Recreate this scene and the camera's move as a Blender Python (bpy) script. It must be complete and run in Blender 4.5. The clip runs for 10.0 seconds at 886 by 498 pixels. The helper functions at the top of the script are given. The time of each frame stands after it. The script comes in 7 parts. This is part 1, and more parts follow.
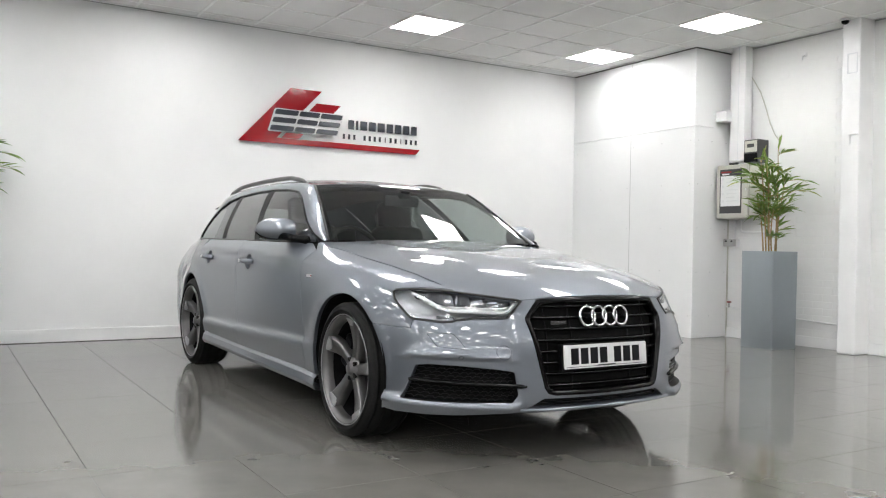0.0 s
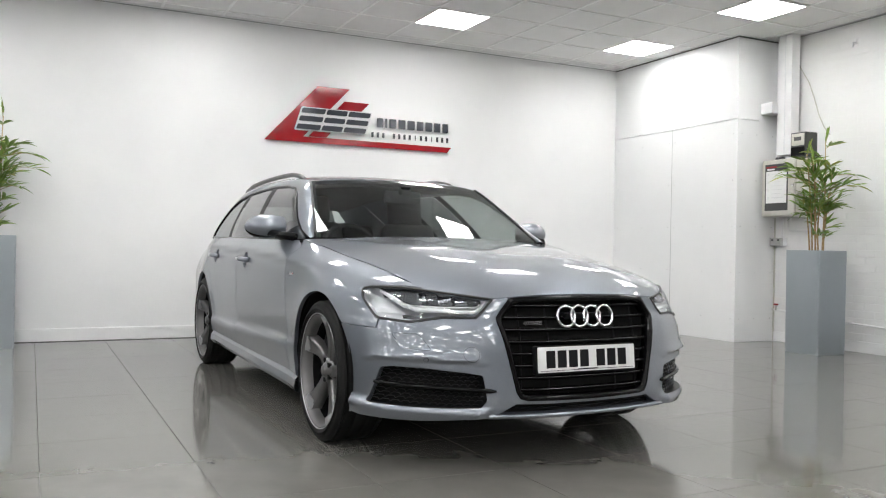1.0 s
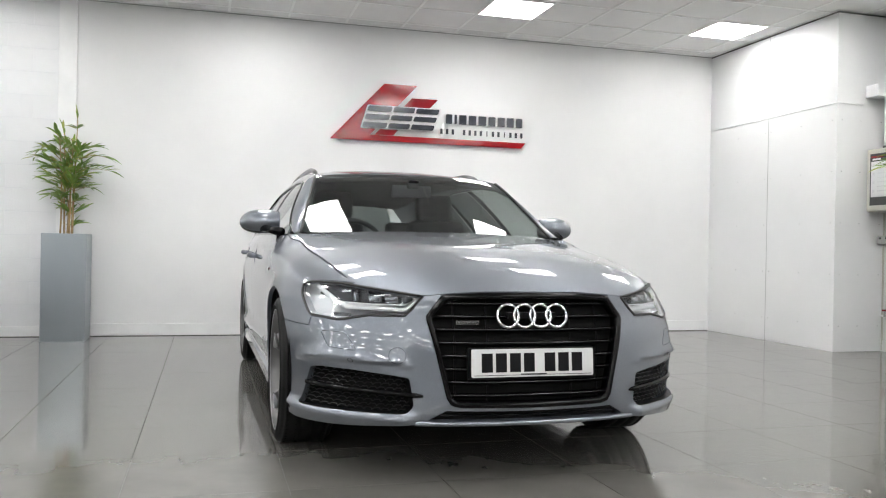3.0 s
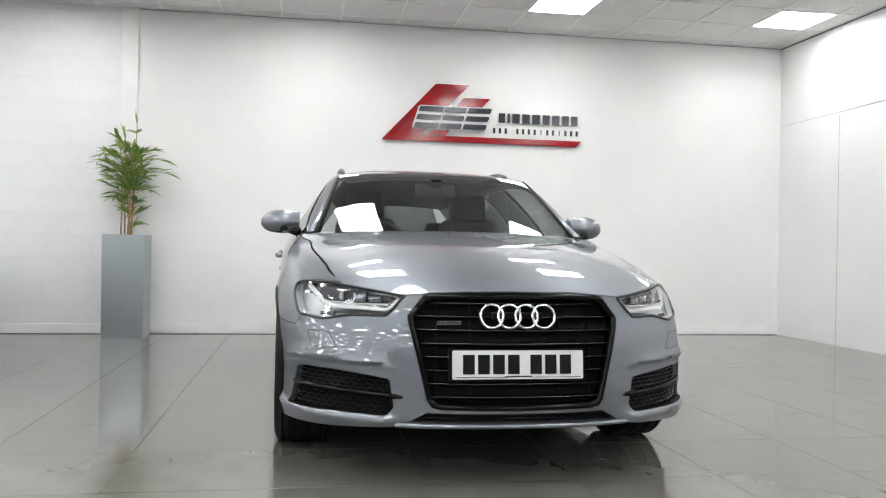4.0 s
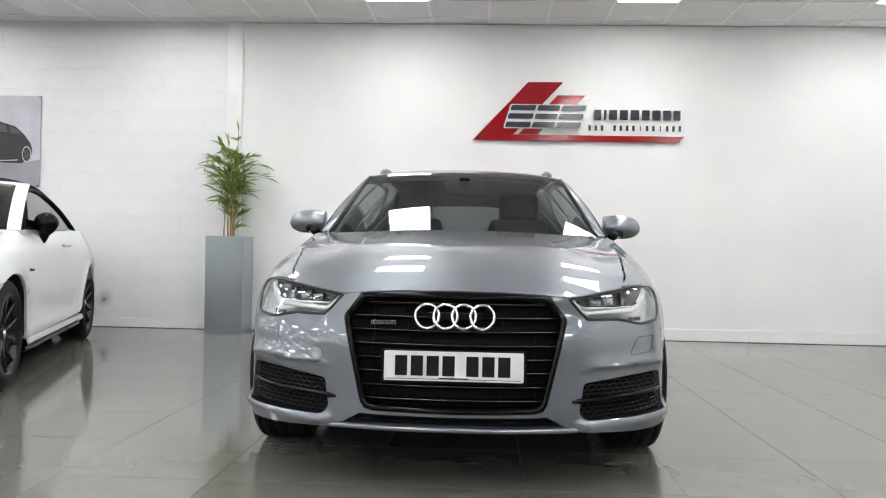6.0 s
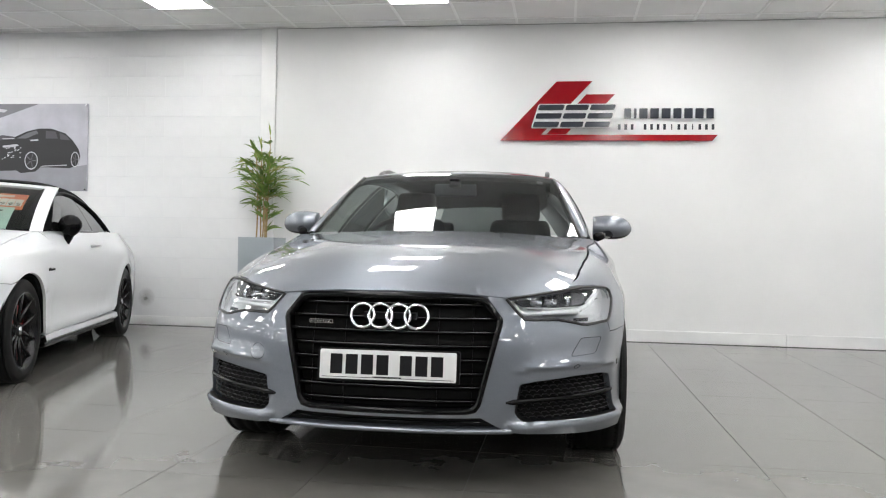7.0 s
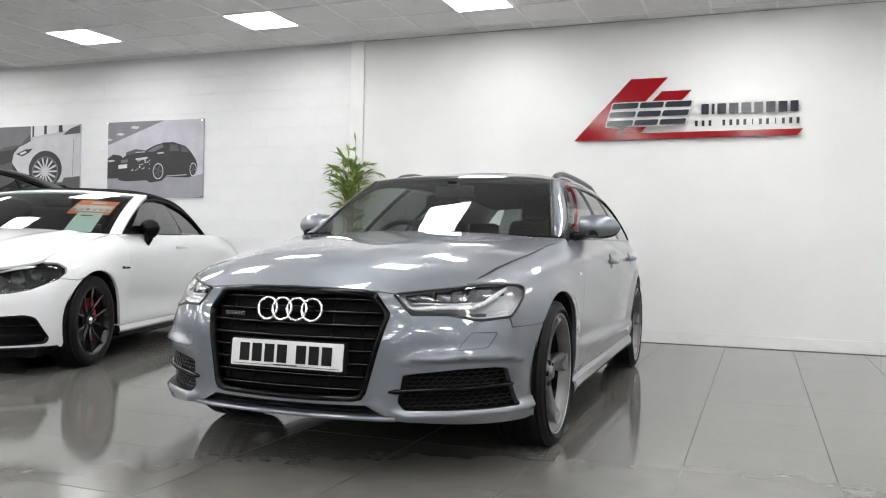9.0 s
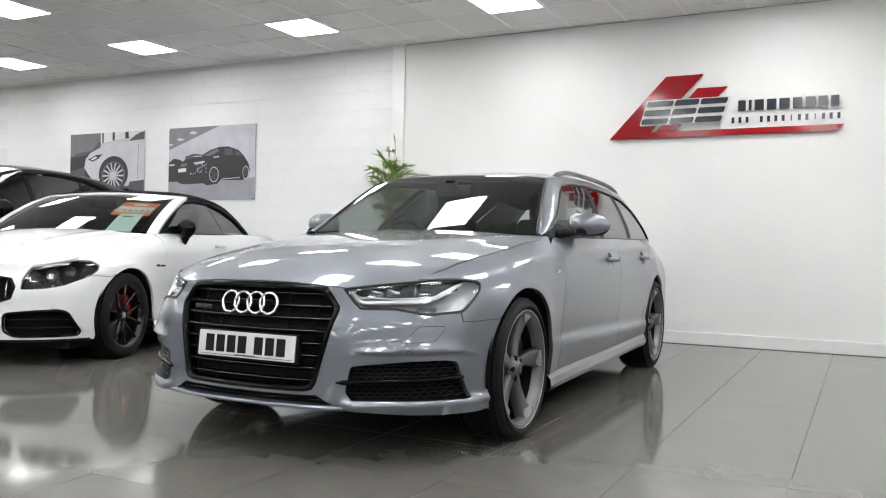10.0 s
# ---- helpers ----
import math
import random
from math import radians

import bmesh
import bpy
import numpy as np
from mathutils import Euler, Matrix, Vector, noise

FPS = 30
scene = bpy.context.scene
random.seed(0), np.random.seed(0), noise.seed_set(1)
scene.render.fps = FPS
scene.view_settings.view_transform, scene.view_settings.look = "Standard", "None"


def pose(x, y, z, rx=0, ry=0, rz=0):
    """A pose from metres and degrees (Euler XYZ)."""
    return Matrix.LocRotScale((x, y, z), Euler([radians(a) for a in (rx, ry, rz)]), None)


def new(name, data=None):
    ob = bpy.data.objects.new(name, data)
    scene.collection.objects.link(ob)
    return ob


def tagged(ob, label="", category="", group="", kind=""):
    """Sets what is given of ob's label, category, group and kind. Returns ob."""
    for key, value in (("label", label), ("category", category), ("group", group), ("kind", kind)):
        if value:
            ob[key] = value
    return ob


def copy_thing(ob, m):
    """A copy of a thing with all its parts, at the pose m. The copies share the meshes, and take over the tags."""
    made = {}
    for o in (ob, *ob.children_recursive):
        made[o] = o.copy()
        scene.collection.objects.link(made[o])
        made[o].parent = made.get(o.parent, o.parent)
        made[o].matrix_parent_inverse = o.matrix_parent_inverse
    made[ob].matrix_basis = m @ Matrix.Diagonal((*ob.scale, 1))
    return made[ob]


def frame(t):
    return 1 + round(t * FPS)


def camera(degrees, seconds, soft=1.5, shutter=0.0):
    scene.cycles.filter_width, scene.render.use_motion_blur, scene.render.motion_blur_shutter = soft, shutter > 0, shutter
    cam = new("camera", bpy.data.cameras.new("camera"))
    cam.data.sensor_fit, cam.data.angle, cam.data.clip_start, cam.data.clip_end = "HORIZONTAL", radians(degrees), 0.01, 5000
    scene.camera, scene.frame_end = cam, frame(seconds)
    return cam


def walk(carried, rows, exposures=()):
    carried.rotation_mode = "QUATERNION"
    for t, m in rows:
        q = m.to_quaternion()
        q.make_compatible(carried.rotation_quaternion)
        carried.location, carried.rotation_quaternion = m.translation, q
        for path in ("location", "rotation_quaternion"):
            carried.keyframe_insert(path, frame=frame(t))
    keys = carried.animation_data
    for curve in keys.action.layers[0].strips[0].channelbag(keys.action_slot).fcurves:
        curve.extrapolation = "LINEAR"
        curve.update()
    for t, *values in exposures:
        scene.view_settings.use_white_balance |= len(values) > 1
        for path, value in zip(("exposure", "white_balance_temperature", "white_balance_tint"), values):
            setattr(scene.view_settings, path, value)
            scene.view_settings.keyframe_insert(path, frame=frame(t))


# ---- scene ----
cam = camera(56.0, 10.0, soft=1.15)
METRES, EYE, TILT, LEAN, TURN = 5.13, 0.978, 0.0, 0.0, -31.2
ROWS = [
    (0.0, 0.0, 0.0, 0.0, 0.0, -0.13, -1.11),
    (0.5, 0.0425, 0.0199, -0.0019, 2.31, -0.11, -1.08),
    (1.0, 0.0884, 0.0459, -0.0045, 4.88, -0.05, -1.05),
    (1.5, 0.1314, 0.068, -0.0053, 7.32, -0.06, -1.08),
    (2.0, 0.1782, 0.0902, -0.0059, 10.04, -0.09, -1.04),
    (2.5, 0.2169, 0.109, -0.008, 12.53, -0.06, -1.09),
    (4.0, 0.33, 0.167, -0.01, 21.65, -0.06, -1.08),
    (4.5, 0.3655, 0.1853, -0.01, 24.83, -0.07, -1.1),
    (5.0, 0.405, 0.2088, -0.0103, 28.24, -0.07, -1.05),
    (5.5, 0.4427, 0.2346, -0.0105, 31.17, -0.08, -1.09),
    (7.0, 0.5691, 0.3254, -0.0099, 39.38, -0.07, -1.15),
    (7.5, 0.614, 0.3532, -0.0089, 42.2, -0.09, -1.09),
    (8.0, 0.6622, 0.3872, -0.0085, 45.48, -0.09, -1.08),
    (8.5, 0.7067, 0.4207, -0.008, 48.62, -0.12, -1.07),
    (9.0, 0.752, 0.4593, -0.0088, 51.97, -0.14, -1.07),
    (9.5, 0.791, 0.4973, -0.0113, 54.95, -0.1, -1.08),
    (10.0, 0.8333, 0.5412, -0.0112, 58.13, -0.12, -1.1),
]
walk(cam, [(t, pose(0, 0, EYE, TILT, LEAN, TURN) @ pose(METRES * x, METRES * y, METRES * z, 90 + pitch, roll, yaw)) for t, x, y, z, yaw, pitch, roll in ROWS],
     exposures=[(0.0, 0.0), (10.0, 0.0)])

# ---- light: the showroom's LED ceiling panels light everything; the world is only a dim neutral rest ----
LIGHT = 23.6
world = bpy.data.worlds.new("world")
scene.world = world
world.use_nodes = True
world.node_tree.nodes["Background"].inputs[0].default_value = (0.8, 0.85, 0.9, 1)
world.node_tree.nodes["Background"].inputs[1].default_value = 0.2


# ---- materials ----
def material(name, color, rough=0.5, metal=0.0, coat=0.0, spec=0.5, coat_rough=0.03):
    m = bpy.data.materials.new(name)
    m.use_nodes = True
    b = m.node_tree.nodes["Principled BSDF"]
    b.inputs["Base Color"].default_value = (*color, 1)
    b.inputs["Roughness"].default_value = rough
    b.inputs["Metallic"].default_value = metal
    b.inputs["Specular IOR Level"].default_value = spec
    b.inputs["Coat Weight"].default_value = coat
    b.inputs["Coat Roughness"].default_value = coat_rough
    return m


def vary(m, color_a, color_b, scale, detail=4.0, bump=0.0, bump_scale=None, stretch=(1, 1, 1), rough=None, distort=0.0, per_piece=0.0):
    """Two-tone noise variation, fine bump and, if asked, a shift of tone from piece to piece."""
    nt = m.node_tree
    b = nt.nodes["Principled BSDF"]
    tc = nt.nodes.new("ShaderNodeTexCoord")
    mp = nt.nodes.new("ShaderNodeMapping")
    mp.inputs["Scale"].default_value = stretch
    nt.links.new(tc.outputs["Object"], mp.inputs["Vector"])
    n = nt.nodes.new("ShaderNodeTexNoise")
    n.inputs["Scale"].default_value, n.inputs["Detail"].default_value, n.inputs["Distortion"].default_value = scale, detail, distort
    nt.links.new(mp.outputs[0], n.inputs["Vector"])
    mix = nt.nodes.new("ShaderNodeMix")
    mix.data_type = "RGBA"
    mix.inputs[6].default_value, mix.inputs[7].default_value = (*color_a, 1), (*color_b, 1)
    ramp = nt.nodes.new("ShaderNodeMapRange")
    ramp.inputs[1].default_value, ramp.inputs[2].default_value = 0.3, 0.7
    nt.links.new(n.outputs["Fac"], ramp.inputs[0])
    nt.links.new(ramp.outputs[0], mix.inputs[0])
    out = mix.outputs[2]
    if per_piece:
        info = nt.nodes.new("ShaderNodeObjectInfo")
        val = nt.nodes.new("ShaderNodeMapRange")
        val.inputs[3].default_value, val.inputs[4].default_value = 1 - per_piece, 1 + per_piece
        nt.links.new(info.outputs["Random"], val.inputs[0])
        hsv = nt.nodes.new("ShaderNodeHueSaturation")
        nt.links.new(val.outputs[0], hsv.inputs["Value"])
        nt.links.new(out, hsv.inputs["Color"])
        out = hsv.outputs[0]
    nt.links.new(out, b.inputs["Base Color"])
    if rough:
        r = nt.nodes.new("ShaderNodeMapRange")
        r.inputs[1].default_value, r.inputs[2].default_value = 0.3, 0.7
        r.inputs[3].default_value, r.inputs[4].default_value = rough
        nt.links.new(n.outputs["Fac"], r.inputs[0])
        nt.links.new(r.outputs[0], b.inputs["Roughness"])
    if bump:
        n2 = nt.nodes.new("ShaderNodeTexNoise")
        n2.inputs["Scale"].default_value, n2.inputs["Detail"].default_value = bump_scale or scale * 8, 3.0
        nt.links.new(mp.outputs[0], n2.inputs["Vector"])
        bp = nt.nodes.new("ShaderNodeBump")
        bp.inputs["Strength"].default_value, bp.inputs["Distance"].default_value = 0.4, bump
        nt.links.new(n2.outputs["Fac"], bp.inputs["Height"])
        nt.links.new(bp.outputs[0], b.inputs["Normal"])
    return m


def glow(name, color, strength):
    m = bpy.data.materials.new(name)
    m.use_nodes = True
    nt = m.node_tree
    nt.nodes.remove(nt.nodes["Principled BSDF"])
    e = nt.nodes.new("ShaderNodeEmission")
    e.inputs[0].default_value, e.inputs[1].default_value = (*color, 1), strength
    nt.links.new(e.outputs[0], nt.nodes["Material Output"].inputs[0])
    return m


def pane_glass(name, tint, rough=0.0, ior=1.5):
    """Thin glass: tinted see-through with a Fresnel gloss."""
    m = bpy.data.materials.new(name)
    m.use_nodes = True
    nt = m.node_tree
    nt.nodes.remove(nt.nodes["Principled BSDF"])
    tr, gl = nt.nodes.new("ShaderNodeBsdfTransparent"), nt.nodes.new("ShaderNodeBsdfGlossy")
    tr.inputs[0].default_value = (*tint, 1)
    gl.inputs["Roughness"].default_value = rough
    lw, mx = nt.nodes.new("ShaderNodeLayerWeight"), nt.nodes.new("ShaderNodeMixShader")
    pw, ad = nt.nodes.new("ShaderNodeMath"), nt.nodes.new("ShaderNodeMath")
    base = ((ior - 1) / (ior + 1)) ** 2 * 1.9  # both faces of the pane
    pw.operation, pw.inputs[1].default_value = "POWER", 3.6
    ad.operation, ad.inputs[1].default_value, ad.inputs[2].default_value = "MULTIPLY_ADD", 1 - base, base
    nt.links.new(lw.outputs["Facing"], pw.inputs[0])
    nt.links.new(pw.outputs[0], ad.inputs[0])
    nt.links.new(ad.outputs[0], mx.inputs[0])
    nt.links.new(tr.outputs[0], mx.inputs[1])
    nt.links.new(gl.outputs[0], mx.inputs[2])
    nt.links.new(mx.outputs[0], nt.nodes["Material Output"].inputs[0])
    return m


M_WALL = vary(material("white_emulsion", (0.78, 0.78, 0.78), 0.55), (0.80, 0.80, 0.80), (0.75, 0.75, 0.755), 1.3, bump=0.002, bump_scale=45)
M_BLOCK = vary(material("painted_block", (0.78, 0.78, 0.78), 0.45), (0.735, 0.738, 0.748), (0.685, 0.69, 0.702), 3.0, bump=0.004, bump_scale=60, per_piece=0.008)
M_BRICK = vary(material("painted_brick", (0.77, 0.77, 0.765), 0.5), (0.795, 0.793, 0.787), (0.745, 0.743, 0.738), 2.0, bump=0.005, bump_scale=30, per_piece=0.006)
M_MORTAR = vary(material("painted_mortar", (0.77, 0.77, 0.77), 0.6), (0.70, 0.71, 0.725), (0.63, 0.64, 0.66), 4.0)
# colour of the shadow line painted where the boxing meets the ceiling
M_SHADOW_GAP = vary(material("ceiling_shadow_line", (0.12, 0.12, 0.12), 0.8), (0.22, 0.22, 0.22), (0.08, 0.08, 0.08), 2.0)
# grey of board joints and screws, also the painted shadow along wall tops
M_JOINT_SHADE = vary(material("board_joint_and_shade", (0.45, 0.45, 0.45), 0.7), (0.50, 0.50, 0.50), (0.36, 0.36, 0.36), 6.0)
M_BOARD = vary(material("white_sheet_board", (0.8, 0.8, 0.8), 0.4), (0.82, 0.82, 0.82), (0.77, 0.775, 0.78), 1.1, bump=0.0015, bump_scale=20)
M_GLOSS = vary(material("white_gloss_paint", (0.8, 0.8, 0.8), 0.3), (0.82, 0.82, 0.82), (0.74, 0.74, 0.745), 3.0)
M_CEIL = vary(material("mineral_tile", (0.72, 0.72, 0.72), 0.8), (0.84, 0.835, 0.825), (0.79, 0.785, 0.78), 2.0, bump=0.003, bump_scale=160)
# invented charcoal for the unseen walls, so the cars reflect something dark
M_DARKWALL = vary(material("unseen_dark_wall", (0.10, 0.10, 0.105), 0.6), (0.11, 0.11, 0.115), (0.085, 0.085, 0.09), 1.5)
M_TBAR = material("white_tbar", (0.93, 0.93, 0.92), 0.45)
M_TILE = vary(material("polished_porcelain", (0.16, 0.155, 0.14), 0.07, spec=0.6), (0.150, 0.145, 0.133), (0.128, 0.124, 0.114), 5.0, detail=8, rough=(0.075, 0.105), per_piece=0.03)
M_GROUT = vary(material("grey_grout", (0.10, 0.10, 0.095), 0.8), (0.11, 0.11, 0.10), (0.07, 0.07, 0.065), 3.0)
M_LED = glow("led_diffuser", (1.0, 1.0, 0.99), LIGHT)
M_RED = material("red_acrylic", (0.27, 0.003, 0.008), 0.10, spec=0.45)
M_SLATE = material("slate_acrylic", (0.030, 0.034, 0.045), 0.12)
M_CLEAR = vary(material("white_edge_acrylic", (0.7, 0.7, 0.7), 0.15), (0.74, 0.74, 0.74), (0.68, 0.68, 0.69), 8.0)
M_ZINC = vary(material("galvanised_zinc", (0.40, 0.44, 0.47), 0.3, 0.95), (0.39, 0.43, 0.46), (0.42, 0.46, 0.49), 2.5, detail=3, stretch=(1.5, 1.5, 0.6), rough=(0.31, 0.35))
M_SOIL = vary(material("bark_mulch", (0.05, 0.035, 0.02), 0.9), (0.06, 0.04, 0.025), (0.02, 0.015, 0.01), 30.0, bump=0.01)
M_CANE = vary(material("bamboo_cane", (0.4, 0.29, 0.13), 0.5), (0.45, 0.33, 0.16), (0.28, 0.17, 0.07), 12.0, stretch=(1, 1, 6))
M_LEAF = vary(material("bamboo_leaf", (0.12, 0.2, 0.035), 0.4), (0.24, 0.36, 0.07), (0.10, 0.19, 0.03), 9.0)
M_LEAF2 = vary(material("dry_bamboo_leaf", (0.25, 0.25, 0.07), 0.5), (0.40, 0.42, 0.12), (0.22, 0.26, 0.06), 9.0)


# ---- mesh tools ----
def link_mesh(name, me, parent=None, label=""):
    ob = new(name, me)
    if parent:
        ob.parent = parent
    if label:
        ob["label"] = label
    return ob


def part(name, bm, mat, parent=None, label="", smooth=False):
    me = bpy.data.meshes.new(name)
    bm.to_mesh(me)
    bm.free()
    me.materials.append(mat)
    if smooth:
        me.shade_smooth()
    return link_mesh(name, me, parent, label)


def empty(name, m=Matrix()):
    ob = new(name)
    ob.matrix_world = m
    return ob


def box_bm(lo, hi, bevel=0.0, bm=None, segments=2):
    bm = bm or bmesh.new()
    r = bmesh.ops.create_cube(bm, size=1)
    vs = r["verts"]
    for v in vs:
        v.co = Vector([lo[i] + (v.co[i] + 0.5) * (hi[i] - lo[i]) for i in range(3)])
    if bevel:
        es = list({e for v in vs for e in v.link_edges})
        bmesh.ops.bevel(bm, geom=es, offset=bevel, segments=segments, affect="EDGES", profile=0.6)
    return bm


def cyl_bm(p0, p1, r0, r1=None, n=16, bm=None, caps=True):
    bm = bm or bmesh.new()
    p0, p1 = Vector(p0), Vector(p1)
    d = p1 - p0
    m = Matrix.Translation((p0 + p1) / 2) @ d.to_track_quat("Z", "Y").to_matrix().to_4x4()
    bmesh.ops.create_cone(bm, cap_ends=caps, segments=n, radius1=r0, radius2=r0 if r1 is None else r1, depth=d.length, matrix=m)
    return bm


def tube(pts, r, n=8, bm=None, closed=False):
    """A round bar along a line of points; r may be a list of radii."""
    bm = bm or bmesh.new()
    pts = [Vector(p) for p in pts]
    k = len(pts)
    rings = []
    up = None
    for i, p in enumerate(pts):
        a = pts[(i - 1) % k] if (closed or i) else p
        b = pts[(i + 1) % k] if (closed or i < k - 1) else p
        d = (b - a).normalized()
        if up is None:
            up = Vector((0, 0, 1)) if abs(d.z) < 0.9 else Vector((1, 0, 0))
        side = d.cross(up).normalized()
        up = side.cross(d).normalized()
        rr = r[i] if isinstance(r, (list, tuple)) else r
        rings.append([bm.verts.new(p + rr * (math.cos(2 * math.pi * j / n) * side + math.sin(2 * math.pi * j / n) * up)) for j in range(n)])
    for i in range(k if closed else k - 1):
        a, b = rings[i], rings[(i + 1) % k]
        for j in range(n):
            bm.faces.new((a[j], a[(j + 1) % n], b[(j + 1) % n], b[j]))
    if not closed:
        bm.faces.new(rings[0][::-1])
        bm.faces.new(rings[-1])
    bmesh.ops.recalc_face_normals(bm, faces=bm.faces)
    return bm


def plate_bm(poly, depth, to_world, bm=None, bevel=0.0):
    """A flat plate from an outline; to_world(u, v, w) places it, w from 0 to depth."""
    bm = bm or bmesh.new()
    a = [bm.verts.new(to_world(u, v, 0)) for u, v in poly]
    b = [bm.verts.new(to_world(u, v, depth)) for u, v in poly]
    n = len(poly)
    fs = [bm.faces.new(a), bm.faces.new(b[::-1])]
    for i in range(n):
        fs.append(bm.faces.new((a[i], a[(i + 1) % n], b[(i + 1) % n], b[i])))
    bmesh.ops.recalc_face_normals(bm, faces=fs)
    if bevel:
        es = [e for e in fs[1].edges]
        bmesh.ops.bevel(bm, geom=es, offset=bevel, segments=2, affect="EDGES")
    return bm


def grid_bm(nu, nv, fn, bm=None, wrap=False):
    """A surface fn(u, v), u and v from 0 to 1."""
    bm = bm or bmesh.new()
    g = [[bm.verts.new(fn(i / nu, j / nv)) for j in range(nv + 1)] for i in range(nu + (0 if wrap else 1))]
    for i in range(nu):
        for j in range(nv):
            a, b = g[i], g[(i + 1) % len(g)]
            bm.faces.new((a[j], b[j], b[j + 1], a[j + 1]))
    return bm


def lathe(profile, n=64, bm=None):
    """Turned about the local y axis: profile of (radius, y)."""
    k = len(profile) - 1

    def fn(u, v):
        r, y = profile[min(k, int(round(v * k)))]
        a = 2 * math.pi * u
        return Vector((r * math.cos(a), y, r * math.sin(a)))
    bm = grid_bm(n, k, fn, bm, wrap=True)
    bmesh.ops.recalc_face_normals(bm, faces=bm.faces)
    return bm


class Cardinal:
    """Natural cubic spline as a basis over fixed knots."""
    def __init__(self, knots):
        self.k = np.asarray(knots, float)
        n = len(self.k)
        h = np.diff(self.k)
        a, b = np.eye(n), np.zeros((n, n))
        for i in range(1, n - 1):
            a[i, i - 1:i + 2] = h[i - 1], 2 * (h[i - 1] + h[i]), h[i]
            b[i, i - 1], b[i, i], b[i, i + 1] = 6 / h[i - 1], -6 / h[i - 1] - 6 / h[i], 6 / h[i]
        self.m = np.linalg.solve(a, b)

    def __call__(self, x):
        k = self.k
        x = np.asarray(x, float)
        i = np.clip(np.searchsorted(k, x) - 1, 0, len(k) - 2)
        h = k[i + 1] - k[i]
        a, b = (k[i + 1] - x) / h, (x - k[i]) / h
        n = np.eye(len(k))
        return a[:, None] * n[i] + b[:, None] * n[i + 1] + ((a ** 3 - a) * h * h / 6)[:, None] * self.m[i] + ((b ** 3 - b) * h * h / 6)[:, None] * self.m[i + 1]


def curve(xs, ys):
    """A smooth function through a few points."""
    c, ys = Cardinal(xs), np.asarray(ys, float)
    lo, hi = xs[0], xs[-1]
    return lambda x: c(np.clip(np.atleast_1d(x), lo, hi)) @ ys


def dense(poly, step, closed=True):
    out = []
    n = len(poly)
    for i in range(n if closed else n - 1):
        a, b = np.array(poly[i], float), np.array(poly[(i + 1) % n], float)
        k = max(1, int(np.ceil(np.linalg.norm(b - a) / step)))
        out += [a + (b - a) * j / k for j in range(k)]
    if not closed:
        out.append(np.array(poly[-1], float))
    return np.array(out)


def rounded(poly, r, n=4):
    """The outline with its corners rounded; r: one radius or one per corner."""
    out = []
    k = len(poly)
    for i in range(k):
        p, a, b = (np.array(poly[j % k], float) for j in (i, i - 1, i + 1))
        rr = r[i] if isinstance(r, (list, tuple)) else r
        da, db = a - p, b - p
        la, lb = np.linalg.norm(da), np.linalg.norm(db)
        c = min(rr, la * 0.45, lb * 0.45)
        if c < 1e-5:
            out.append(p)
            continue
        s, e = p + da / la * c, p + db / lb * c
        for j in range(n + 1):
            t = j / n
            out.append((1 - t) ** 2 * s + 2 * t * (1 - t) * p + t * t * e)
    return np.array(out)


def inside(pts, poly):
    x, y = pts[:, 0], pts[:, 1]
    r = np.zeros(len(pts), bool)
    n = len(poly)
    for i in range(n):
        (x0, y0), (x1, y1) = poly[i], poly[(i + 1) % n]
        if y0 != y1:
            r ^= ((y0 > y) != (y1 > y)) & (x < (x1 - x0) * (y - y0) / (y1 - y0) + x0)
    return r


def fill_outline(outer, holes, step, aspect=1.0):
    """Triangles over an outline with holes, with a grid of points inside. aspect: true length of one unit of the first axis."""
    from mathutils.geometry import delaunay_2d_cdt
    sc = np.array([aspect, 1.0])
    loops = [dense(np.array(l) * sc, step) for l in (outer, *holes)]
    pts = np.concatenate(loops)
    edges, base = [], 0
    for l in loops:
        edges += [(base + i, base + (i + 1) % len(l)) for i in range(len(l))]
        base += len(l)
    lo, hi = loops[0].min(0), loops[0].max(0)
    gx, gy = np.meshgrid(np.arange(lo[0], hi[0], step), np.arange(lo[1], hi[1], step))
    g = np.stack([gx.ravel(), gy.ravel()], 1)
    ok = inside(g, loops[0])
    for l in loops[1:]:
        ok &= ~inside(g, l)
    g = g[ok]
    if len(g):
        near = np.array([((pts - p) ** 2).sum(1).min() for p in g])
        g = g[near > (0.55 * step) ** 2]
        pts = np.concatenate([pts, g])
    v, _, f, _, _, _ = delaunay_2d_cdt([Vector(p) for p in pts], edges, [], 1, 1e-6)
    v2 = np.array([tuple(p) for p in v])
    mid = np.array([v2[list(t)].mean(0) for t in f])
    ok = inside(mid, loops[0])
    for l in loops[1:]:
        ok &= ~inside(mid, l)
    f = [t for t, k in zip(f, ok) if k]
    return np.array([tuple(p) for p in v]) / sc, [list(t) for t in f]


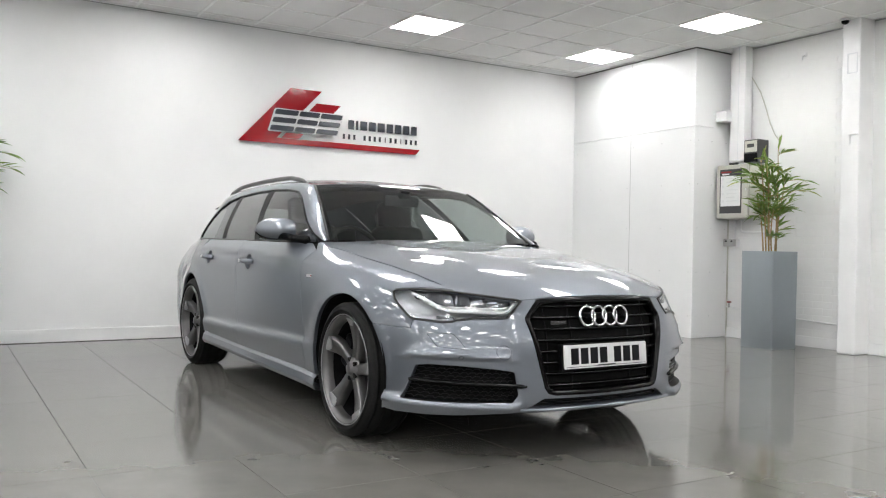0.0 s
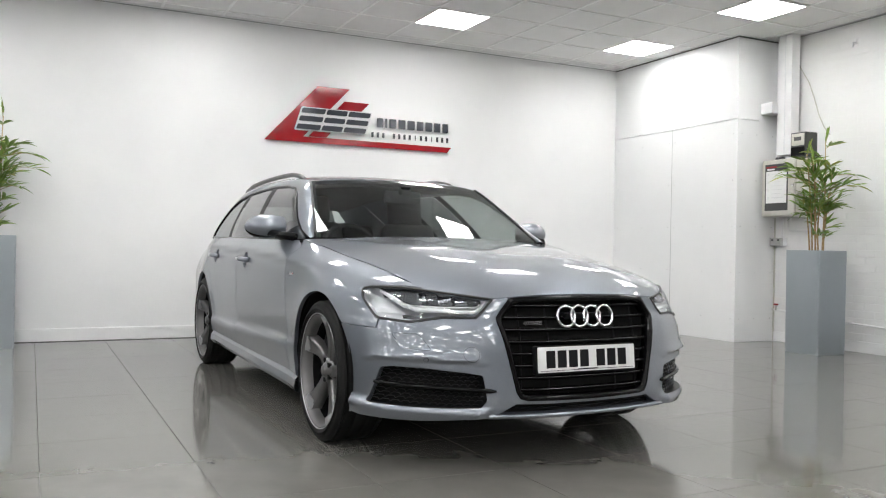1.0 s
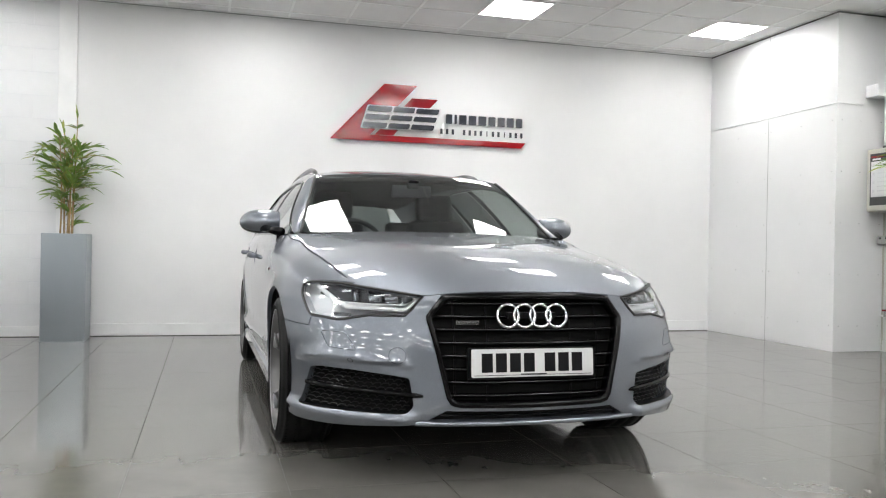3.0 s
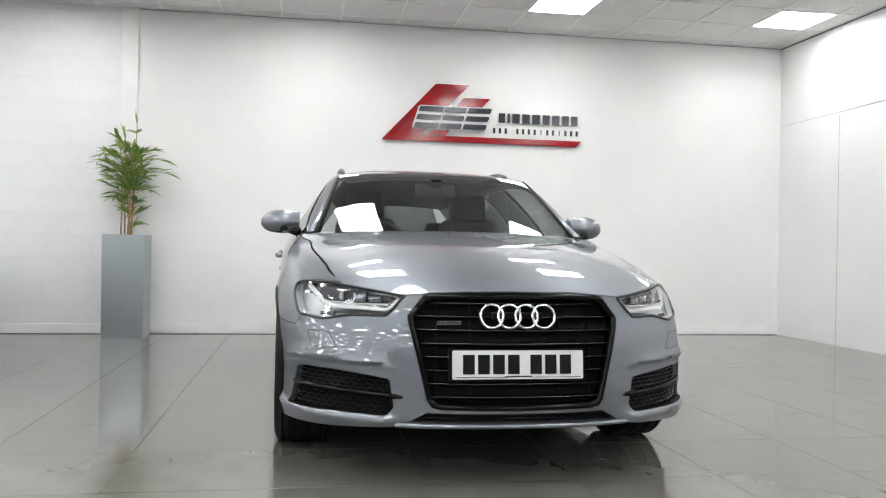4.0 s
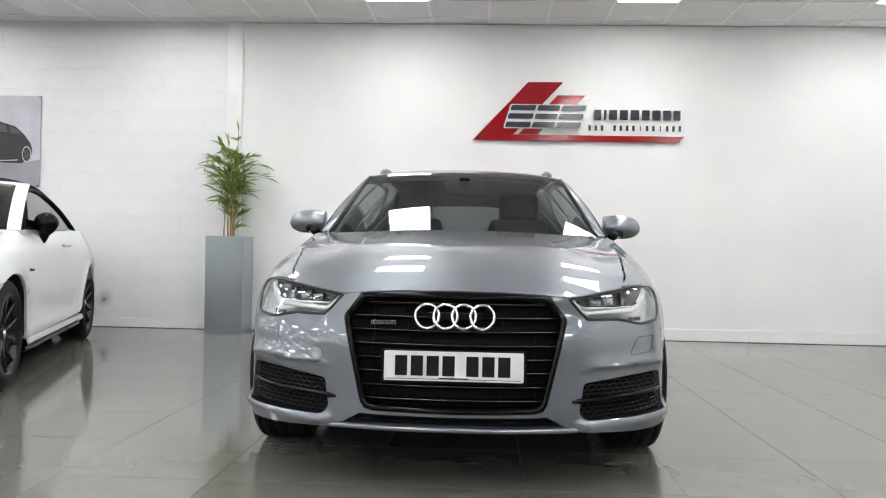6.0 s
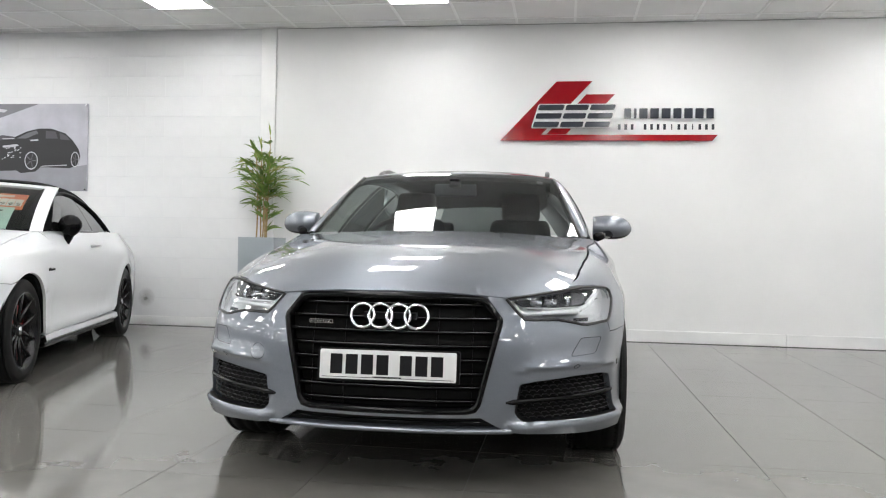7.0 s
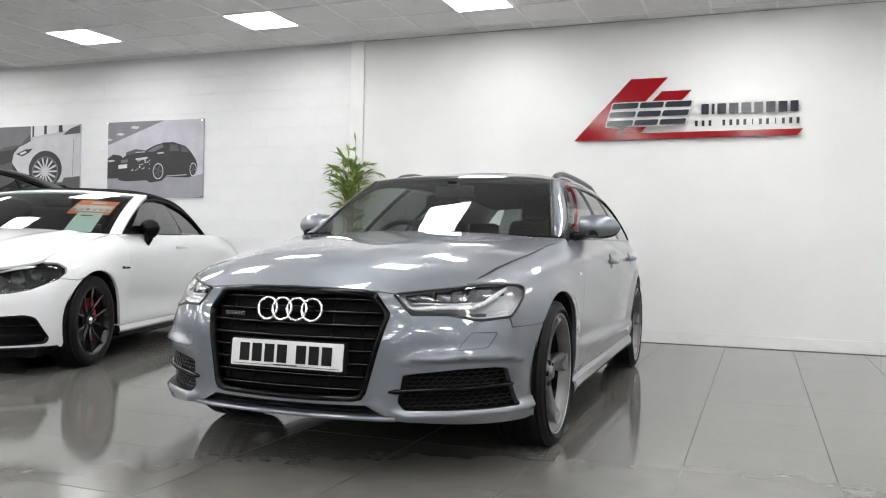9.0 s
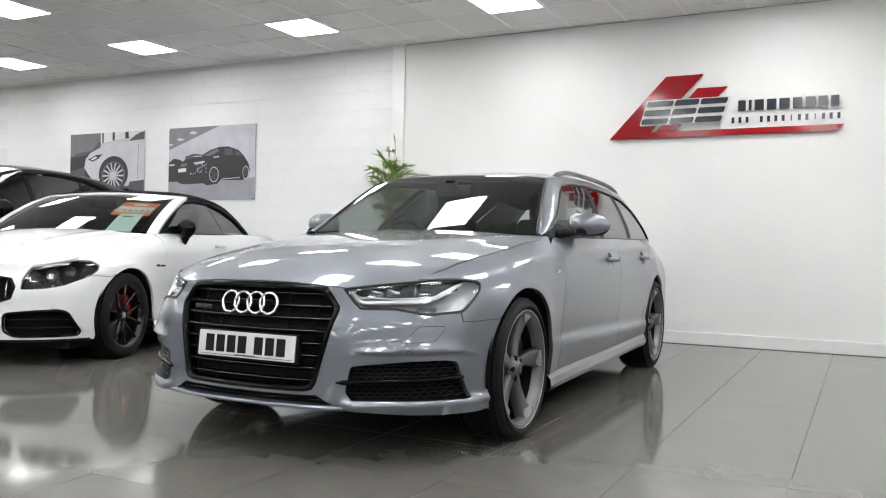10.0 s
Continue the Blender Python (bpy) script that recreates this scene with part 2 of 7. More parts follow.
def panel(name, outer, fn, mat, parent, holes=(), step=0.02, thick=0.012, aspect=1.0, label="", flip=False, both=True, roll=0.0015, offset=0.0):
    """A panel of a curved shell: outline in the shell's own two coordinates, fn gives the places. both: also its mirror image in x."""
    uv, faces = fill_outline(outer, holes, step, aspect)
    e = 0.002
    p = fn(uv)
    du = fn(uv + [e / aspect, 0]) - fn(uv - [e / aspect, 0])
    dv = fn(uv + [0, e]) - fn(uv - [0, e])
    nor = np.cross(du, dv)
    nor /= np.linalg.norm(nor, axis=1)[:, None] + 1e-12
    if flip:
        nor = -nor
    p = p + nor * offset
    # orient the faces with the normals
    tri = []
    count = {}
    for f in faces:
        a, b, c = p[f[0]], p[f[1]], p[f[2]]
        if np.dot(np.cross(b - a, c - a), nor[f[0]]) < 0:
            f = f[::-1]
        tri.append(f)
        for i in range(len(f)):
            k = (f[i], f[(i + 1) % len(f)])
            count[k] = count.get(k, 0) + 1
    rim = [k for k in count if (k[1], k[0]) not in count]
    verts, norms = list(p), list(nor)
    if thick:
        out = {}
        for a, b in rim:
            t = p[b] - p[a]
            o = np.cross(t, nor[a])
            o /= np.linalg.norm(o) + 1e-12
            for k in (a, b):
                out[k] = out.get(k, 0) + o
        top, low = {}, {}
        for k, o in out.items():
            o = o / (np.linalg.norm(o) + 1e-12)
            top[k] = len(verts)
            verts.append(p[k])
            norms.append((nor[k] + o) / np.linalg.norm(nor[k] + o))
            mid = len(verts)
            verts.append(p[k] + o * roll - nor[k] * roll * 1.5)
            norms.append(o)
            low[k] = len(verts)
            verts.append(p[k] + o * roll - nor[k] * thick)
            norms.append(o)
            low[k] = (mid, mid + 1)
            verts[k] = p[k]
        for a, b in rim:
            tri.append([b, a, low[a][0], low[b][0]])
            tri.append([low[b][0], low[a][0], low[a][1], low[b][1]])
    made = []
    for s in ((1, -1) if both else (1,)):
        vs = np.array(verts) * [s, 1, 1]
        ns = np.array(norms) * [s, 1, 1]
        fs = tri if s > 0 else [f[::-1] for f in tri]
        me = bpy.data.meshes.new(name)
        me.from_pydata(vs.tolist(), [], fs)
        me.materials.append(mat)
        me.shade_smooth()
        me.normals_split_custom_set_from_vertices(ns.tolist())
        made.append(link_mesh(name, me, parent, label))
    return made


# ---- the showroom ----
X0, X1, Y0, Y1, H = -16.0, 7.88, -20.0, 8.70, 3.30
TP, TX, TY = 0.612, 0.556, 6.746


def slab(name, lo, hi, mat, bevel=0.0, label="", category="", kind="structure"):
    return tagged(part(name, box_bm(lo, hi, bevel), mat), label, category, "", kind)


floor = slab("floor", (X0 - 0.2, Y0 - 0.2, -0.2), (X1 + 0.2, Y1 + 0.2, -0.003), M_GROUT, label="grey glossy porcelain tiled showroom floor with thin dark joints", category="floor")
slab("wall_north", (0.14, Y1, 0), (X1 + 0.2, Y1 + 0.2, H + 0.2), M_WALL, label="smooth white plastered back wall carrying the red sign", category="wall")
wall_block = slab("wall_north_block", (X0 - 0.2, Y1, 0), (0.14, Y1 + 0.2, H + 0.2), M_MORTAR, label="white painted concrete block wall with visible courses", category="wall")
wall_east = slab("wall_east", (X1, -1.0, 0), (X1 + 0.2, Y1, H + 0.2), M_WALL, label="white painted rough brick side wall", category="wall")
# west and south walls are unseen; their dark colour deepens the reflections
slab("wall_west", (X0 - 0.2, Y0, 0), (X0, Y1, H + 0.2), M_DARKWALL, label="unseen dark side wall added to darken reflections", category="wall")
slab("wall_south", (X0 - 0.2, Y0 - 0.2, 0), (X1 + 0.2, Y0, H + 0.2), M_DARKWALL, label="unseen dark far wall closing the showroom, added to darken reflections", category="wall")
# boxed-in partition in the corner, of sheet boards, with a bead along the joint
slab("wall_boxing", (7.30, 6.60, 0), (X1, Y1, H), M_BOARD, 0.003, "white sheet-board boxing built out from the side wall", "wall")
bead = bmesh.new()
tube([(7.297, 8.69, 2.40), (7.297, 6.597, 2.41)], 0.006, 8, bead)
tube([(7.297, 6.597, 2.41), (7.60, 6.597, 2.41)], 0.006, 8, bead)
tagged(part("trim_bead", bead, M_GLOSS, None, "", True), "thin white bead along the boxing's board joint", "trim", "", "structure")
gap = box_bm((7.2982, 7.615, 2.43), (7.3, 7.621, H))
box_bm((7.2982, 7.615, 0.0), (7.3, 7.621, 2.38), 0, gap)
tagged(part("trim_board_joint", gap, M_JOINT_SHADE), "fine joints between the white sheet boards", "trim", "", "structure")
screws = bmesh.new()
for y in (6.66, 7.10, 7.57, 7.67, 8.15, 8.62):
    for z in (0.25, 0.75, 1.25, 1.75, 2.25):
        cyl_bm((7.2975, y, z), (7.3005, y, z), 0.005, n=8, bm=screws)
for x in (7.36, 7.58, 7.82):
    for z in (0.25, 0.75, 1.25, 1.75, 2.25):
        cyl_bm((x, 6.5975, z), (x, 6.6005, z), 0.005, n=8, bm=screws)
tagged(part("trim_screw_heads", screws, M_JOINT_SHADE), "small painted screw heads in the white boards", "trim", "", "structure")
# thin strips under the ceiling, their grey and black painting a shadow line
shade = box_bm((X0, Y1 - 0.004, H - 0.011), (7.29, Y1, H - 0.003))
box_bm((X1 - 0.008, -0.9, H - 0.012), (X1, 6.59, H - 0.003), 0, shade)
tagged(part("trim_wall_top", shade, M_JOINT_SHADE), "grey strip painting the shadow line along the top of the walls", "trim", "", "structure")
shade = box_bm((7.294, 6.594, H - 0.016), (7.30, Y1, H - 0.003))
box_bm((7.30, 6.594, H - 0.016), (X1, 6.60, H - 0.003), 0, shade)
tagged(part("trim_ceiling_shadow", shade, M_SHADOW_GAP), "dark strip painting the shadow line where the boxing meets the ceiling", "trim", "", "structure")
# unseen stretch of the east wall, dark for the reflections too
slab("wall_east_rear", (X1, Y0, 0), (X1 + 0.2, -1.0, H + 0.2), M_DARKWALL, label="unseen rear part of the side wall, dark to darken reflections", category="wall")
slab("column_east", (7.64, 4.85, 0), (X1, 5.04, H), M_GLOSS, 0.012, "white painted boxed steel column on the side wall", "column")
slab("column_north", (0.052, 8.672, 0), (0.220, Y1, H), M_GLOSS, 0.006, "white painted slim column on the back wall", "column")

base = box_bm((0.225, 8.682, 0), (5.6, Y1, 0.125), 0.003)
box_bm((5.603, 8.682, 0), (7.30, Y1, 0.125), 0.003, base)
box_bm((X0, 8.684, 0), (0.055, Y1, 0.105), 0.003, base)
box_bm((7.862, 5.04, 0), (X1, 6.60, 0.11), 0.003, base)
box_bm((7.862, -0.9, 0), (X1, 4.85, 0.11), 0.003, base)
tagged(part("baseboard", base, M_GLOSS), "low white painted skirting along the walls", "skirting", "", "structure")
# thin grout-coloured strip along the foot of the skirting
scuff = box_bm((0.24, 8.676, 0), (7.29, 8.682, 0.006))
box_bm((X0, 8.678, 0), (0.05, 8.684, 0.006), 0, scuff)
tagged(part("trim_floor_joint", scuff, M_GROUT), "thin dark line where skirting meets the floor", "trim", "", "structure")

# ceiling: one mesh of lay-in tiles and its bars
CELL, CX, CY = 0.6, 4.04, 7.29
vs, fs, mats = [], [], []


def quad(a, b, c, d, k):
    i = len(vs)
    vs.extend((a, b, c, d))
    fs.append((i, i + 1, i + 2, i + 3))
    mats.append(k)


i0, i1 = math.floor((X0 - CX) / CELL), math.ceil((X1 - CX) / CELL)
j0, j1 = math.floor((Y0 - CY) / CELL), math.ceil((Y1 - CY) / CELL)
rnd = random.Random(4)
for i in range(i0, i1):
    for j in range(j0, j1):
        xa, xb = max(X0, CX + i * CELL) + 0.012, min(X1, CX + (i + 1) * CELL) - 0.012
        ya, yb = max(Y0, CY + j * CELL) + 0.012, min(Y1, CY + (j + 1) * CELL) - 0.012
        if xb > xa and yb > ya:
            s = [rnd.uniform(-0.0015, 0.0015) for _ in range(4)]
            z = H + 0.004
            quad((xa, ya, z + s[0]), (xa, yb, z + s[1]), (xb, yb, z + s[2]), (xb, ya, z + s[3]), 0)


def bar(lo, hi):
    x0, y0 = lo
    x1, y1 = hi
    a, b = H - 0.002, H + 0.009
    quad((x0, y0, a), (x0, y1, a), (x1, y1, a), (x1, y0, a), 1)
    quad((x0, y0, a), (x0, y0, b), (x0, y1, b), (x0, y1, a), 1)
    quad((x1, y0, a), (x1, y1, a), (x1, y1, b), (x1, y0, b), 1)
    quad((x0, y0, a), (x1, y0, a), (x1, y0, b), (x0, y0, b), 1)
    quad((x0, y1, a), (x0, y1, b), (x1, y1, b), (x1, y1, a), 1)


for i in range(i0, i1 + 1):
    x = CX + i * CELL
    if X0 < x < X1:
        bar((x - 0.0125, Y0), (x + 0.0125, Y1))
for j in range(j0, j1 + 1):
    y = CY + j * CELL
    if Y0 < y < Y1:
        bar((X0, y - 0.0115), (X1, y + 0.0115))
bar((X0, Y1 - 0.025), (X1, Y1))
bar((7.275, 6.58), (7.30, Y1))
quad((X0, Y0, H + 0.2), (X0, Y1, H + 0.2), (X1, Y1, H + 0.2), (X1, Y0, H + 0.2), 0)
me = bpy.data.meshes.new("ceiling")
me.from_pydata(vs, [], fs)
me.materials.append(M_CEIL)
me.materials.append(M_TBAR)
me.polygons.foreach_set("material_index", mats)
tagged(new("ceiling", me), "suspended white mineral tile ceiling on a metal grid", "ceiling", "", "structure")


def ceiling_light(x, y):
    thing = empty("ceiling_light", pose(x, y, H))
    bm = bmesh.new()
    o, i = 0.298, 0.282
    for lo, hi in (((-o, -o), (o, -i)), ((-o, i), (o, o)), ((-o, -i), (-i, i)), ((i, -i), (o, i))):
        box_bm((*lo, -0.008), (*hi, 0.003), 0, bm)
    part("frame", bm, M_TBAR, thing)
    part("diffuser", box_bm((-i, -i, -0.006), (i, i, -0.001)), M_LED, thing, "glowing white LED diffuser")
    return tagged(thing, "square recessed white LED panel glowing in the ceiling", "ceiling light", "ceiling light panels")


first = ceiling_light(4.34, 7.59)
for i in range(-8, 2):
    for j in range(0, 15):
        if (i, j) != (0, 0):
            copy_thing(first, pose(4.34 + 2.4 * i, 7.59 - 1.8 * j, H))


# ---- sign on the back wall: plain shapes on stand-offs ----
def on_wall(y):
    return lambda u, v, w: Vector((u, y - w, v))


sign = empty("wall_sign", pose(0, 0, 0))
red = [(2.69, 2.067), (3.264, 2.684), (3.63, 2.684), (3.114, 2.130), (4.895, 2.130), (4.840, 2.067)]
part("red_panel", plate_bm(red, 0.012, on_wall(8.672), None, 0.002), M_RED, sign, "glossy red slanted panel with a long foot")
part("red_block", plate_bm([(3.47, 2.437), (3.572, 2.547), (3.862, 2.547), (3.760, 2.437)], 0.012, on_wall(8.672), None, 0.002), M_RED, sign, "small glossy red slanted block")
part("red_foot", plate_bm([(3.17, 2.134), (3.32, 2.295), (3.52, 2.295), (3.37, 2.134)], 0.010, on_wall(8.672), None, 0.002), M_RED, sign, "glossy red slanted block")


def slanted(x0, x1, z0, z1, k=0.30, z_base=2.205):
    """A parallelogram leaning with the emblem."""
    return [(x0 + k * (z0 - z_base), z0), (x0 + k * (z1 - z_base), z1), (x1 + k * (z1 - z_base), z1), (x1 + k * (z0 - z_base), z0)]


# three figures of three slanted strokes on one white backing
part("backing", plate_bm(rounded(slanted(3.010, 3.822, 2.193, 2.447), 0.02, 4), 0.013, on_wall(8.655), None, 0.001), M_CLEAR, sign, "white acrylic emblem backing")
for x0, x1 in ((3.025, 3.285), (3.305, 3.535), (3.555, 3.805)):
    for z0 in (2.205, 2.2925, 2.380):
        part("stroke", plate_bm(rounded(slanted(x0, x1, z0, z0 + 0.055), 0.016, 4), 0.014, on_wall(8.640), None, 0.001), M_SLATE, sign, "dark slate acrylic stroke")
# name and line of small letters as plain bars
x = 3.960
for w in (0.070, 0.026, 0.083, 0.085, 0.090, 0.080, 0.083, 0.080, 0.072):
    part("name_bar", plate_bm(rounded([(x, 2.297), (x, 2.400), (x + w, 2.400), (x + w, 2.297)], 0.006, 2), 0.012, on_wall(8.672), None, 0.002), M_SLATE, sign)
    x += w + 0.0275
x = 3.90
for k in range(15):
    w = 0.010 if k in (8, 11) else 0.026
    if k != 3:
        part("name_bar", plate_bm([(x, 2.183), (x, 2.240), (x + w, 2.240), (x + w, 2.183)], 0.006, on_wall(8.68)), M_SLATE, sign)
    x += w + (0.053 if k in (7, 8, 10, 11) else 0.039)
tagged(sign, "large red and slate acrylic emblem sign on the white wall", "wall sign")


# ---- planters with bamboo ----
def planter(m, seed, facing):
    r = random.Random(seed)
    pot = empty("planter", m)
    bm = bmesh.new()
    w, h, t = 0.195, 1.0, 0.012
    fn = [(-w, -w), (w, -w), (w, w), (-w, w)]
    rings = []
    for s, z in ((0.985, 0.0), (1.0, h), (0.94, h), (0.93, h - 0.08)):
        rings.append([bm.verts.new((a * s, b * s, z)) for a, b in fn])
    bm.faces.new(rings[0][::-1])
    for p, q in zip(rings, rings[1:]):
        for i in range(4):
            bm.faces.new((p[i], p[(i + 1) % 4], q[(i + 1) % 4], q[i]))
    es = [e for e in bm.edges if abs(e.verts[0].co.z - e.verts[1].co.z) > 0.5]
    bmesh.ops.bevel(bm, geom=es, offset=0.008, segments=3, affect="EDGES")
    part("body", bm, M_ZINC, pot)
    part("seam", box_bm((w * 0.86, -w * 1.004, 0.02), (w * 0.87, -w * 0.94, 0.99)), M_ZINC, pot)
    part("mulch", box_bm((-w * 0.93, -w * 0.93, h - 0.12), (w * 0.93, w * 0.93, h - 0.05)), M_SOIL, pot)
    tagged(pot, "tall square tapered galvanised zinc planter on the tiles", "planter", "zinc planters")
    plant = empty("bamboo_plant", m @ pose(0, 0, h - 0.05))
    leaves, dry, twigs = bmesh.new(), bmesh.new(), bmesh.new()

    def leaf(p, d, size):
        """A pointed blade with a folded midrib, bending down to its tip."""
        bm = leaves if r.random() < 0.86 else dry
        d = d.normalized()
        side = d.cross(Vector((0, 0, 1)))
        side = side.normalized() if side.length > 0.01 else Vector((1, 0, 0))
        nrm = side.cross(d)
        tilt = r.uniform(-0.8, 0.8)
        side = (side + nrm * tilt).normalized()
        nrm = side.cross(d)
        bend = r.uniform(0.05, 0.35)
        last = None
        for f, wd in ((0, 0.10), (0.18, 0.72), (0.4, 1.0), (0.65, 0.78), (0.85, 0.4), (1.0, 0.02)):
            c = p + d * size * f + Vector((0, 0, -size * bend * f * f))
            ww = size * 0.098 * wd
            cur = (bm.verts.new(c - side * ww + nrm * ww * 0.35), bm.verts.new(c), bm.verts.new(c + side * ww + nrm * ww * 0.35))
            if last:
                bm.faces.new((last[0], last[1], cur[1], cur[0]))
                bm.faces.new((last[1], last[2], cur[2], cur[1]))
            last = cur

    def branch(p, d, size, count, sag, leaf_size):
        """A twig with leaves to either side and one at its tip."""
        d = d.normalized()
        at = lambda f: p + d * size * f + Vector((0, 0, -sag * size * f * f))
        tube([at(f) for f in (0, 0.25, 0.5, 0.75, 1.0)], [0.003, 0.0027, 0.0023, 0.002, 0.0013], 4, twigs)
        for k in range(count):
            f = 0.25 + 0.72 * k / max(1, count - 1)
            go = (at(min(1, f + 0.03)) - at(f - 0.03)).normalized()
            a = (1 if k % 2 else -1) * r.uniform(0.45, 1.0)
            out = Matrix.Rotation(a, 3, "Z") @ go + Vector((0, 0, r.uniform(-0.1, 0.5)))
            leaf(at(f), out, leaf_size * r.uniform(0.75, 1.15))
        leaf(at(1.0), (at(1.0) - at(0.9)), leaf_size)

    heights = (1.12, 1.0, 0.62, 0.86, 0.94, 0.70, 0.50)
    for c, hgt in enumerate(heights):
        a = c * 2.4 + r.uniform(-0.3, 0.3)
        out = Vector((math.cos(a), math.sin(a), 0))
        b0 = out * r.uniform(0.015, 0.07)
        lean_by = out * r.uniform(0.01, 0.07)
        wob = Vector((r.uniform(-0.015, 0.015), r.uniform(-0.015, 0.015), 0))
        at = lambda f: b0 + lean_by * f * f + wob * math.sin(f * 3.1) + Vector((0, 0, hgt * f))
        part("cane", tube([at(f) for f in (0, 0.2, 0.4, 0.6, 0.8, 1.0)], [0.0085, 0.008, 0.0075, 0.0065, 0.005, 0.003], 7), M_CANE, plant, "", True)
        z = r.uniform(0.10, 0.22) if c % 2 else r.uniform(0.22, 0.36)
        th = r.uniform(0, 6.28)
        while z < hgt * 0.99:
            full = math.exp(-((z - 0.64) / 0.36) ** 2)
            for k in range(2 if full > 0.55 else 1):
                branch(at(z / hgt), Vector((math.cos(th), math.sin(th), r.uniform(0.2, 1.1))), 0.05 + 0.13 * full * r.uniform(0.6, 1.2), r.randint(4, 6), 0.1, 0.155)
                th += 2.2 + r.uniform(-0.4, 0.4)
            z += 0.125 - 0.035 * full
        branch(at(0.97), Vector((r.uniform(-0.3, 0.3), r.uniform(-0.3, 0.3), 1)), 0.09, 4, 0.0, 0.12)
    # long arching sprays to either side
    for side_, z, length, rise in ((-1, 0.66, 0.40, 0.80), (-1, 0.78, 0.32, 0.60), (1, 0.60, 0.42, 0.60), (1, 0.72, 0.40, 0.60), (1, 0.45, 0.24, 0.6), (-1, 0.40, 0.18, 0.5)):
        d = facing * side_ + Vector((-facing.y, facing.x, 0)) * r.uniform(-0.4, 0.4) + Vector((0, 0, rise))
        branch(Vector((0, 0, z)), d, length, 9, 0.35, 0.135)
    tagged(part("twig_work", twigs, M_CANE, plant), kind="stuff")
    tagged(part("leaves", leaves, M_LEAF, plant, "narrow green bamboo leaves"), kind="stuff")
    tagged(part("dry_leaves", dry, M_LEAF2, plant, "yellowing bamboo leaves"), kind="stuff")
    tagged(plant, "leafy green bamboo plant with bare canes in a zinc planter", "plant", "bamboo plants")


planter(pose(0.195, 8.42, 0), 3, Vector((1, 0, 0)))
planter(pose(7.405, 5.66, 0), 8, Vector((0.6, -0.8, 0)))



# ---- car materials ----
def car_paint(name, color, flake=0.0, metal=0.0, rough=0.3):
    m = material(name, color, rough, metal, coat=1.0, coat_rough=0.012)
    m.node_tree.nodes["Principled BSDF"].inputs["Coat IOR"].default_value = 1.62
    nt = m.node_tree
    b = nt.nodes["Principled BSDF"]
    tc = nt.nodes.new("ShaderNodeTexCoord")
    v = nt.nodes.new("ShaderNodeTexVoronoi")
    v.inputs["Scale"].default_value = 900
    nt.links.new(tc.outputs["Object"], v.inputs["Vector"])
    hsv = nt.nodes.new("ShaderNodeHueSaturation")
    hsv.inputs["Color"].default_value = (*color, 1)
    mr = nt.nodes.new("ShaderNodeMapRange")
    mr.inputs[3].default_value, mr.inputs[4].default_value = 1 - flake, 1 + flake
    sep = nt.nodes.new("ShaderNodeSeparateColor")
    nt.links.new(v.outputs["Color"], sep.inputs[0])
    nt.links.new(sep.outputs[0], mr.inputs[0])
    nt.links.new(mr.outputs[0], hsv.inputs["Value"])
    nt.links.new(hsv.outputs[0], b.inputs["Base Color"])
    return m


M_PAINT = car_paint("grey_metallic_paint", (0.180, 0.198, 0.228), 0.16, 0.82, 0.45)
M_WHITE = car_paint("white_solid_paint", (0.77, 0.785, 0.805), 0.0, 0.0, 0.35)
M_DARKPAINT = material("black_solid_paint", (0.004, 0.004, 0.0045), 0.12, spec=0.3)
M_SUVGLASS = pane_glass("dark_privacy_glass", (0.02, 0.021, 0.022), ior=1.22)
M_BLACK = material("gloss_black_plastic", (0.003, 0.003, 0.0034), 0.12, spec=0.15)
M_SATIN = vary(material("satin_black_plastic", (0.005, 0.005, 0.0055), 0.4, spec=0.08), (0.006, 0.006, 0.0065), (0.0035, 0.0035, 0.004), 20.0)
M_ROOFGLASS = material("black_roof_glass", (0.006, 0.006, 0.007), 0.03, spec=0.8)
# lighter metal that paints the highlight along the black grille slats
M_SLATGLINT = material("slat_glint_metal", (0.075, 0.075, 0.08), 0.20, 0.8)
M_GRILLE = material("black_grille_plastic", (0.0015, 0.0015, 0.0017), 0.25, spec=0.04)
M_COMB = material("glossy_grey_plastic", (0.007, 0.007, 0.008), 0.3, spec=0.35)
M_DARK = material("unlit_black_plastic", (0.004, 0.004, 0.004), 0.8, spec=0.2)
M_RUBBER = vary(material("tyre_rubber", (0.012, 0.012, 0.012), 0.6, spec=0.2), (0.010, 0.010, 0.010), (0.006, 0.006, 0.006), 15.0, bump=0.001)
M_CHROME = material("polished_chrome", (0.75, 0.75, 0.76), 0.06, 1.0)
M_ALLOY = vary(material("titanium_alloy", (0.15, 0.15, 0.153), 0.38, 0.8), (0.165, 0.163, 0.163), (0.135, 0.132, 0.132), 10.0)
M_MILLED = material("milled_alloy", (0.40, 0.40, 0.41), 0.30, 0.8)
M_BLACKALLOY = material("black_alloy", (0.008, 0.008, 0.009), 0.25, 0.0, coat=0.15)
M_DISC = material("brake_disc_steel", (0.10, 0.10, 0.10), 0.4, 0.9)
M_SCREEN = pane_glass("windscreen_glass", (0.52, 0.58, 0.56), ior=1.35)
M_PRIVACY = pane_glass("privacy_glass", (0.24, 0.26, 0.255), ior=1.45)
M_SIDEGLASS = pane_glass("side_glass", (0.86, 0.90, 0.88))
M_LENS = pane_glass("headlamp_lens", (0.93, 0.94, 0.95), ior=1.35)
M_LAMPCHROME = material("lamp_reflector", (0.30, 0.31, 0.33), 0.22, 1.0)
M_LAMPSILVER = material("lamp_silver_trim", (0.70, 0.71, 0.73), 0.42, 0.5)
